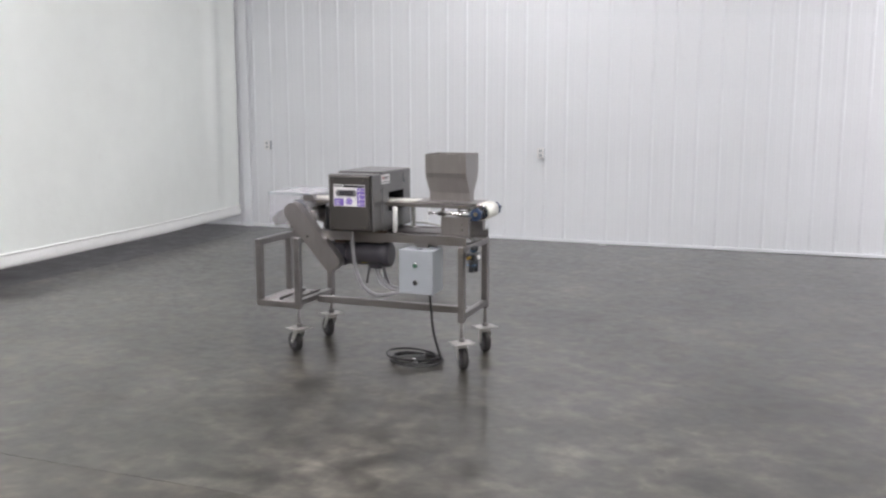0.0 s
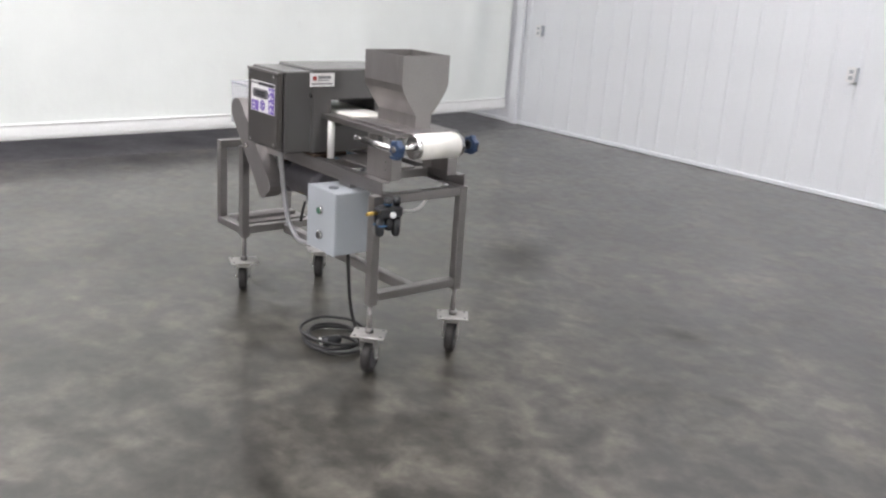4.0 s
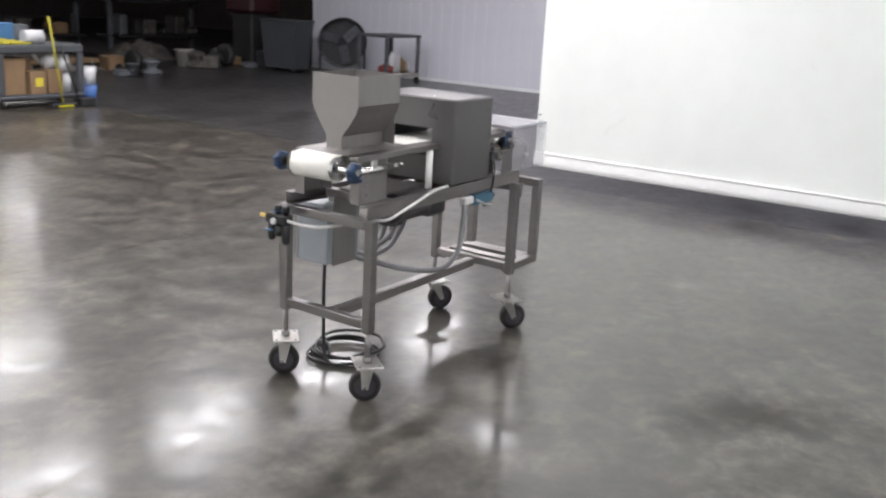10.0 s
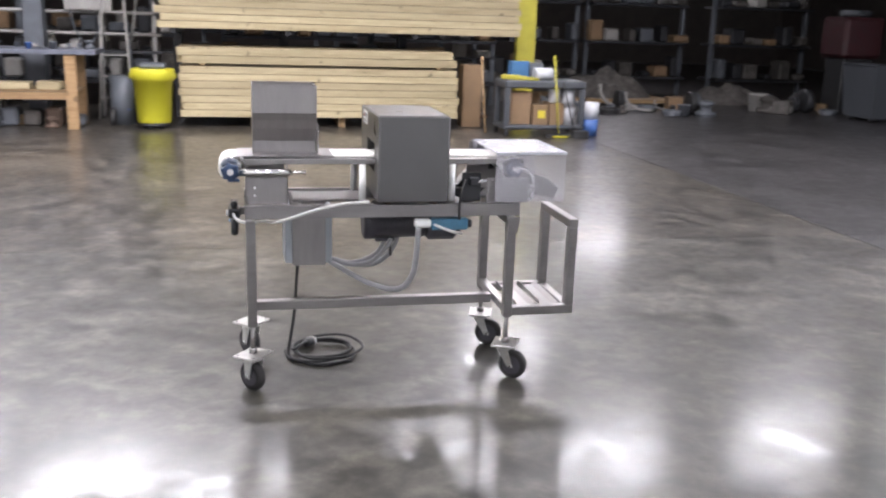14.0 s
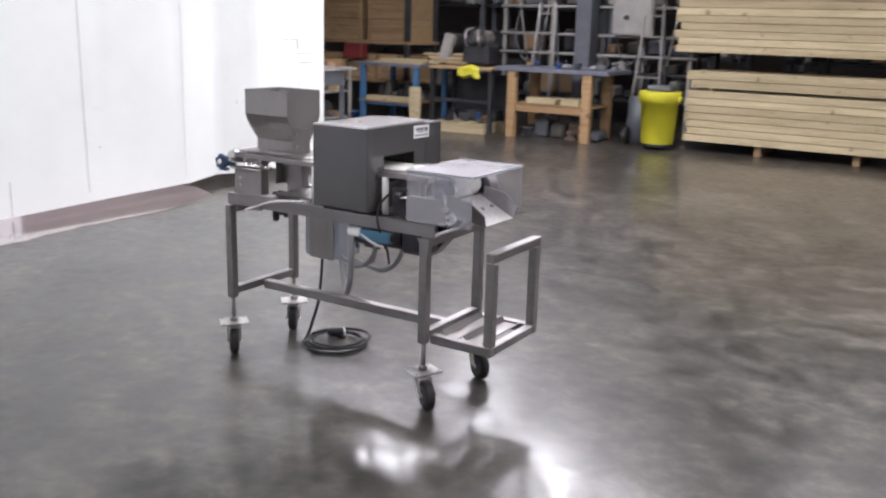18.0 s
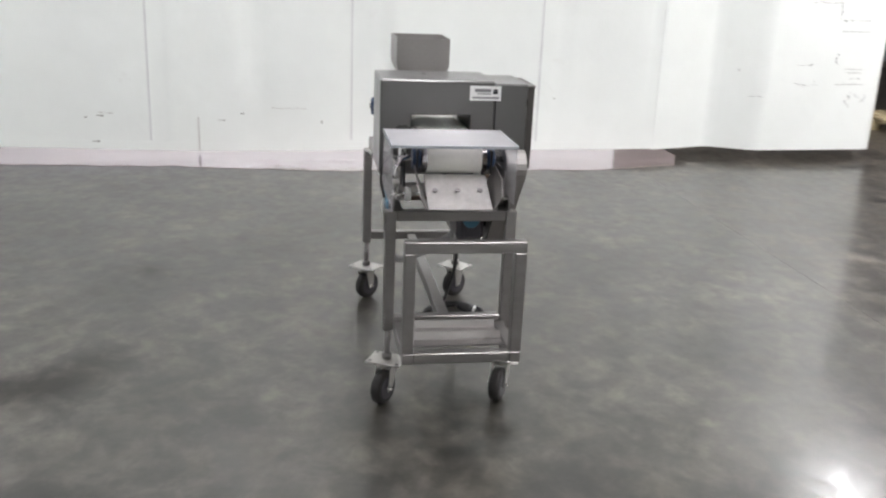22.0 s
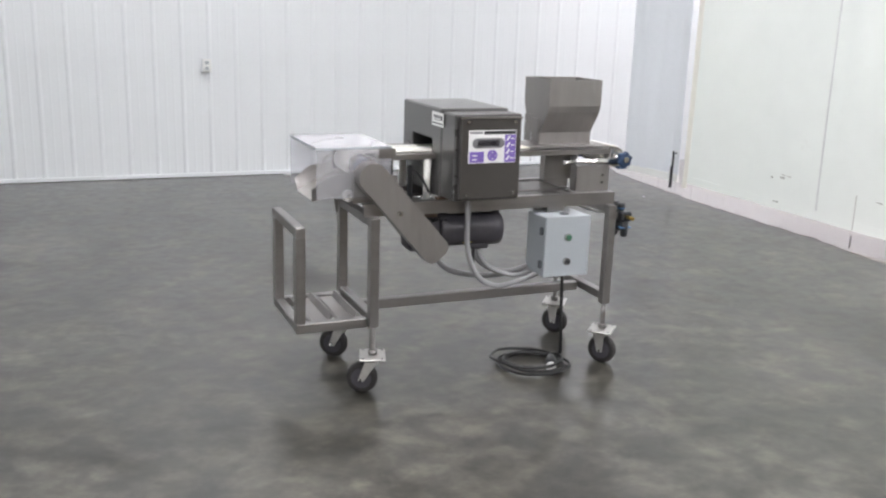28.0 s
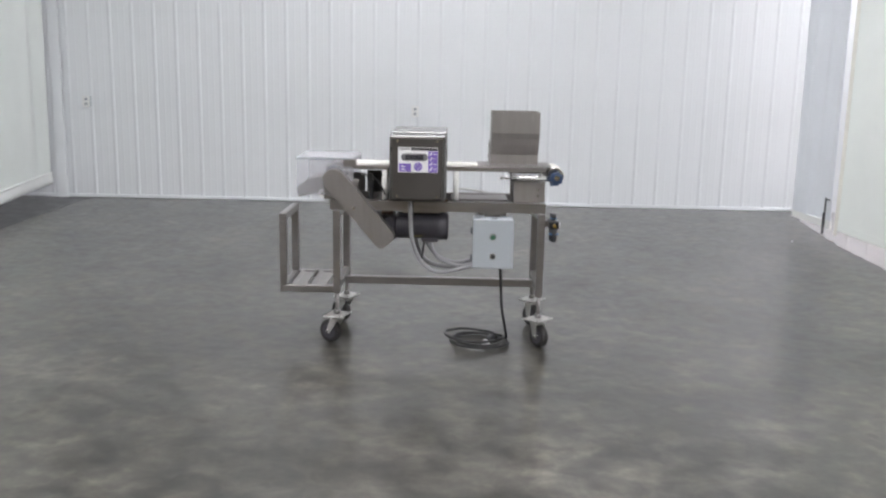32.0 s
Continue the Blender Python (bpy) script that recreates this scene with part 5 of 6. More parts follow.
# blue air valve behind the rail
vb = part("air_valve", box(-2.446, -2.292, 5.302, 5.345, 0.654, 0.702, 0.006), VALVE_BLUE, M, "blue air valve with a white connector")
part("connector", box(-2.2915, -2.222, 5.306, 5.343, 0.664, 0.700, 0.008), UHMW, vb, "white plug connector")
part("valve_end", rod(bmesh.new(), (-2.462, 5.323, 0.678), (-2.446, 5.323, 0.678), 0.018, seg=12), BLACK_PLASTIC, vb)
part("silencer", rod(bmesh.new(), (-2.41, 5.323, 0.632), (-2.41, 5.323, 0.654), 0.009, seg=8), BLACK_PLASTIC, vb)

# reject sensor bracket between detector and cover
sb = part("sensor_bracket", box(-2.505, -2.425, 5.288, 5.298, 0.765, 0.885, 0.002), BLACK_PLASTIC, M, "black sensor bracket")
part("sensor", box(-2.49, -2.45, 5.299, 5.33, 0.835, 0.868, 0.004), BLACK_PLASTIC, sb)
part("sensor_rod", rod(bmesh.new(), (-2.455, 5.32, 0.845), (-2.545, 5.33, 0.86), 0.007, seg=10), STEEL_BRIGHT, sb)
part("sensor_bracket", box(-2.468, -2.446, 4.998, 5.006, 0.765, 0.9, 0.002), BLACK_PLASTIC, M, "black sensor bracket")
run("sensor_lead", [(-2.43, 5.33, 0.86), (-2.41, 5.36, 0.82), (-2.40, 5.365, 0.76), (-2.405, 5.352, 0.70)], 0.005, BLACK, "black sensor lead")
run("sensor_lead", [(-2.45, 5.0, 0.885), (-2.42, 4.995, 0.86), (-2.395, 4.99, 0.82), (-2.38, 4.99, 0.79)], 0.005, BLACK, "black sensor lead")

# discharge chute and clear cover
bm = bmesh.new()
prism(bm, [(-2.688, 0.852), (-2.846, 0.772), (-2.844, 0.769), (-2.686, 0.849)], "y", 5.04, 5.25)
chute = part("chute", bm, ZINC, M, "bright stainless discharge chute with side wings")
for wy, out in ((5.039, -1), (5.251, 1)):
    # folded wing, leaning outwards to the top
    bm = bmesh.new()
    face = [(-2.67, 0.80, 0.0), (-2.68, 0.885, 0.03), (-2.79, 0.862, 0.034), (-2.85, 0.815, 0.026), (-2.842, 0.764, 0.0)]
    near = [bm.verts.new((x, wy + out * d, z)) for x, z, d in face]
    far = [bm.verts.new((x, wy + out * (d + 0.003), z)) for x, z, d in face]
    bm.faces.new(near)
    bm.faces.new(far[::-1])
    for i in range(5):
        bm.faces.new((near[i], far[i], far[(i + 1) % 5], near[(i + 1) % 5]))
    bmesh.ops.recalc_face_normals(bm, faces=bm.faces[:])
    part("wing", bm, STEEL_FLAT, chute, "flared steel side wing")
# belt take-up lever at the discharge roller
lever = part("takeup_lever", hose(bmesh.new(), [(XRL, 5.292, 0.905), (XRL - 0.03, 5.322, 0.903), (XRL - 0.055, 5.342, 0.885), (XRL - 0.062, 5.35, 0.855), (XRL - 0.058, 5.345, 0.84)], 0.0075, 8), STEEL_BRIGHT, M, "bent bright steel take-up lever")
part("link", rod(bmesh.new(), (XRL - 0.058, 5.345, 0.848), (XRL - 0.052, 5.344, 0.785), 0.005, seg=8), STEEL_BRIGHT, lever)
part("clevis", box(XRL - 0.07, XRL - 0.046, 5.332, 5.356, 0.826, 0.842, 0.003), ZINC, lever)
part("pin", rod(bmesh.new(), (XRL - 0.052, 5.362, 0.784), (XRL - 0.058, 5.315, 0.788), 0.0045, seg=8), STEEL_BRIGHT, lever)
for hy in (5.07, 5.145, 5.22):
    part("fixing", rod(bmesh.new(), (-2.762, hy, 0.8135), (-2.765, hy, 0.8185), 0.009, seg=10), STEEL, chute)
part("chute_rod", rod(bmesh.new(), (-2.71, 4.985, 0.79), (-2.71, 5.325, 0.79), 0.007, seg=10), STEEL_BRIGHT, chute)
for hy in (4.998, 5.303):
    part("hand_nut", rod(bmesh.new(), (-2.71, hy - 0.009, 0.79), (-2.71, hy + 0.009, 0.79), 0.024, seg=8), UHMW, chute, "white clamp knob")
for y0, y1 in ((4.972, 4.978), (5.33, 5.336)):
    part("end_plate", box(-2.70, -2.52, y0, y1, 0.7645, 0.868, 0.002), STEEL, M)
TC = 0.004
cover = part("cover", box(-2.842, -2.546, 4.968, 5.372, 0.975, 0.975 + TC, 0.001), CLEAR_TOP, M, "scuffed clear plastic guard cover")
part("cover_side", box(-2.844, -2.546, 5.3685, 5.3725, 0.776, 0.9748, 0.001), CLEAR, cover)
part("cover_side", box(-2.842, -2.546, 4.9695, 4.9735, 0.785, 0.9748, 0.001), CLEAR, cover)
part("cover_end", box(-2.5495, -2.546, 4.9745, 5.04, 0.9, 0.9748, 0.001), CLEAR, cover)
for y0, y1 in ((4.966, 4.9685), (5.373, 5.3755)):
    part("cover_edge", box(-2.843, -2.546, y0, y1, 0.971, 0.98, 0.0005), BOX_GREY, cover)
part("cover_edge", box(-2.8465, -2.844, 4.969, 5.3725, 0.971, 0.98, 0.0005), BOX_GREY, cover)
part("cover_strip", box(-2.60, -2.53, 4.9675, 4.969, 0.935, 0.972, 0.001), STEEL, cover)

# ---- store beyond the open side ----
rng = random.Random(3)

# lumber: boards stacked on bearers
board_meshes = {}


def board_mesh(length, deep, high, material):
    key = (round(length, 3), round(deep, 3), round(high, 3), material.name)
    if key not in board_meshes:
        bm = hull_box(bmesh.new(), -length / 2, length / 2, -deep / 2, deep / 2, 0, high, 0.004)
        board_meshes[key] = mesh_of("board", bm, material)
    return board_meshes[key]


def lumber_stack(x0, x1, y_front, z0, rows, high, deep, count, label):
    s = thing("lumber_stack", ((x0 + x1) / 2, y_front - deep * count / 2, z0), label, "lumber", "lumber stacks")
    for r in range(rows):
        for c in range(count):
            cut = rng.choice((0.0, 0.0, 0.02, 0.05))
            m = board_mesh(x1 - x0 - cut, deep - 0.004, high - 0.005, LUMBER)
            share("board", m, ((x0 + x1) / 2 + rng.uniform(-0.03, 0.03), y_front - deep * (c + 0.5) + rng.uniform(-0.006, 0.006), z0 + r * high), s)
    return s


lumber_stack(-4.48, -0.82, -3.42, 0.135, 7, 0.0925, 0.24, 4, "bundle of fresh pale pine boards on bearers")
lumber_stack(-4.43, -0.81, -3.44, 0.812, 2, 0.105, 0.24, 4, "small bundle of pine boards on the lower bundle")
lumber_stack(-5.36, -0.56, -3.58, 1.245, 9, 0.0925, 0.24, 4, "long pine boards stored on the upper rack arms")
for bx in (-4.05, -2.9, -1.75):
    solid("bearer", box(bx - 0.04, bx + 0.04, -4.4, -3.5, 0.0, 0.134, 0.004), LUMBER_OLD if bx != -4.05 else RED_PAINT, (bx, -3.9, 0), "short wooden bearer under the pine bundle", "timber", "bearers")
for bx in (-4.2, -1.1):
    solid("sticker", box(bx - 0.03, bx + 0.03, -4.35, -3.47, 0.784, 0.811, 0.003), LUMBER_OLD, (bx, -3.9, 0.784), "thin wooden spacer between pine bundles", "timber", "spacers")

rack = thing("lumber_rack", (-3.0, -4.3, 0), "steel cantilever rack with a yellow end column", "rack")
part("column", box(-5.78, -5.5, -4.33, -4.19, 0.0, 3.2, 0.008), YELLOW_PAINT, rack, "yellow painted column")
for cx in (-3.9, -2.2, -0.75):
    part("column", box(cx - 0.06, cx + 0.06, -4.78, -4.62, 0.0, 3.2, 0.006), DARK_STEEL, rack)
    part("arm", box(cx - 0.04, cx + 0.04, -4.615, -3.62, 1.18, 1.243, 0.005), DARK_STEEL, rack)
part("arm", box(-5.3, -5.22, -4.615, -3.62, 1.18, 1.243, 0.005), DARK_STEEL, rack)
part("arm_tie", box(-5.49, -5.2, -4.62, -4.35, 1.18, 1.243, 0.005), DARK_STEEL, rack)
for i in range(14):
    bx = -5.1 + 0.33 * i + rng.uniform(-0.08, 0.08)
    w, hgt = rng.uniform(0.08, 0.16), rng.uniform(0.1, 0.2)
    solid("stored_part", hull_box(bmesh.new(), bx - w, bx + w, -5.05, -4.85, 0.9, 0.9 + hgt, 0.02), rng.choice((CLUTTER, CARDBOARD, GREY_STEEL, CLUTTER, PALE_STEEL)), (bx, -4.95, 0.9), "dusty stored part on the shelf behind the lumber", "part", "shelf parts")
part("back_shelf", box(-5.4, -0.3, -5.3, -4.8, 0.87, 0.899, 0.004), DARK_STEEL, rack)

# yellow bin on a dolly
yb = thing("waste_bin", (-0.455, -3.32, 0), "round yellow plastic waste bin with a full top", "bin")
drum = part("drum", rod(bmesh.new(), (-0.455, -3.32, 0.075), (-0.455, -3.32, 0.745), 0, seg=32, steps=((0, 0.198), (0.02, 0.207), (0.78, 0.241), (0.785, 0.262), (0.97, 0.267), (1, 0.258))), YELLOW_BIN, yb)
dolly = part("dolly", rod(bmesh.new(), (-0.455, -3.32, 0.045), (-0.455, -3.32, 0.074), 0.2, seg=24), BLACK, yb)
for i in range(4):
    a = math.pi / 4 + i * math.pi / 2
    wx, wy = -0.455 + 0.15 * math.cos(a), -3.32 + 0.15 * math.sin(a)
    part("wheel", rod(bmesh.new(), (wx - 0.015, wy, 0.0225), (wx + 0.015, wy, 0.0225), 0.0225, seg=12), BLACK, dolly)
for s in (-1, 1):
    part("grip", box(-0.455 + s * 0.262 - 0.02, -0.455 + s * 0.262 + 0.02, -3.37, -3.27, 0.62, 0.69, 0.01), YELLOW_BIN, drum)
solid("folded_sack", box(-0.62, -0.3, -3.47, -3.2, 0.7455, 0.815, 0.02), GREY_STEEL, (-0.455, -3.32, 0.7455), "grey folded sack lying on the yellow bin", "sack")

# workbench with pine legs
wb = thing("workbench", (1.02, -3.5, 0), "workbench with pine post legs and a blue-grey steel top", "workbench")
part("top", box(0.18, 1.86, -3.9, -3.06, 0.905, 0.96, 0.004), BENCH_TOP, wb)
for lx in (0.48, 1.6):
    for ly in (-3.13, -3.82):
        part("leg", box(lx - 0.065, lx + 0.065, ly - 0.045, ly + 0.045, 0.0, 0.9045, 0.005), LUMBER_ORANGE, wb)
part("shelf_rail", box(0.546, 1.534, -3.155, -3.115, 0.36, 0.45, 0.004), LUMBER_ORANGE, wb)
part("shelf", box(0.42, 1.66, -3.77, -3.18, 0.452, 0.475, 0.003), LUMBER_OLD, wb)
for bx0, bx1, bh in ((0.62, 0.9, 0.09), (0.98, 1.42, 0.08)):
    solid("wood_block", box(bx0, bx1, -3.5, -3.2, 0.4755, 0.4755 + bh, 0.006), LUMBER, ((bx0 + bx1) / 2, -3.35, 0.4755), "pale pine offcut on the workbench shelf", "wood block", "offcuts")
for i in range(5):
    bx = 0.5 + 0.26 * i
    solid("scrap_metal", hull_box(bmesh.new(), bx - 0.1, bx + 0.1, -3.75, -3.4, 0.0, rng.uniform(0.12, 0.3), 0.03), rng.choice((CLUTTER, GREY_STEEL, RUST)), (bx, -3.6, 0), "dark scrap part under the workbench", "scrap", "scrap parts")

# black steel stand with a wooden top, next along the row
st = thing("tool_stand", (2.42, -3.4, 0), "black steel stand with a rough wooden top", "stand")
part("top", box(1.88, 3.0, -3.8, -3.02, 0.885, 0.925, 0.004), LUMBER_OLD, st)
for lx in (1.93, 2.9):
    for ly in (-3.1, -3.7):
        part("leg", box(lx - 0.03, lx + 0.03, ly - 0.03, ly + 0.03, 0.0, 0.884, 0.004), DARK_STEEL, st)
part("rail", box(1.961, 2.869, -3.12, -3.08, 0.42, 0.47, 0.004), DARK_STEEL, st)
part("back_panel", box(1.961, 2.869, -3.725, -3.705, 0.05, 0.8, 0.003), DARK_STEEL, st)
for i in range(5):
    bx = 2.05 + 0.17 * i
    solid("machine_part", hull_box(bmesh.new(), bx - 0.07, bx + 0.07, -3.6, -3.35, 0.155, 0.155 + rng.uniform(0.1, 0.2), 0.02), rng.choice((CLUTTER, GREY_STEEL, DARK_STEEL)), (bx, -3.45, 0.155), "dark machine part on the pallet", "part", "pallet parts")


def pallet(x0, x1, y0, y1, label, across=False):
    p = thing("pallet", ((x0 + x1) / 2, (y0 + y1) / 2, 0), label, "pallet", "pallets")
    if across:
        for xx in (x0 + 0.05, (x0 + x1) / 2, x1 - 0.05):
            part("runner", box(xx - 0.045, xx + 0.045, y0 + 0.1, y1 - 0.1, 0.06, 0.12, 0.004), LUMBER, p)
            for yy in (y0 + 0.05, y1 - 0.05):
                part("block", box(xx - 0.048, xx + 0.048, yy - 0.049, yy + 0.049, 0.0, 0.12, 0.004), LUMBER, p)
        n = int((y1 - y0) / 0.13)
        for i in range(n):
            by = y0 + (i + 0.5) * (y1 - y0) / n
            part("deck_board", box(x0, x1, by - 0.048, by + 0.048, 0.1205, 0.14, 0.003), LUMBER, p)
        return p
    for yy in (y0 + 0.05, (y0 + y1) / 2, y1 - 0.05):
        part("runner", box(x0, x1, yy - 0.045, yy + 0.045, 0.0, 0.12, 0.004), LUMBER, p)
    n = max(5, int((x1 - x0) / 0.13))
    for i in range(n):
        bx = x0 + (i + 0.5) * (x1 - x0) / n
        part("deck_board", box(bx - 0.048, bx + 0.048, y0, y1, 0.1205, 0.14, 0.003), LUMBER, p)
    return p


pallet(1.97, 2.86, -3.68, -2.98, "pine pallet with machine parts under the black stand")
cap = bmesh.new()
hull_box(cap, 2.05, 2.39, -3.012, -2.9, 0.79, 0.945, 0.045)
bmesh.ops.subdivide_edges(cap, edges=cap.edges[:], cuts=3, use_grid_fill=True)
for v in cap.verts:
    n = noise.noise((v.co.x * 11, v.co.y * 11, v.co.z * 14))
    v.co.x += 0.05 * n
    v.co.z += 0.05 * noise.noise((v.co.x * 9 + 4, 1.0, v.co.z * 9)) - 0.05 * max(0.0, (2.16 - v.co.x))
    v.co.y = max(-3.015, v.co.y + 0.03 * n)
solid("rain_hood", cap, YELLOW_BIN, (2.24, -2.98, 0.80), "bright yellow hood hung over the edge of the stand", "hood")
# machine on the stand
dm = thing("engine_block", (2.35, -3.5, 0.9255), "dark greasy machine with pipes standing on the bench", "machine")
part("body", box(2.12, 2.55, -3.7, -3.3, 0.9255, 1.25, 0.05), DARK_STEEL, dm)
part("head", rod(bmesh.new(), (2.15, -3.5, 1.33), (2.5, -3.5, 1.33), 0, seg=18, steps=((0, 0.06), (0.2, 0.1), (0.8, 0.1), (1, 0.07))), CLUTTER, dm)
for i in range(4):
    part("pipe", hose(bmesh.new(), [(2.16 + 0.1 * i, -3.32, 1.2), (2.14 + 0.11 * i, -3.26, 1.28), (2.2 + 0.09 * i, -3.3, 1.42), (2.26 + 0.06 * i, -3.45, 1.46)], 0.018, 7), STEEL if i % 2 else DARK_STEEL, dm)
for i in range(6):
    ax = 2.58 + 0.06 * i
    bm = hull_box(bmesh.new(), -0.32, 0.32, -0.03, 0.03, -0.012, 0.012, 0.003, Matrix.Translation((ax + 0.1, -3.3 - 0.05 * i, 0.941 + 0.026 * i)) @ Matrix.Rotation(0.2 * i - 0.5, 4, "Z"))
    solid("plank", bm, LUMBER if i % 2 else LUMBER_OLD, (ax + 0.1, -3.3 - 0.05 * i, 0.93 + 0.026 * i), "loose pine plank lying on the bench", "plank", "loose planks")

# blue-legged bench
bb = thing("steel_bench", (3.55, -3.1, 0), "bench with blue painted steel legs and a grey top", "workbench")
part("top", box(2.93, 4.06, -3.68, -2.78, 0.885, 0.93, 0.004), BENCH_TOP, bb)
for lx in (3.02, 3.97):
    for ly in (-2.84, -3.61):
        part("leg", box(lx - 0.035, lx + 0.035, ly - 0.035, ly + 0.035, 0.0, 0.8845, 0.004), BLUE_STEEL, bb)
part("shelf", box(3.06, 4.04, -3.56, -2.8, 0.36, 0.385, 0.003), LUMBER_OLD, bb)
part("shelf_rail", box(3.0565, 3.9335, -2.86, -2.83, 0.32, 0.3595, 0.003), BLUE_STEEL, bb)
solid("timber_offcut", box(3.1, 3.9, -3.0, -2.82, 0.3855, 0.45, 0.004), LUMBER, (3.5, -2.9, 0.3855), "pine offcut on the bench shelf", "timber")
solid("upright_board", hull_box(bmesh.new(), 2.88, 3.06, -2.77, -2.73, 0.0, 0.62, 0.004), LUMBER, (2.97, -2.75, 0), "short pine board standing against the blue bench", "board")
for i in range(7):
    bx = 3.15 + 0.12 * i
    solid("tool", hull_box(bmesh.new(), bx - 0.05, bx + 0.05, -3.4, -3.15, 0.3855, 0.3855 + rng.uniform(0.08, 0.28), 0.015), rng.choice((CLUTTER, GREY_STEEL, DARK_STEEL, CLUTTER)), (bx, -3.3, 0.3855), "dark tool on the bench shelf", "tool", "shelf tools")
for i in range(4):
    bm = hull_box(bmesh.new(), -0.45, 0.45, -0.045, 0.045, -0.014, 0.014, 0.003, Matrix.Translation((3.4 - 0.05 * i, -2.95 - 0.11 * i, 0.9445 + 0.0285 * (i % 2))) @ Matrix.Rotation(0.06 * i - 0.1, 4, "Z"))
    solid("plank", bm, LUMBER, (3.4 - 0.05 * i, -2.95 - 0.11 * i, 0.93), "pale pine plank lying on the blue bench", "plank", "loose planks")

# pallet with a small steel table near the sheet's end
pallet(2.8, 3.8, -1.43, -0.33, "pale pine pallet on the concrete floor", True)
tb = thing("steel_table", (3.4, -1.05, 0.1405), "small grey steel table with a pale top standing on the pallet", "table")
part("top", box(3.08, 3.76, -1.62, -0.5, 0.885, 0.915, 0.004), PALE_STEEL, tb)
part("apron", box(3.11, 3.73, -1.4, -0.53, 0.7, 0.8845, 0.004), GREY_STEEL, tb)
for lx in (3.14, 3.7):
    for ly in (-1.37, -0.56):
        part("leg", box(lx - 0.025, lx + 0.025, ly - 0.025, ly + 0.025, 0.1405, 0.6995, 0.003), GREY_STEEL, tb)
for i in range(8):
    bx, by, bz = 2.98 + 0.07 * (i % 4), -1.3 + 0.1 * (i // 2), 0.1612 + 0.041 * (i % 2)
    bm = hull_box(bmesh.new(), -0.1, 0.1, -0.03, 0.03, -0.02, 0.02, 0.004, Matrix.Translation((bx, by, bz)) @ Matrix.Rotation(0.7 * i, 4, "Z"))
    solid("wood_chip", bm, LUMBER, (bx, by, bz - 0.02), "pine offcut on the pallet", "offcut", "pallet offcuts")
# wire shelf of offcuts between the table and the blue bench
ws = thing("offcut_shelf", (4.15, -2.0, 0), "low grey steel shelf loaded with pine offcuts", "shelf")
for px in (3.95, 4.5):
    for py in (-2.58, -1.5):
        part("post", box(px - 0.018, px + 0.018, py - 0.018, py + 0.018, 0.0, 0.87, 0.003), PALE_STEEL, ws)
for z in (0.12, 0.5, 0.84):
    part("tray", box(3.97, 4.48, -2.56, -1.52, z, z + 0.022, 0.003), PALE_STEEL, ws)
    for i in range(7):
        w, d, hgt = rng.uniform(0.08, 0.2), rng.uniform(0.05, 0.09), rng.uniform(0.025, 0.1)
        bm = hull_box(bmesh.new(), -w, w, -d, d, 0.0, hgt, 0.006, Matrix.Translation((4.2, -2.44 + 0.14 * i, z + 0.0225)) @ Matrix.Rotation(rng.uniform(-0.5, 0.5), 4, "Z"))
        solid("offcut", bm, rng.choice((LUMBER, LUMBER_OLD, LUMBER_ORANGE, CLUTTER)), (4.2, -2.44 + 0.14 * i, z + 0.0225), "short wooden offcut lying on the grey shelf", "offcut", "shelf offcuts")

# crate shelving behind the benches
sh = thing("crate_shelf", (5.2, -4.4, 0), "heavy shelf stacked with brown wooden crates", "shelf")
for sx in (3.95, 6.6):
    for sy in (-4.85, -4.05):
        part("post", box(sx - 0.04, sx + 0.04, sy - 0.04, sy + 0.04, 0, 2.6, 0.004), DARK_STEEL, sh)
for sz in (0.55, 1.16, 2.0):
    part("shelf", box(3.9, 6.65, -4.9, -4.0, sz, sz + 0.05, 0.003), LUMBER_OLD, sh)
for sz, hgt, n in ((1.2105, 0.34, 3), (1.5515, 0.36, 3), (0.6005, 0.4, 4), (2.0505, 0.4, 3)):
    for i in range(n):
        w = 2.5 / n
        cx0 = 4.0 + i * w
        cr = thing("crate", (cx0 + w / 2, -4.45, sz), "brown slatted wooden crate on the shelf", "crate", "crates")
        part("body", box(cx0 + 0.02, cx0 + w - 0.03, -4.85, -4.06, sz, sz + hgt - 0.001, 0.004), LUMBER_OLD, cr)
        for k in range(3):
            z0 = sz + 0.01 + k * hgt / 3
            part("slat", box(cx0 + 0.02, cx0 + w - 0.03, -4.0595, -4.04, z0, z0 + hgt / 3 - 0.025, 0.003), LUMBER_OLD, cr)
        for k in (cx0 + 0.06, cx0 + w - 0.08):
            part("batten", box(k - 0.03, k + 0.03, -4.0395, -4.025, sz + 0.005, sz + hgt - 0.005, 0.003), LUMBER_OLD, cr)
solid("red_box", box(4.75, 5.1, -3.99, -3.8, 0.93, 1.15, 0.01), RED_PAINT, (4.9, -3.9, 0.93), "red steel box beside the crates", "box")

# pale rails, grey column and hung hoses behind the workbench
rk = thing("pipe_rack", (1.4, -4.6, 0), "pale steel pipe rack with level rails", "rack")
for px in (2.55, 1.75, 0.3, -0.4):
    part("post", box(px - 0.025, px + 0.025, -4.62, -4.57, 0, 2.6, 0.003), PALE_STEEL, rk)
for z in (1.12, 1.4, 1.8, 2.2):
    part("rail", rod(bmesh.new(), (-0.5, -4.545, z), (2.6, -4.545, z), 0.024, seg=10), PALE_STEEL, rk)
for px, dx in ((2.1, 0.25), (1.9, -0.2), (0.2, 0.3), (-0.1, -0.2)):
    part("brace", rod(bmesh.new(), (px, -4.5, 1.02), (px + dx, -4.5, 2.3), 0.016, seg=8), PALE_STEEL, rk)
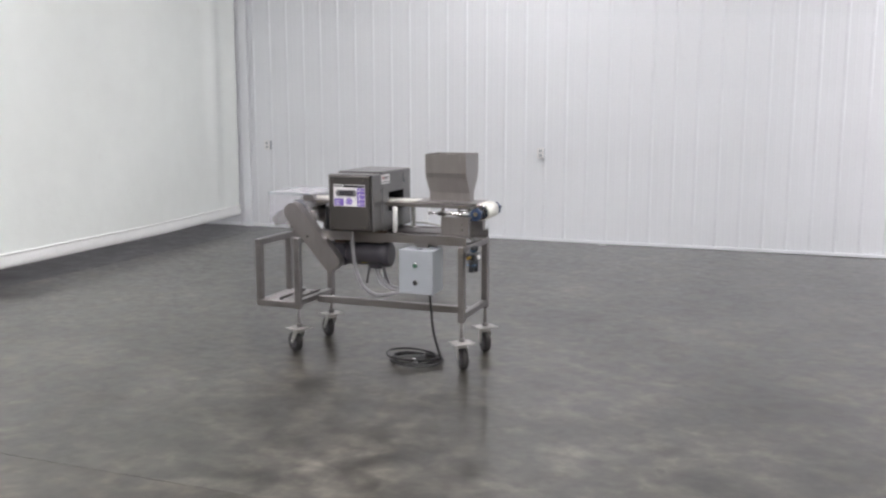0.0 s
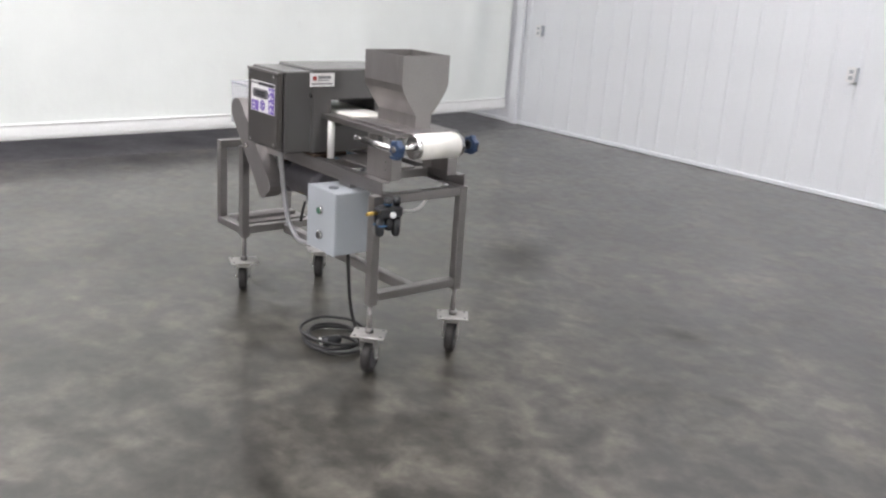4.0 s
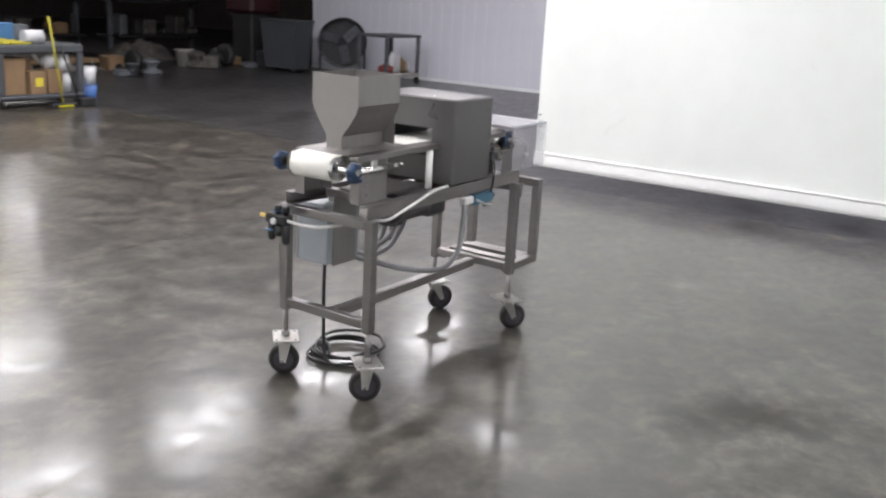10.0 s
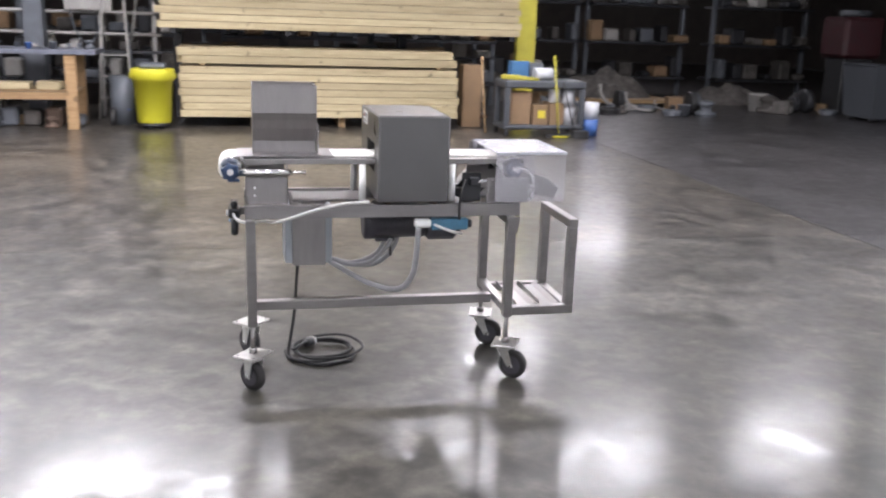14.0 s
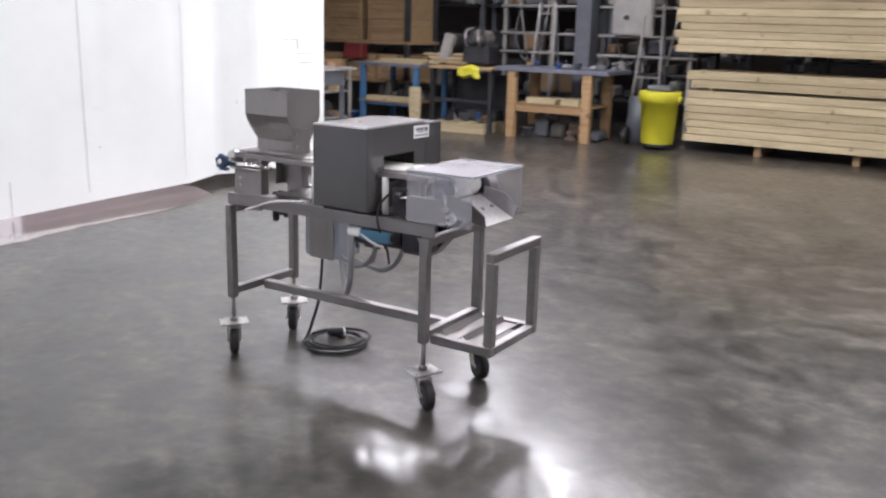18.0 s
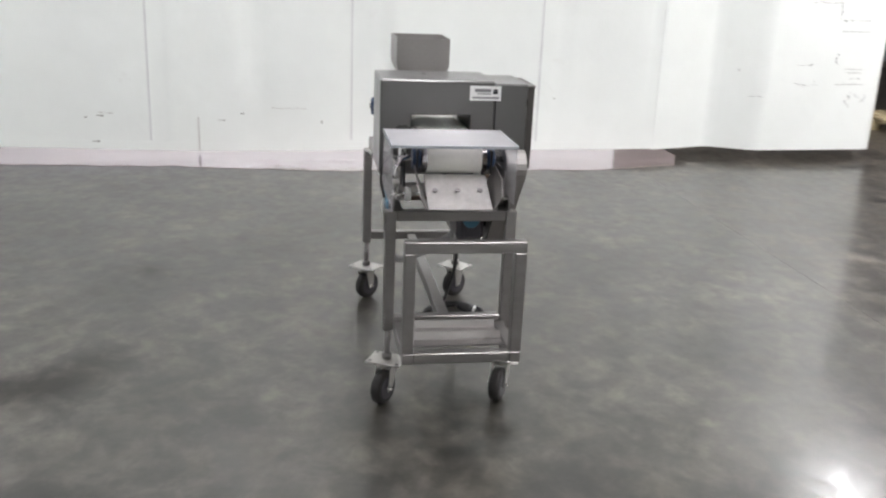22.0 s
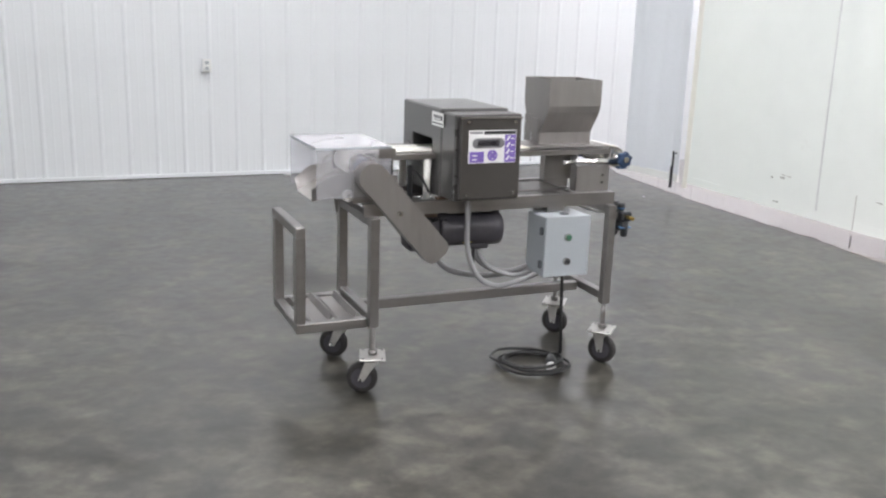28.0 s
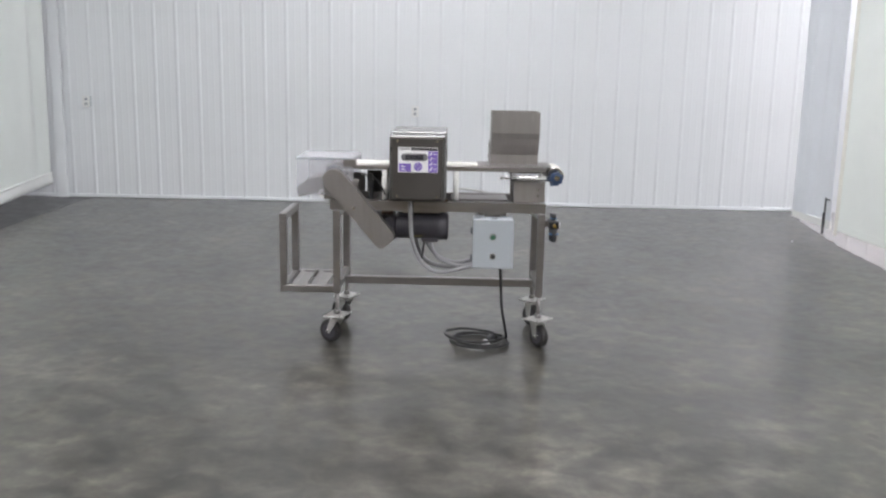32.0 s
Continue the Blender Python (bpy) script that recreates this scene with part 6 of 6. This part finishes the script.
part("foot_board", box(-0.5, 2.6, -5.0, -4.55, 0.86, 0.9, 0.003), DARK_STEEL, rk)
solid("steel_column", box(0.96, 1.2, -4.5, -4.2, 0, CEILING - 0.001, 0.01), GREY_STEEL, (1.08, -4.35, 0), "grey painted square steel building column", "column", kind="structure")
for i, (hx, w) in enumerate(((2.05, 0.24), (0.45, 0.2))):
    bm = hose(bmesh.new(), [(hx - w * 0.7, -4.47, 1.9), (hx - w, -4.45, 1.4), (hx - w * 0.5, -4.43, 1.08), (hx, -4.42, 1.0), (hx + w * 0.5, -4.43, 1.08), (hx + w, -4.45, 1.4), (hx + w * 0.6, -4.47, 1.9)], 0.012, 7)
    solid("hanging_hose", bm, GREY_STEEL, (hx, -4.45, 1.0), "grey hose looped over the pipe rack", "hose", "hung hoses")
pc = thing("control_cabinet", (0.42, -4.5, 1.4), "pale steel control cabinet hung on the pipe rack", "cabinet")
part("body", box(0.12, 0.72, -4.515, -4.4, 1.42, 1.98, 0.008), PALE_STEEL, pc)
part("door", box(0.14, 0.7, -4.3995, -4.385, 1.44, 1.96, 0.004), PALE_STEEL, pc)
part("switch", rod(bmesh.new(), (0.5, -4.3845, 1.66), (0.5, -4.36, 1.66), 0.035, seg=14), BLACK_PLASTIC, pc, "black rotary switch")
lean = hull_box(bmesh.new(), -0.08, 0.08, -0.05, 0.05, 0.0, 0.42, 0.01, Matrix.Translation((2.95, -3.45, 0.955)) @ Matrix.Rotation(-0.3, 4, "Y"))
solid("pale_duct", lean, PALE_STEEL, (3.0, -3.45, 0.931), "pale sheet metal duct leaning on the bench", "duct")
solid("grey_drum", rod(bmesh.new(), (-0.05, -3.75, 0), (-0.05, -3.75, 0.62), 0.17, seg=20), GREY_STEEL, (-0.05, -3.75, 0), "grey steel drum between bench and bin", "drum")
# stored things on the foot board
for i in range(9):
    bx = -0.4 + 0.35 * i
    w, hgt = rng.uniform(0.06, 0.14), rng.uniform(0.08, 0.3)
    solid("stored_part", hull_box(bmesh.new(), bx - w, bx + w, -4.92, -4.66, 0.9005, 0.9 + hgt, 0.02), rng.choice((CLUTTER, GREY_STEEL, PALE_STEEL, DARK_STEEL)), (bx, -4.8, 0.9005), "dusty stored part behind the pipe rack", "part", "shelf parts")

# cleaning cart with cartons and pails
ct = thing("utility_cart", (-5.45, -2.85, 0), "grey plastic utility cart loaded with cartons and cleaning things", "cart")
part("top_tray", box(-6.0, -4.9, -3.15, -2.6, 0.62, 0.72, 0.02), GREY_BIN, ct)
part("bottom_tray", box(-6.0, -4.9, -3.15, -2.6, 0.09, 0.15, 0.02), GREY_BIN, ct)
for lx in (-5.96, -4.94):
    for ly in (-3.11, -2.64):
        part("upright", box(lx - 0.035, lx + 0.035, ly - 0.035, ly + 0.035, 0.151, 0.6195, 0.01), GREY_BIN, ct)
        part("wheel", rod(bmesh.new(), (lx - 0.015, ly, 0.045), (lx + 0.015, ly, 0.045), 0.045, seg=14), BLACK, ct)
for x0, x1, y0, hgt, m in ((-5.28, -5.0, -2.9, 0.42, CARDBOARD), (-5.5, -5.3, -2.85, 0.26, CARDBOARD), (-5.72, -5.52, -2.85, 0.28, CARDBOARD), (-5.46, -5.32, -3.08, 0.4, CARDBOARD)):
    solid("carton", box(x0, x1, y0, y0 + 0.22, 0.1505, 0.1505 + hgt, 0.006), m, ((x0 + x1) / 2, y0 + 0.11, 0.1505), "brown cardboard carton on the lower cart tray", "carton", "cartons")
solid("carton_label", box(-5.46, -5.36, -2.628, -2.626, 0.24, 0.34, 0), YELLOW_TAG, (-5.41, -2.627, 0.24), "yellow label on a carton", "label")
for px, pz, m in ((-5.82, 0.1505, WHITE_PLASTIC), (-5.8, 0.385, WHITE_PLASTIC), (-5.62, 0.435, WHITE_PLASTIC)):
    solid("pail", rod(bmesh.new(), (px, -2.76, pz), (px, -2.76, pz + 0.22), 0.075, 0.088, seg=18), m, (px, -2.76, pz), "white plastic pail on the cart", "pail", "pails")
solid("pail", rod(bmesh.new(), (-6.13, -2.75, 0.0), (-6.13, -2.75, 0.22), 0.1, 0.125, seg=20), BLUE_PAIL, (-6.13, -2.75, 0), "blue plastic pail on the floor by the cart", "pail", "pails")
solid("pail", rod(bmesh.new(), (-6.13, -2.75, 0.2205), (-6.13, -2.75, 0.44), 0.1, 0.12, seg=20), WHITE_PLASTIC, (-6.13, -2.75, 0.2205), "pale pail stacked on the blue pail", "pail", "pails")
solid("paper_roll", rod(bmesh.new(), (-5.58, -2.8, 0.8), (-5.34, -2.8, 0.8), 0.078, seg=22), WHITE_PLASTIC, (-5.46, -2.8, 0.722), "white paper roll lying on the cart", "paper roll")
solid("blue_box", box(-5.3, -5.05, -3.05, -2.9, 0.7205, 0.95, 0.01), BLUE_STEEL, (-5.17, -2.97, 0.7205), "blue box standing on the cart tray", "box")
solid("grey_box", box(-5.5, -5.31, -3.08, -2.92, 0.7205, 0.93, 0.01), GREY_STEEL, (-5.4, -3.0, 0.7205), "grey-green box on the cart tray", "box")
for i in range(4):
    bx = -5.25 + 0.07 * i
    solid("yellow_tool", hull_box(bmesh.new(), bx - 0.13, bx + 0.13, -2.72 - 0.05 * i, -2.69 - 0.05 * i, 0.7205, 0.75 + 0.01 * i, 0.006), YELLOW_PAINT, (bx, -2.7 - 0.05 * i, 0.7205), "yellow tool lying on the cart", "tool", "cart tools")
bm = rod(bmesh.new(), (-5.62, -2.5, 0.02), (-5.52, -2.55, 1.05), 0.012, seg=8)
br = thing("broom", (-5.62, -2.5, 0), "broom with a yellow handle leaning on the cart", "broom")
part("handle", bm, YELLOW_PAINT, br)
part("head", box(-5.8, -5.45, -2.53, -2.46, 0.0, 0.05, 0.008), BLACK, br)
part("band", box(-5.72, -5.52, -2.455, -2.44, 0.01, 0.03, 0.003), YELLOW_BIN, br)
bm = rod(bmesh.new(), (-5.85, -2.5, 0.02), (-5.66, -2.56, 0.72), 0.012, seg=8)
br = thing("dustpan", (-5.85, -2.48, 0), "black lobby dustpan with a long handle by the cart", "dustpan")
part("handle", bm, BLACK, br)
part("pan", box(-6.0, -5.8, -2.55, -2.4, 0.0, 0.1, 0.01), BLACK, br)
# post and coil beside the cart
solid("mop_pole", rod(bmesh.new(), (-4.75, -2.95, 0.0), (-4.7, -3.1, 1.0), 0.014, seg=8), LUMBER_OLD, (-4.75, -2.95, 0), "wooden pole leaning beside the cart", "pole")
solid("stacked_carton", box(-4.85, -4.58, -3.9, -3.6, 0.0, 0.85, 0.01), CARDBOARD, (-4.7, -3.75, 0), "tall brown carton at the end of the lumber", "carton", "cartons")

# aisle end: grey bin, drum fan and a small cart
gb = thing("tilt_bin", (-11.91, -4.85, 0), "large dark grey plastic bin against the aisle end", "bin")
bm = bmesh.new()
b0 = [(-12.1, -5.22), (-11.72, -5.22), (-11.72, -4.48), (-12.1, -4.48)]
lo = [bm.verts.new((x * 1, y * 1, 0.06)) for x, y in b0]
hi = [bm.verts.new((-11.91 + (x + 11.91) * 1.25, -4.85 + (y + 4.85) * 1.2, 0.9)) for x, y in b0]
for i in range(4):
    bm.faces.new((lo[i], lo[(i + 1) % 4], hi[(i + 1) % 4], hi[i]))
bm.faces.new(lo[::-1])
bm.faces.new(hi)
part("tub", bm, GREY_BIN, gb)
part("rim", box(-12.17, -11.65, -5.32, -4.38, 0.901, 0.935, 0.01), GREY_BIN, gb)
for ly in (-5.12, -4.58):
    part("wheel", rod(bmesh.new(), (-12.06, ly, 0.03), (-11.76, ly, 0.03), 0.03, seg=12), BLACK, gb)
fan = thing("drum_fan", (-12.2, -3.75, 0), "round dark drum fan with a wire guard on a low stand", "fan")
FC = Vector((-12.2, -3.75, 0.6))
FW = Vector((0.8, 0.6, 0.0)).normalized()
fan_drum = part("drum", rod(bmesh.new(), FC - FW * 0.14, FC + FW * 0.14, 0.44, seg=36, cap=False), DARK_STEEL, fan)
part("back", rod(bmesh.new(), FC - FW * 0.12, FC - FW * 0.11, 0.43, seg=36), DARK_STEEL, fan)
fu, fv = frame_of(FW)
for k in range(1, 6):
    pts = [FC + FW * 0.14 + fu * (0.085 * k * math.cos(a)) + fv * (0.085 * k * math.sin(a)) for a in [2 * math.pi * i / 24 for i in range(25)]]
    part("guard_ring", hose(bmesh.new(), pts, 0.004, 5, 1), DARK_STEEL, fan_drum)
for k in range(8):
    a = math.pi * k / 4
    part("guard_spoke", rod(bmesh.new(), FC + FW * 0.142, FC + FW * 0.142 + fu * (0.43 * math.cos(a)) + fv * (0.43 * math.sin(a)), 0.004, seg=5), DARK_STEEL, fan_drum)
for k in range(3):
    a = 2 * math.pi * k / 3 + 0.3
    blade = hull_box(bmesh.new(), 0.06, 0.38, -0.09, 0.09, -0.004, 0.004, 0.002, Matrix.Translation(FC) @ Matrix((fu, fv, FW)).transposed().to_4x4() @ Matrix.Rotation(a, 4, "Z") @ Matrix.Rotation(0.5, 4, "X"))
    part("blade", blade, GREY_STEEL, fan)
for s in (-1, 1):
    p = FC + fu * (s * 0.4)
    part("stand", rod(bmesh.new(), p, Vector((p.x, p.y, 0.02)) , 0.018, seg=8), DARK_STEEL, fan)
    part("foot", rod(bmesh.new(), Vector((p.x, p.y, 0.02)) - FW * 0.25, Vector((p.x, p.y, 0.02)) + FW * 0.25, 0.02, seg=8), DARK_STEEL, fan)
CX, CY = -11.85, -2.42
sc = thing("service_cart", (CX, CY, 0), "grey two-tier service cart with bottles on the lower shelf", "cart")
part("top", box(CX - 0.48, CX + 0.48, CY - 0.33, CY + 0.33, 0.79, 0.832, 0.006), GREY_BIN, sc)
part("shelf", box(CX - 0.48, CX + 0.48, CY - 0.33, CY + 0.33, 0.13, 0.19, 0.006), PALE_STEEL, sc)
for lx in (CX - 0.44, CX + 0.44):
    for ly in (CY - 0.29, CY + 0.29):
        part("post", box(lx - 0.027, lx + 0.027, ly - 0.027, ly + 0.027, 0.191, 0.7895, 0.003), GREY_BIN, sc)
        part("wheel", rod(bmesh.new(), (lx - 0.015, ly, 0.06), (lx + 0.015, ly, 0.06), 0.06, seg=12), BLACK, sc)
for i, (dx, m, hgt, r) in enumerate(((0.3, RED_PAINT, 0.16, 0.13), (0.52, WHITE_PLASTIC, 0.36, 0.07), (0.68, WHITE_PLASTIC, 0.33, 0.06), (0.84, CARDBOARD, 0.26, 0.08), (1.0, PALE_STEEL, 0.2, 0.06))):
    bxx = CX + 0.5 - dx * 0.8
    solid("bottle", rod(bmesh.new(), (bxx, CY + 0.14, 0.1905), (bxx, CY + 0.14, 0.1905 + hgt), 0, seg=16, steps=((0, r), (0.75, r), (0.9, r * 0.4), (1, r * 0.4))), m, (bxx, CY + 0.14, 0.1905), "red can on the service cart" if m is RED_PAINT else "plastic bottle on the service cart", "bottle", "cart bottles")
solid("door_track", box(FAR_LEFT + 0.03, FAR_LEFT + 0.06, 0.2, 2.6, 0.0, 0.03, 0.004), DARK_STEEL, (FAR_LEFT + 0.045, 1.4, 0), "dark steel strip along the foot of the aisle wall", "floor strip")

# step ladders leaning by the pipe rack
for lx in (1.75, 0.1):
    lad = thing("step_ladder", (lx, -4.3, 0), "grey aluminium step ladder standing behind the bench", "ladder", "step ladders")
    for sx in (-0.22, 0.22):
        part("stile", rod(bmesh.new(), (lx + sx, -4.2, 0.0), (lx + sx * 0.55, -4.42, 1.85), 0.018, seg=8), PALE_STEEL, lad)
        part("rear_leg", rod(bmesh.new(), (lx + sx * 1.1, -4.75 + 0.22, 0.0), (lx + sx * 0.55, -4.44, 1.8), 0.014, seg=8), GREY_STEEL, lad)
    for k in range(6):
        z = 0.28 + 0.28 * k
        w = 0.22 - 0.1 * z / 1.85
        part("step", box(lx - w + 0.012, lx + w - 0.012, -4.2 - 0.22 * z / 1.85 - 0.03, -4.2 - 0.22 * z / 1.85 + 0.03, z, z + 0.02, 0.003), PALE_STEEL, lad)

# dark depth of the store: shelving and heaps
for i, (sx, sy) in enumerate(((0.4, -6.3), (2.7, -6.5), (5.0, -6.4), (-2.4, -6.6), (-4.8, -6.8), (-7.2, -9.2), (-9.6, -9.4), (-12.2, -9.0), (-4.5, -9.6), (-2.0, -9.4), (1.0, -9.2), (4.0, -9.4))):
    s = thing("storage_shelf", (sx, sy, 0), "dark steel storage shelf filled with dusty parts", "shelf", "storage shelves")
    for px in (sx - 1.05, sx + 1.05):
        part("post", box(px - 0.04, px + 0.04, sy - 0.04, sy + 0.04, 0, 2.8, 0.003), GREY_STEEL, s)
    for z in (0.35, 1.05, 1.8):
        part("shelf", box(sx - 1.05, sx + 1.05, sy - 0.45, sy + 0.3, z, z + 0.05, 0.003), DARK_STEEL, s)
        for k in range(6):
            bx = sx - 0.9 + 0.36 * k + rng.uniform(-0.06, 0.06)
            w, hgt = rng.uniform(0.06, 0.16), rng.uniform(0.1, 0.42)
            solid("stored_part", hull_box(bmesh.new(), bx - w, bx + w, sy - 0.15, sy + 0.25, z + 0.0505, z + 0.05 + hgt, 0.03), rng.choice((CLUTTER, CLUTTER, GREY_STEEL, DARK_STEEL, CARDBOARD, PALE_STEEL)), (bx, sy + 0.05, z + 0.0505), "dusty stored part on a dark shelf", "part", "shelf parts")


def heap(cx, cy, w, d, h, label):
    bm = bmesh.new()
    n = 16
    grid = {}
    for i in range(n + 1):
        for j in range(n + 1):
            u, v = i / n * 2 - 1, j / n * 2 - 1
            r = math.sqrt(u * u + v * v)
            z = h * max(0.0, 1 - r ** 1.5) * (0.6 + 0.8 * noise.noise((u * 2.3 + cx, v * 2.3 + cy, 0.0)) + 0.3)
            grid[i, j] = bm.verts.new((cx + u * w, cy + v * d, max(0.001, z)))
    for i in range(n):
        for j in range(n):
            bm.faces.new((grid[i, j], grid[i + 1, j], grid[i + 1, j + 1], grid[i, j + 1]))
    return solid("tarpaulin", bm, CLUTTER, (cx, cy, 0), label, "tarpaulin", "tarpaulins")


heap(-8.2, -7.6, 1.2, 0.6, 0.6, "dusty crumpled tarpaulin thrown over low stock")
heap(-6.3, -7.9, 0.9, 0.5, 0.5, "dusty crumpled tarpaulin thrown over low stock")
heap(-10.9, -7.8, 0.8, 0.5, 0.45, "dusty crumpled tarpaulin thrown over low stock")
solid("flat_trolley", box(-9.4, -6.9, -8.5, -6.9, 0.05, 0.12, 0.01), LUMBER_OLD, (-8.15, -7.7, 0.05), "flat wooden skid under the wrapped parts", "skid")
rm = thing("red_machine", (-12.2, -6.3, 0), "dull red machine standing in the dark behind the bin", "machine")
part("body", box(-12.9, -12.1, -6.7, -5.95, 0.98, 1.7, 0.06), RED_DARK, rm)
part("base", box(-12.8, -12.2, -6.6, -6.05, 0.0, 0.979, 0.02), BLACK, rm)
part("hood", rod(bmesh.new(), (-12.8, -6.3, 1.76), (-12.2, -6.3, 1.76), 0.06, seg=12), GREY_STEEL, rm)

# loose stock in the depth of the store and on the benches
def odd_piece(kind, x, y, z, s, m, label, category, group):
    """One piece of loose stock: a carton, a coil, a bent pipe, a wheel, a pail or a tapered casting."""
    bm = bmesh.new()
    if kind == 0:
        hull_box(bm, x - s, x + s, y - s * 0.8, y + s * 0.8, z, z + s * 1.3, s * 0.08, Matrix.Translation((x, y, 0)) @ Matrix.Rotation(s * 40, 4, "Z") @ Matrix.Translation((-x, -y, 0)))
        name = "carton"
    elif kind == 1:
        hose(bm, [(x + s * math.cos(a), y + s * math.sin(a), z + s * 0.16 + s * 0.025 * a) for a in [i * 0.7 for i in range(28)]], s * 0.12, 6, 2)
        name = "hose_coil"
    elif kind == 2:
        hose(bm, [(x - s * 2, y, z + s * 0.2), (x - s, y + s * 0.3, z + s * 0.25), (x + s * 0.4, y, z + s * 0.5), (x + s * 1.2, y - s * 0.2, z + s * 1.4), (x + s * 1.3, y - s * 0.2, z + s * 2.2)], s * 0.16, 7, 3)
        name = "bent_pipe"
    elif kind == 3:
        rod(bm, (x - s * 0.3, y, z + s), (x + s * 0.3, y, z + s), 0, seg=18, steps=((0, s * 0.6), (0.05, s * 0.95), (0.2, s), (0.8, s), (0.95, s * 0.95), (1, s * 0.6)))
        name = "spare_wheel"
    elif kind == 4:
        rod(bm, (x, y, z), (x, y, z + s * 1.6), 0, seg=16, steps=((0, s * 0.7), (0.9, s * 0.85), (0.92, s * 0.92), (1, s * 0.92)))
        name = "small_pail"
    else:
        rod(bm, (x, y, z), (x, y, z + s * 1.5), 0, seg=10, steps=((0, s), (0.25, s), (0.3, s * 0.6), (0.6, s * 0.5), (0.7, s * 0.8), (0.85, s * 0.8), (1, s * 0.3)))
        name = "casting"
    return solid(name, bm, m, (x, y, z), label, category, group)


KINDS = (("cardboard carton standing among loose stock", "carton"), ("coiled hose lying among loose stock", "hose"), ("bent steel pipe lying among loose stock", "pipe"),
         ("spare wheel standing among loose stock", "wheel"), ("small plastic pail among loose stock", "pail"), ("turned steel casting among loose stock", "casting"))
rng = random.Random(21)
TONES = ((CARDBOARD, CLUTTER, LUMBER_OLD), (GREY_STEEL, BLACK, PALE_STEEL), (GREY_STEEL, PALE_STEEL, RUST), (BLACK, GREY_STEEL, DARK_STEEL), (PALE_STEEL, GREY_STEEL, BLUE_PAIL), (CLUTTER, GREY_STEEL, RUST))
for x0, x1, y0, y1, z, low, high, n in ((-9.6, -6.3, -6.8, -5.2, 0.0, 0.08, 0.2, 34), (-6.2, -4.9, -5.6, -4.5, 0.0, 0.08, 0.2, 10), (-12.5, -10.0, -6.8, -5.6, 0.0, 0.1, 0.22, 12),
                                       (0.3, 1.75, -3.8, -3.2, 0.9605, 0.03, 0.07, 12), (2.05, 2.8, -3.6, -3.1, 0.1405, 0.05, 0.09, 7), (3.15, 4.0, -3.62, -3.42, 0.9305, 0.03, 0.07, 8),
                                       (0.6, 1.5, -3.7, -3.3, 0.0, 0.06, 0.1, 6), (4.35, 5.6, -3.6, -2.6, 0.0, 0.08, 0.2, 12), (-0.35, 0.25, -3.9, -3.5, 0.0, 0.08, 0.14, 4)):
    for i in range(n):
        k = rng.randrange(6)
        s = rng.uniform(low, high)
        odd_piece(k, rng.uniform(x0, x1), rng.uniform(y0, y1), z, s, rng.choice(TONES[k]), KINDS[k][0], KINDS[k][1], "loose stock")

# the whole bench row stands a little nearer to the lumber
for ob in scene.objects:
    if ob.parent is None and ob.type in {"MESH", "EMPTY"} and -0.8 < ob.location.x < 5.0 and -6.0 < ob.location.y < -2.2 and ob.location.z < 2.0:
        ob.location.x -= 0.045
        ob.location.y -= 0.028
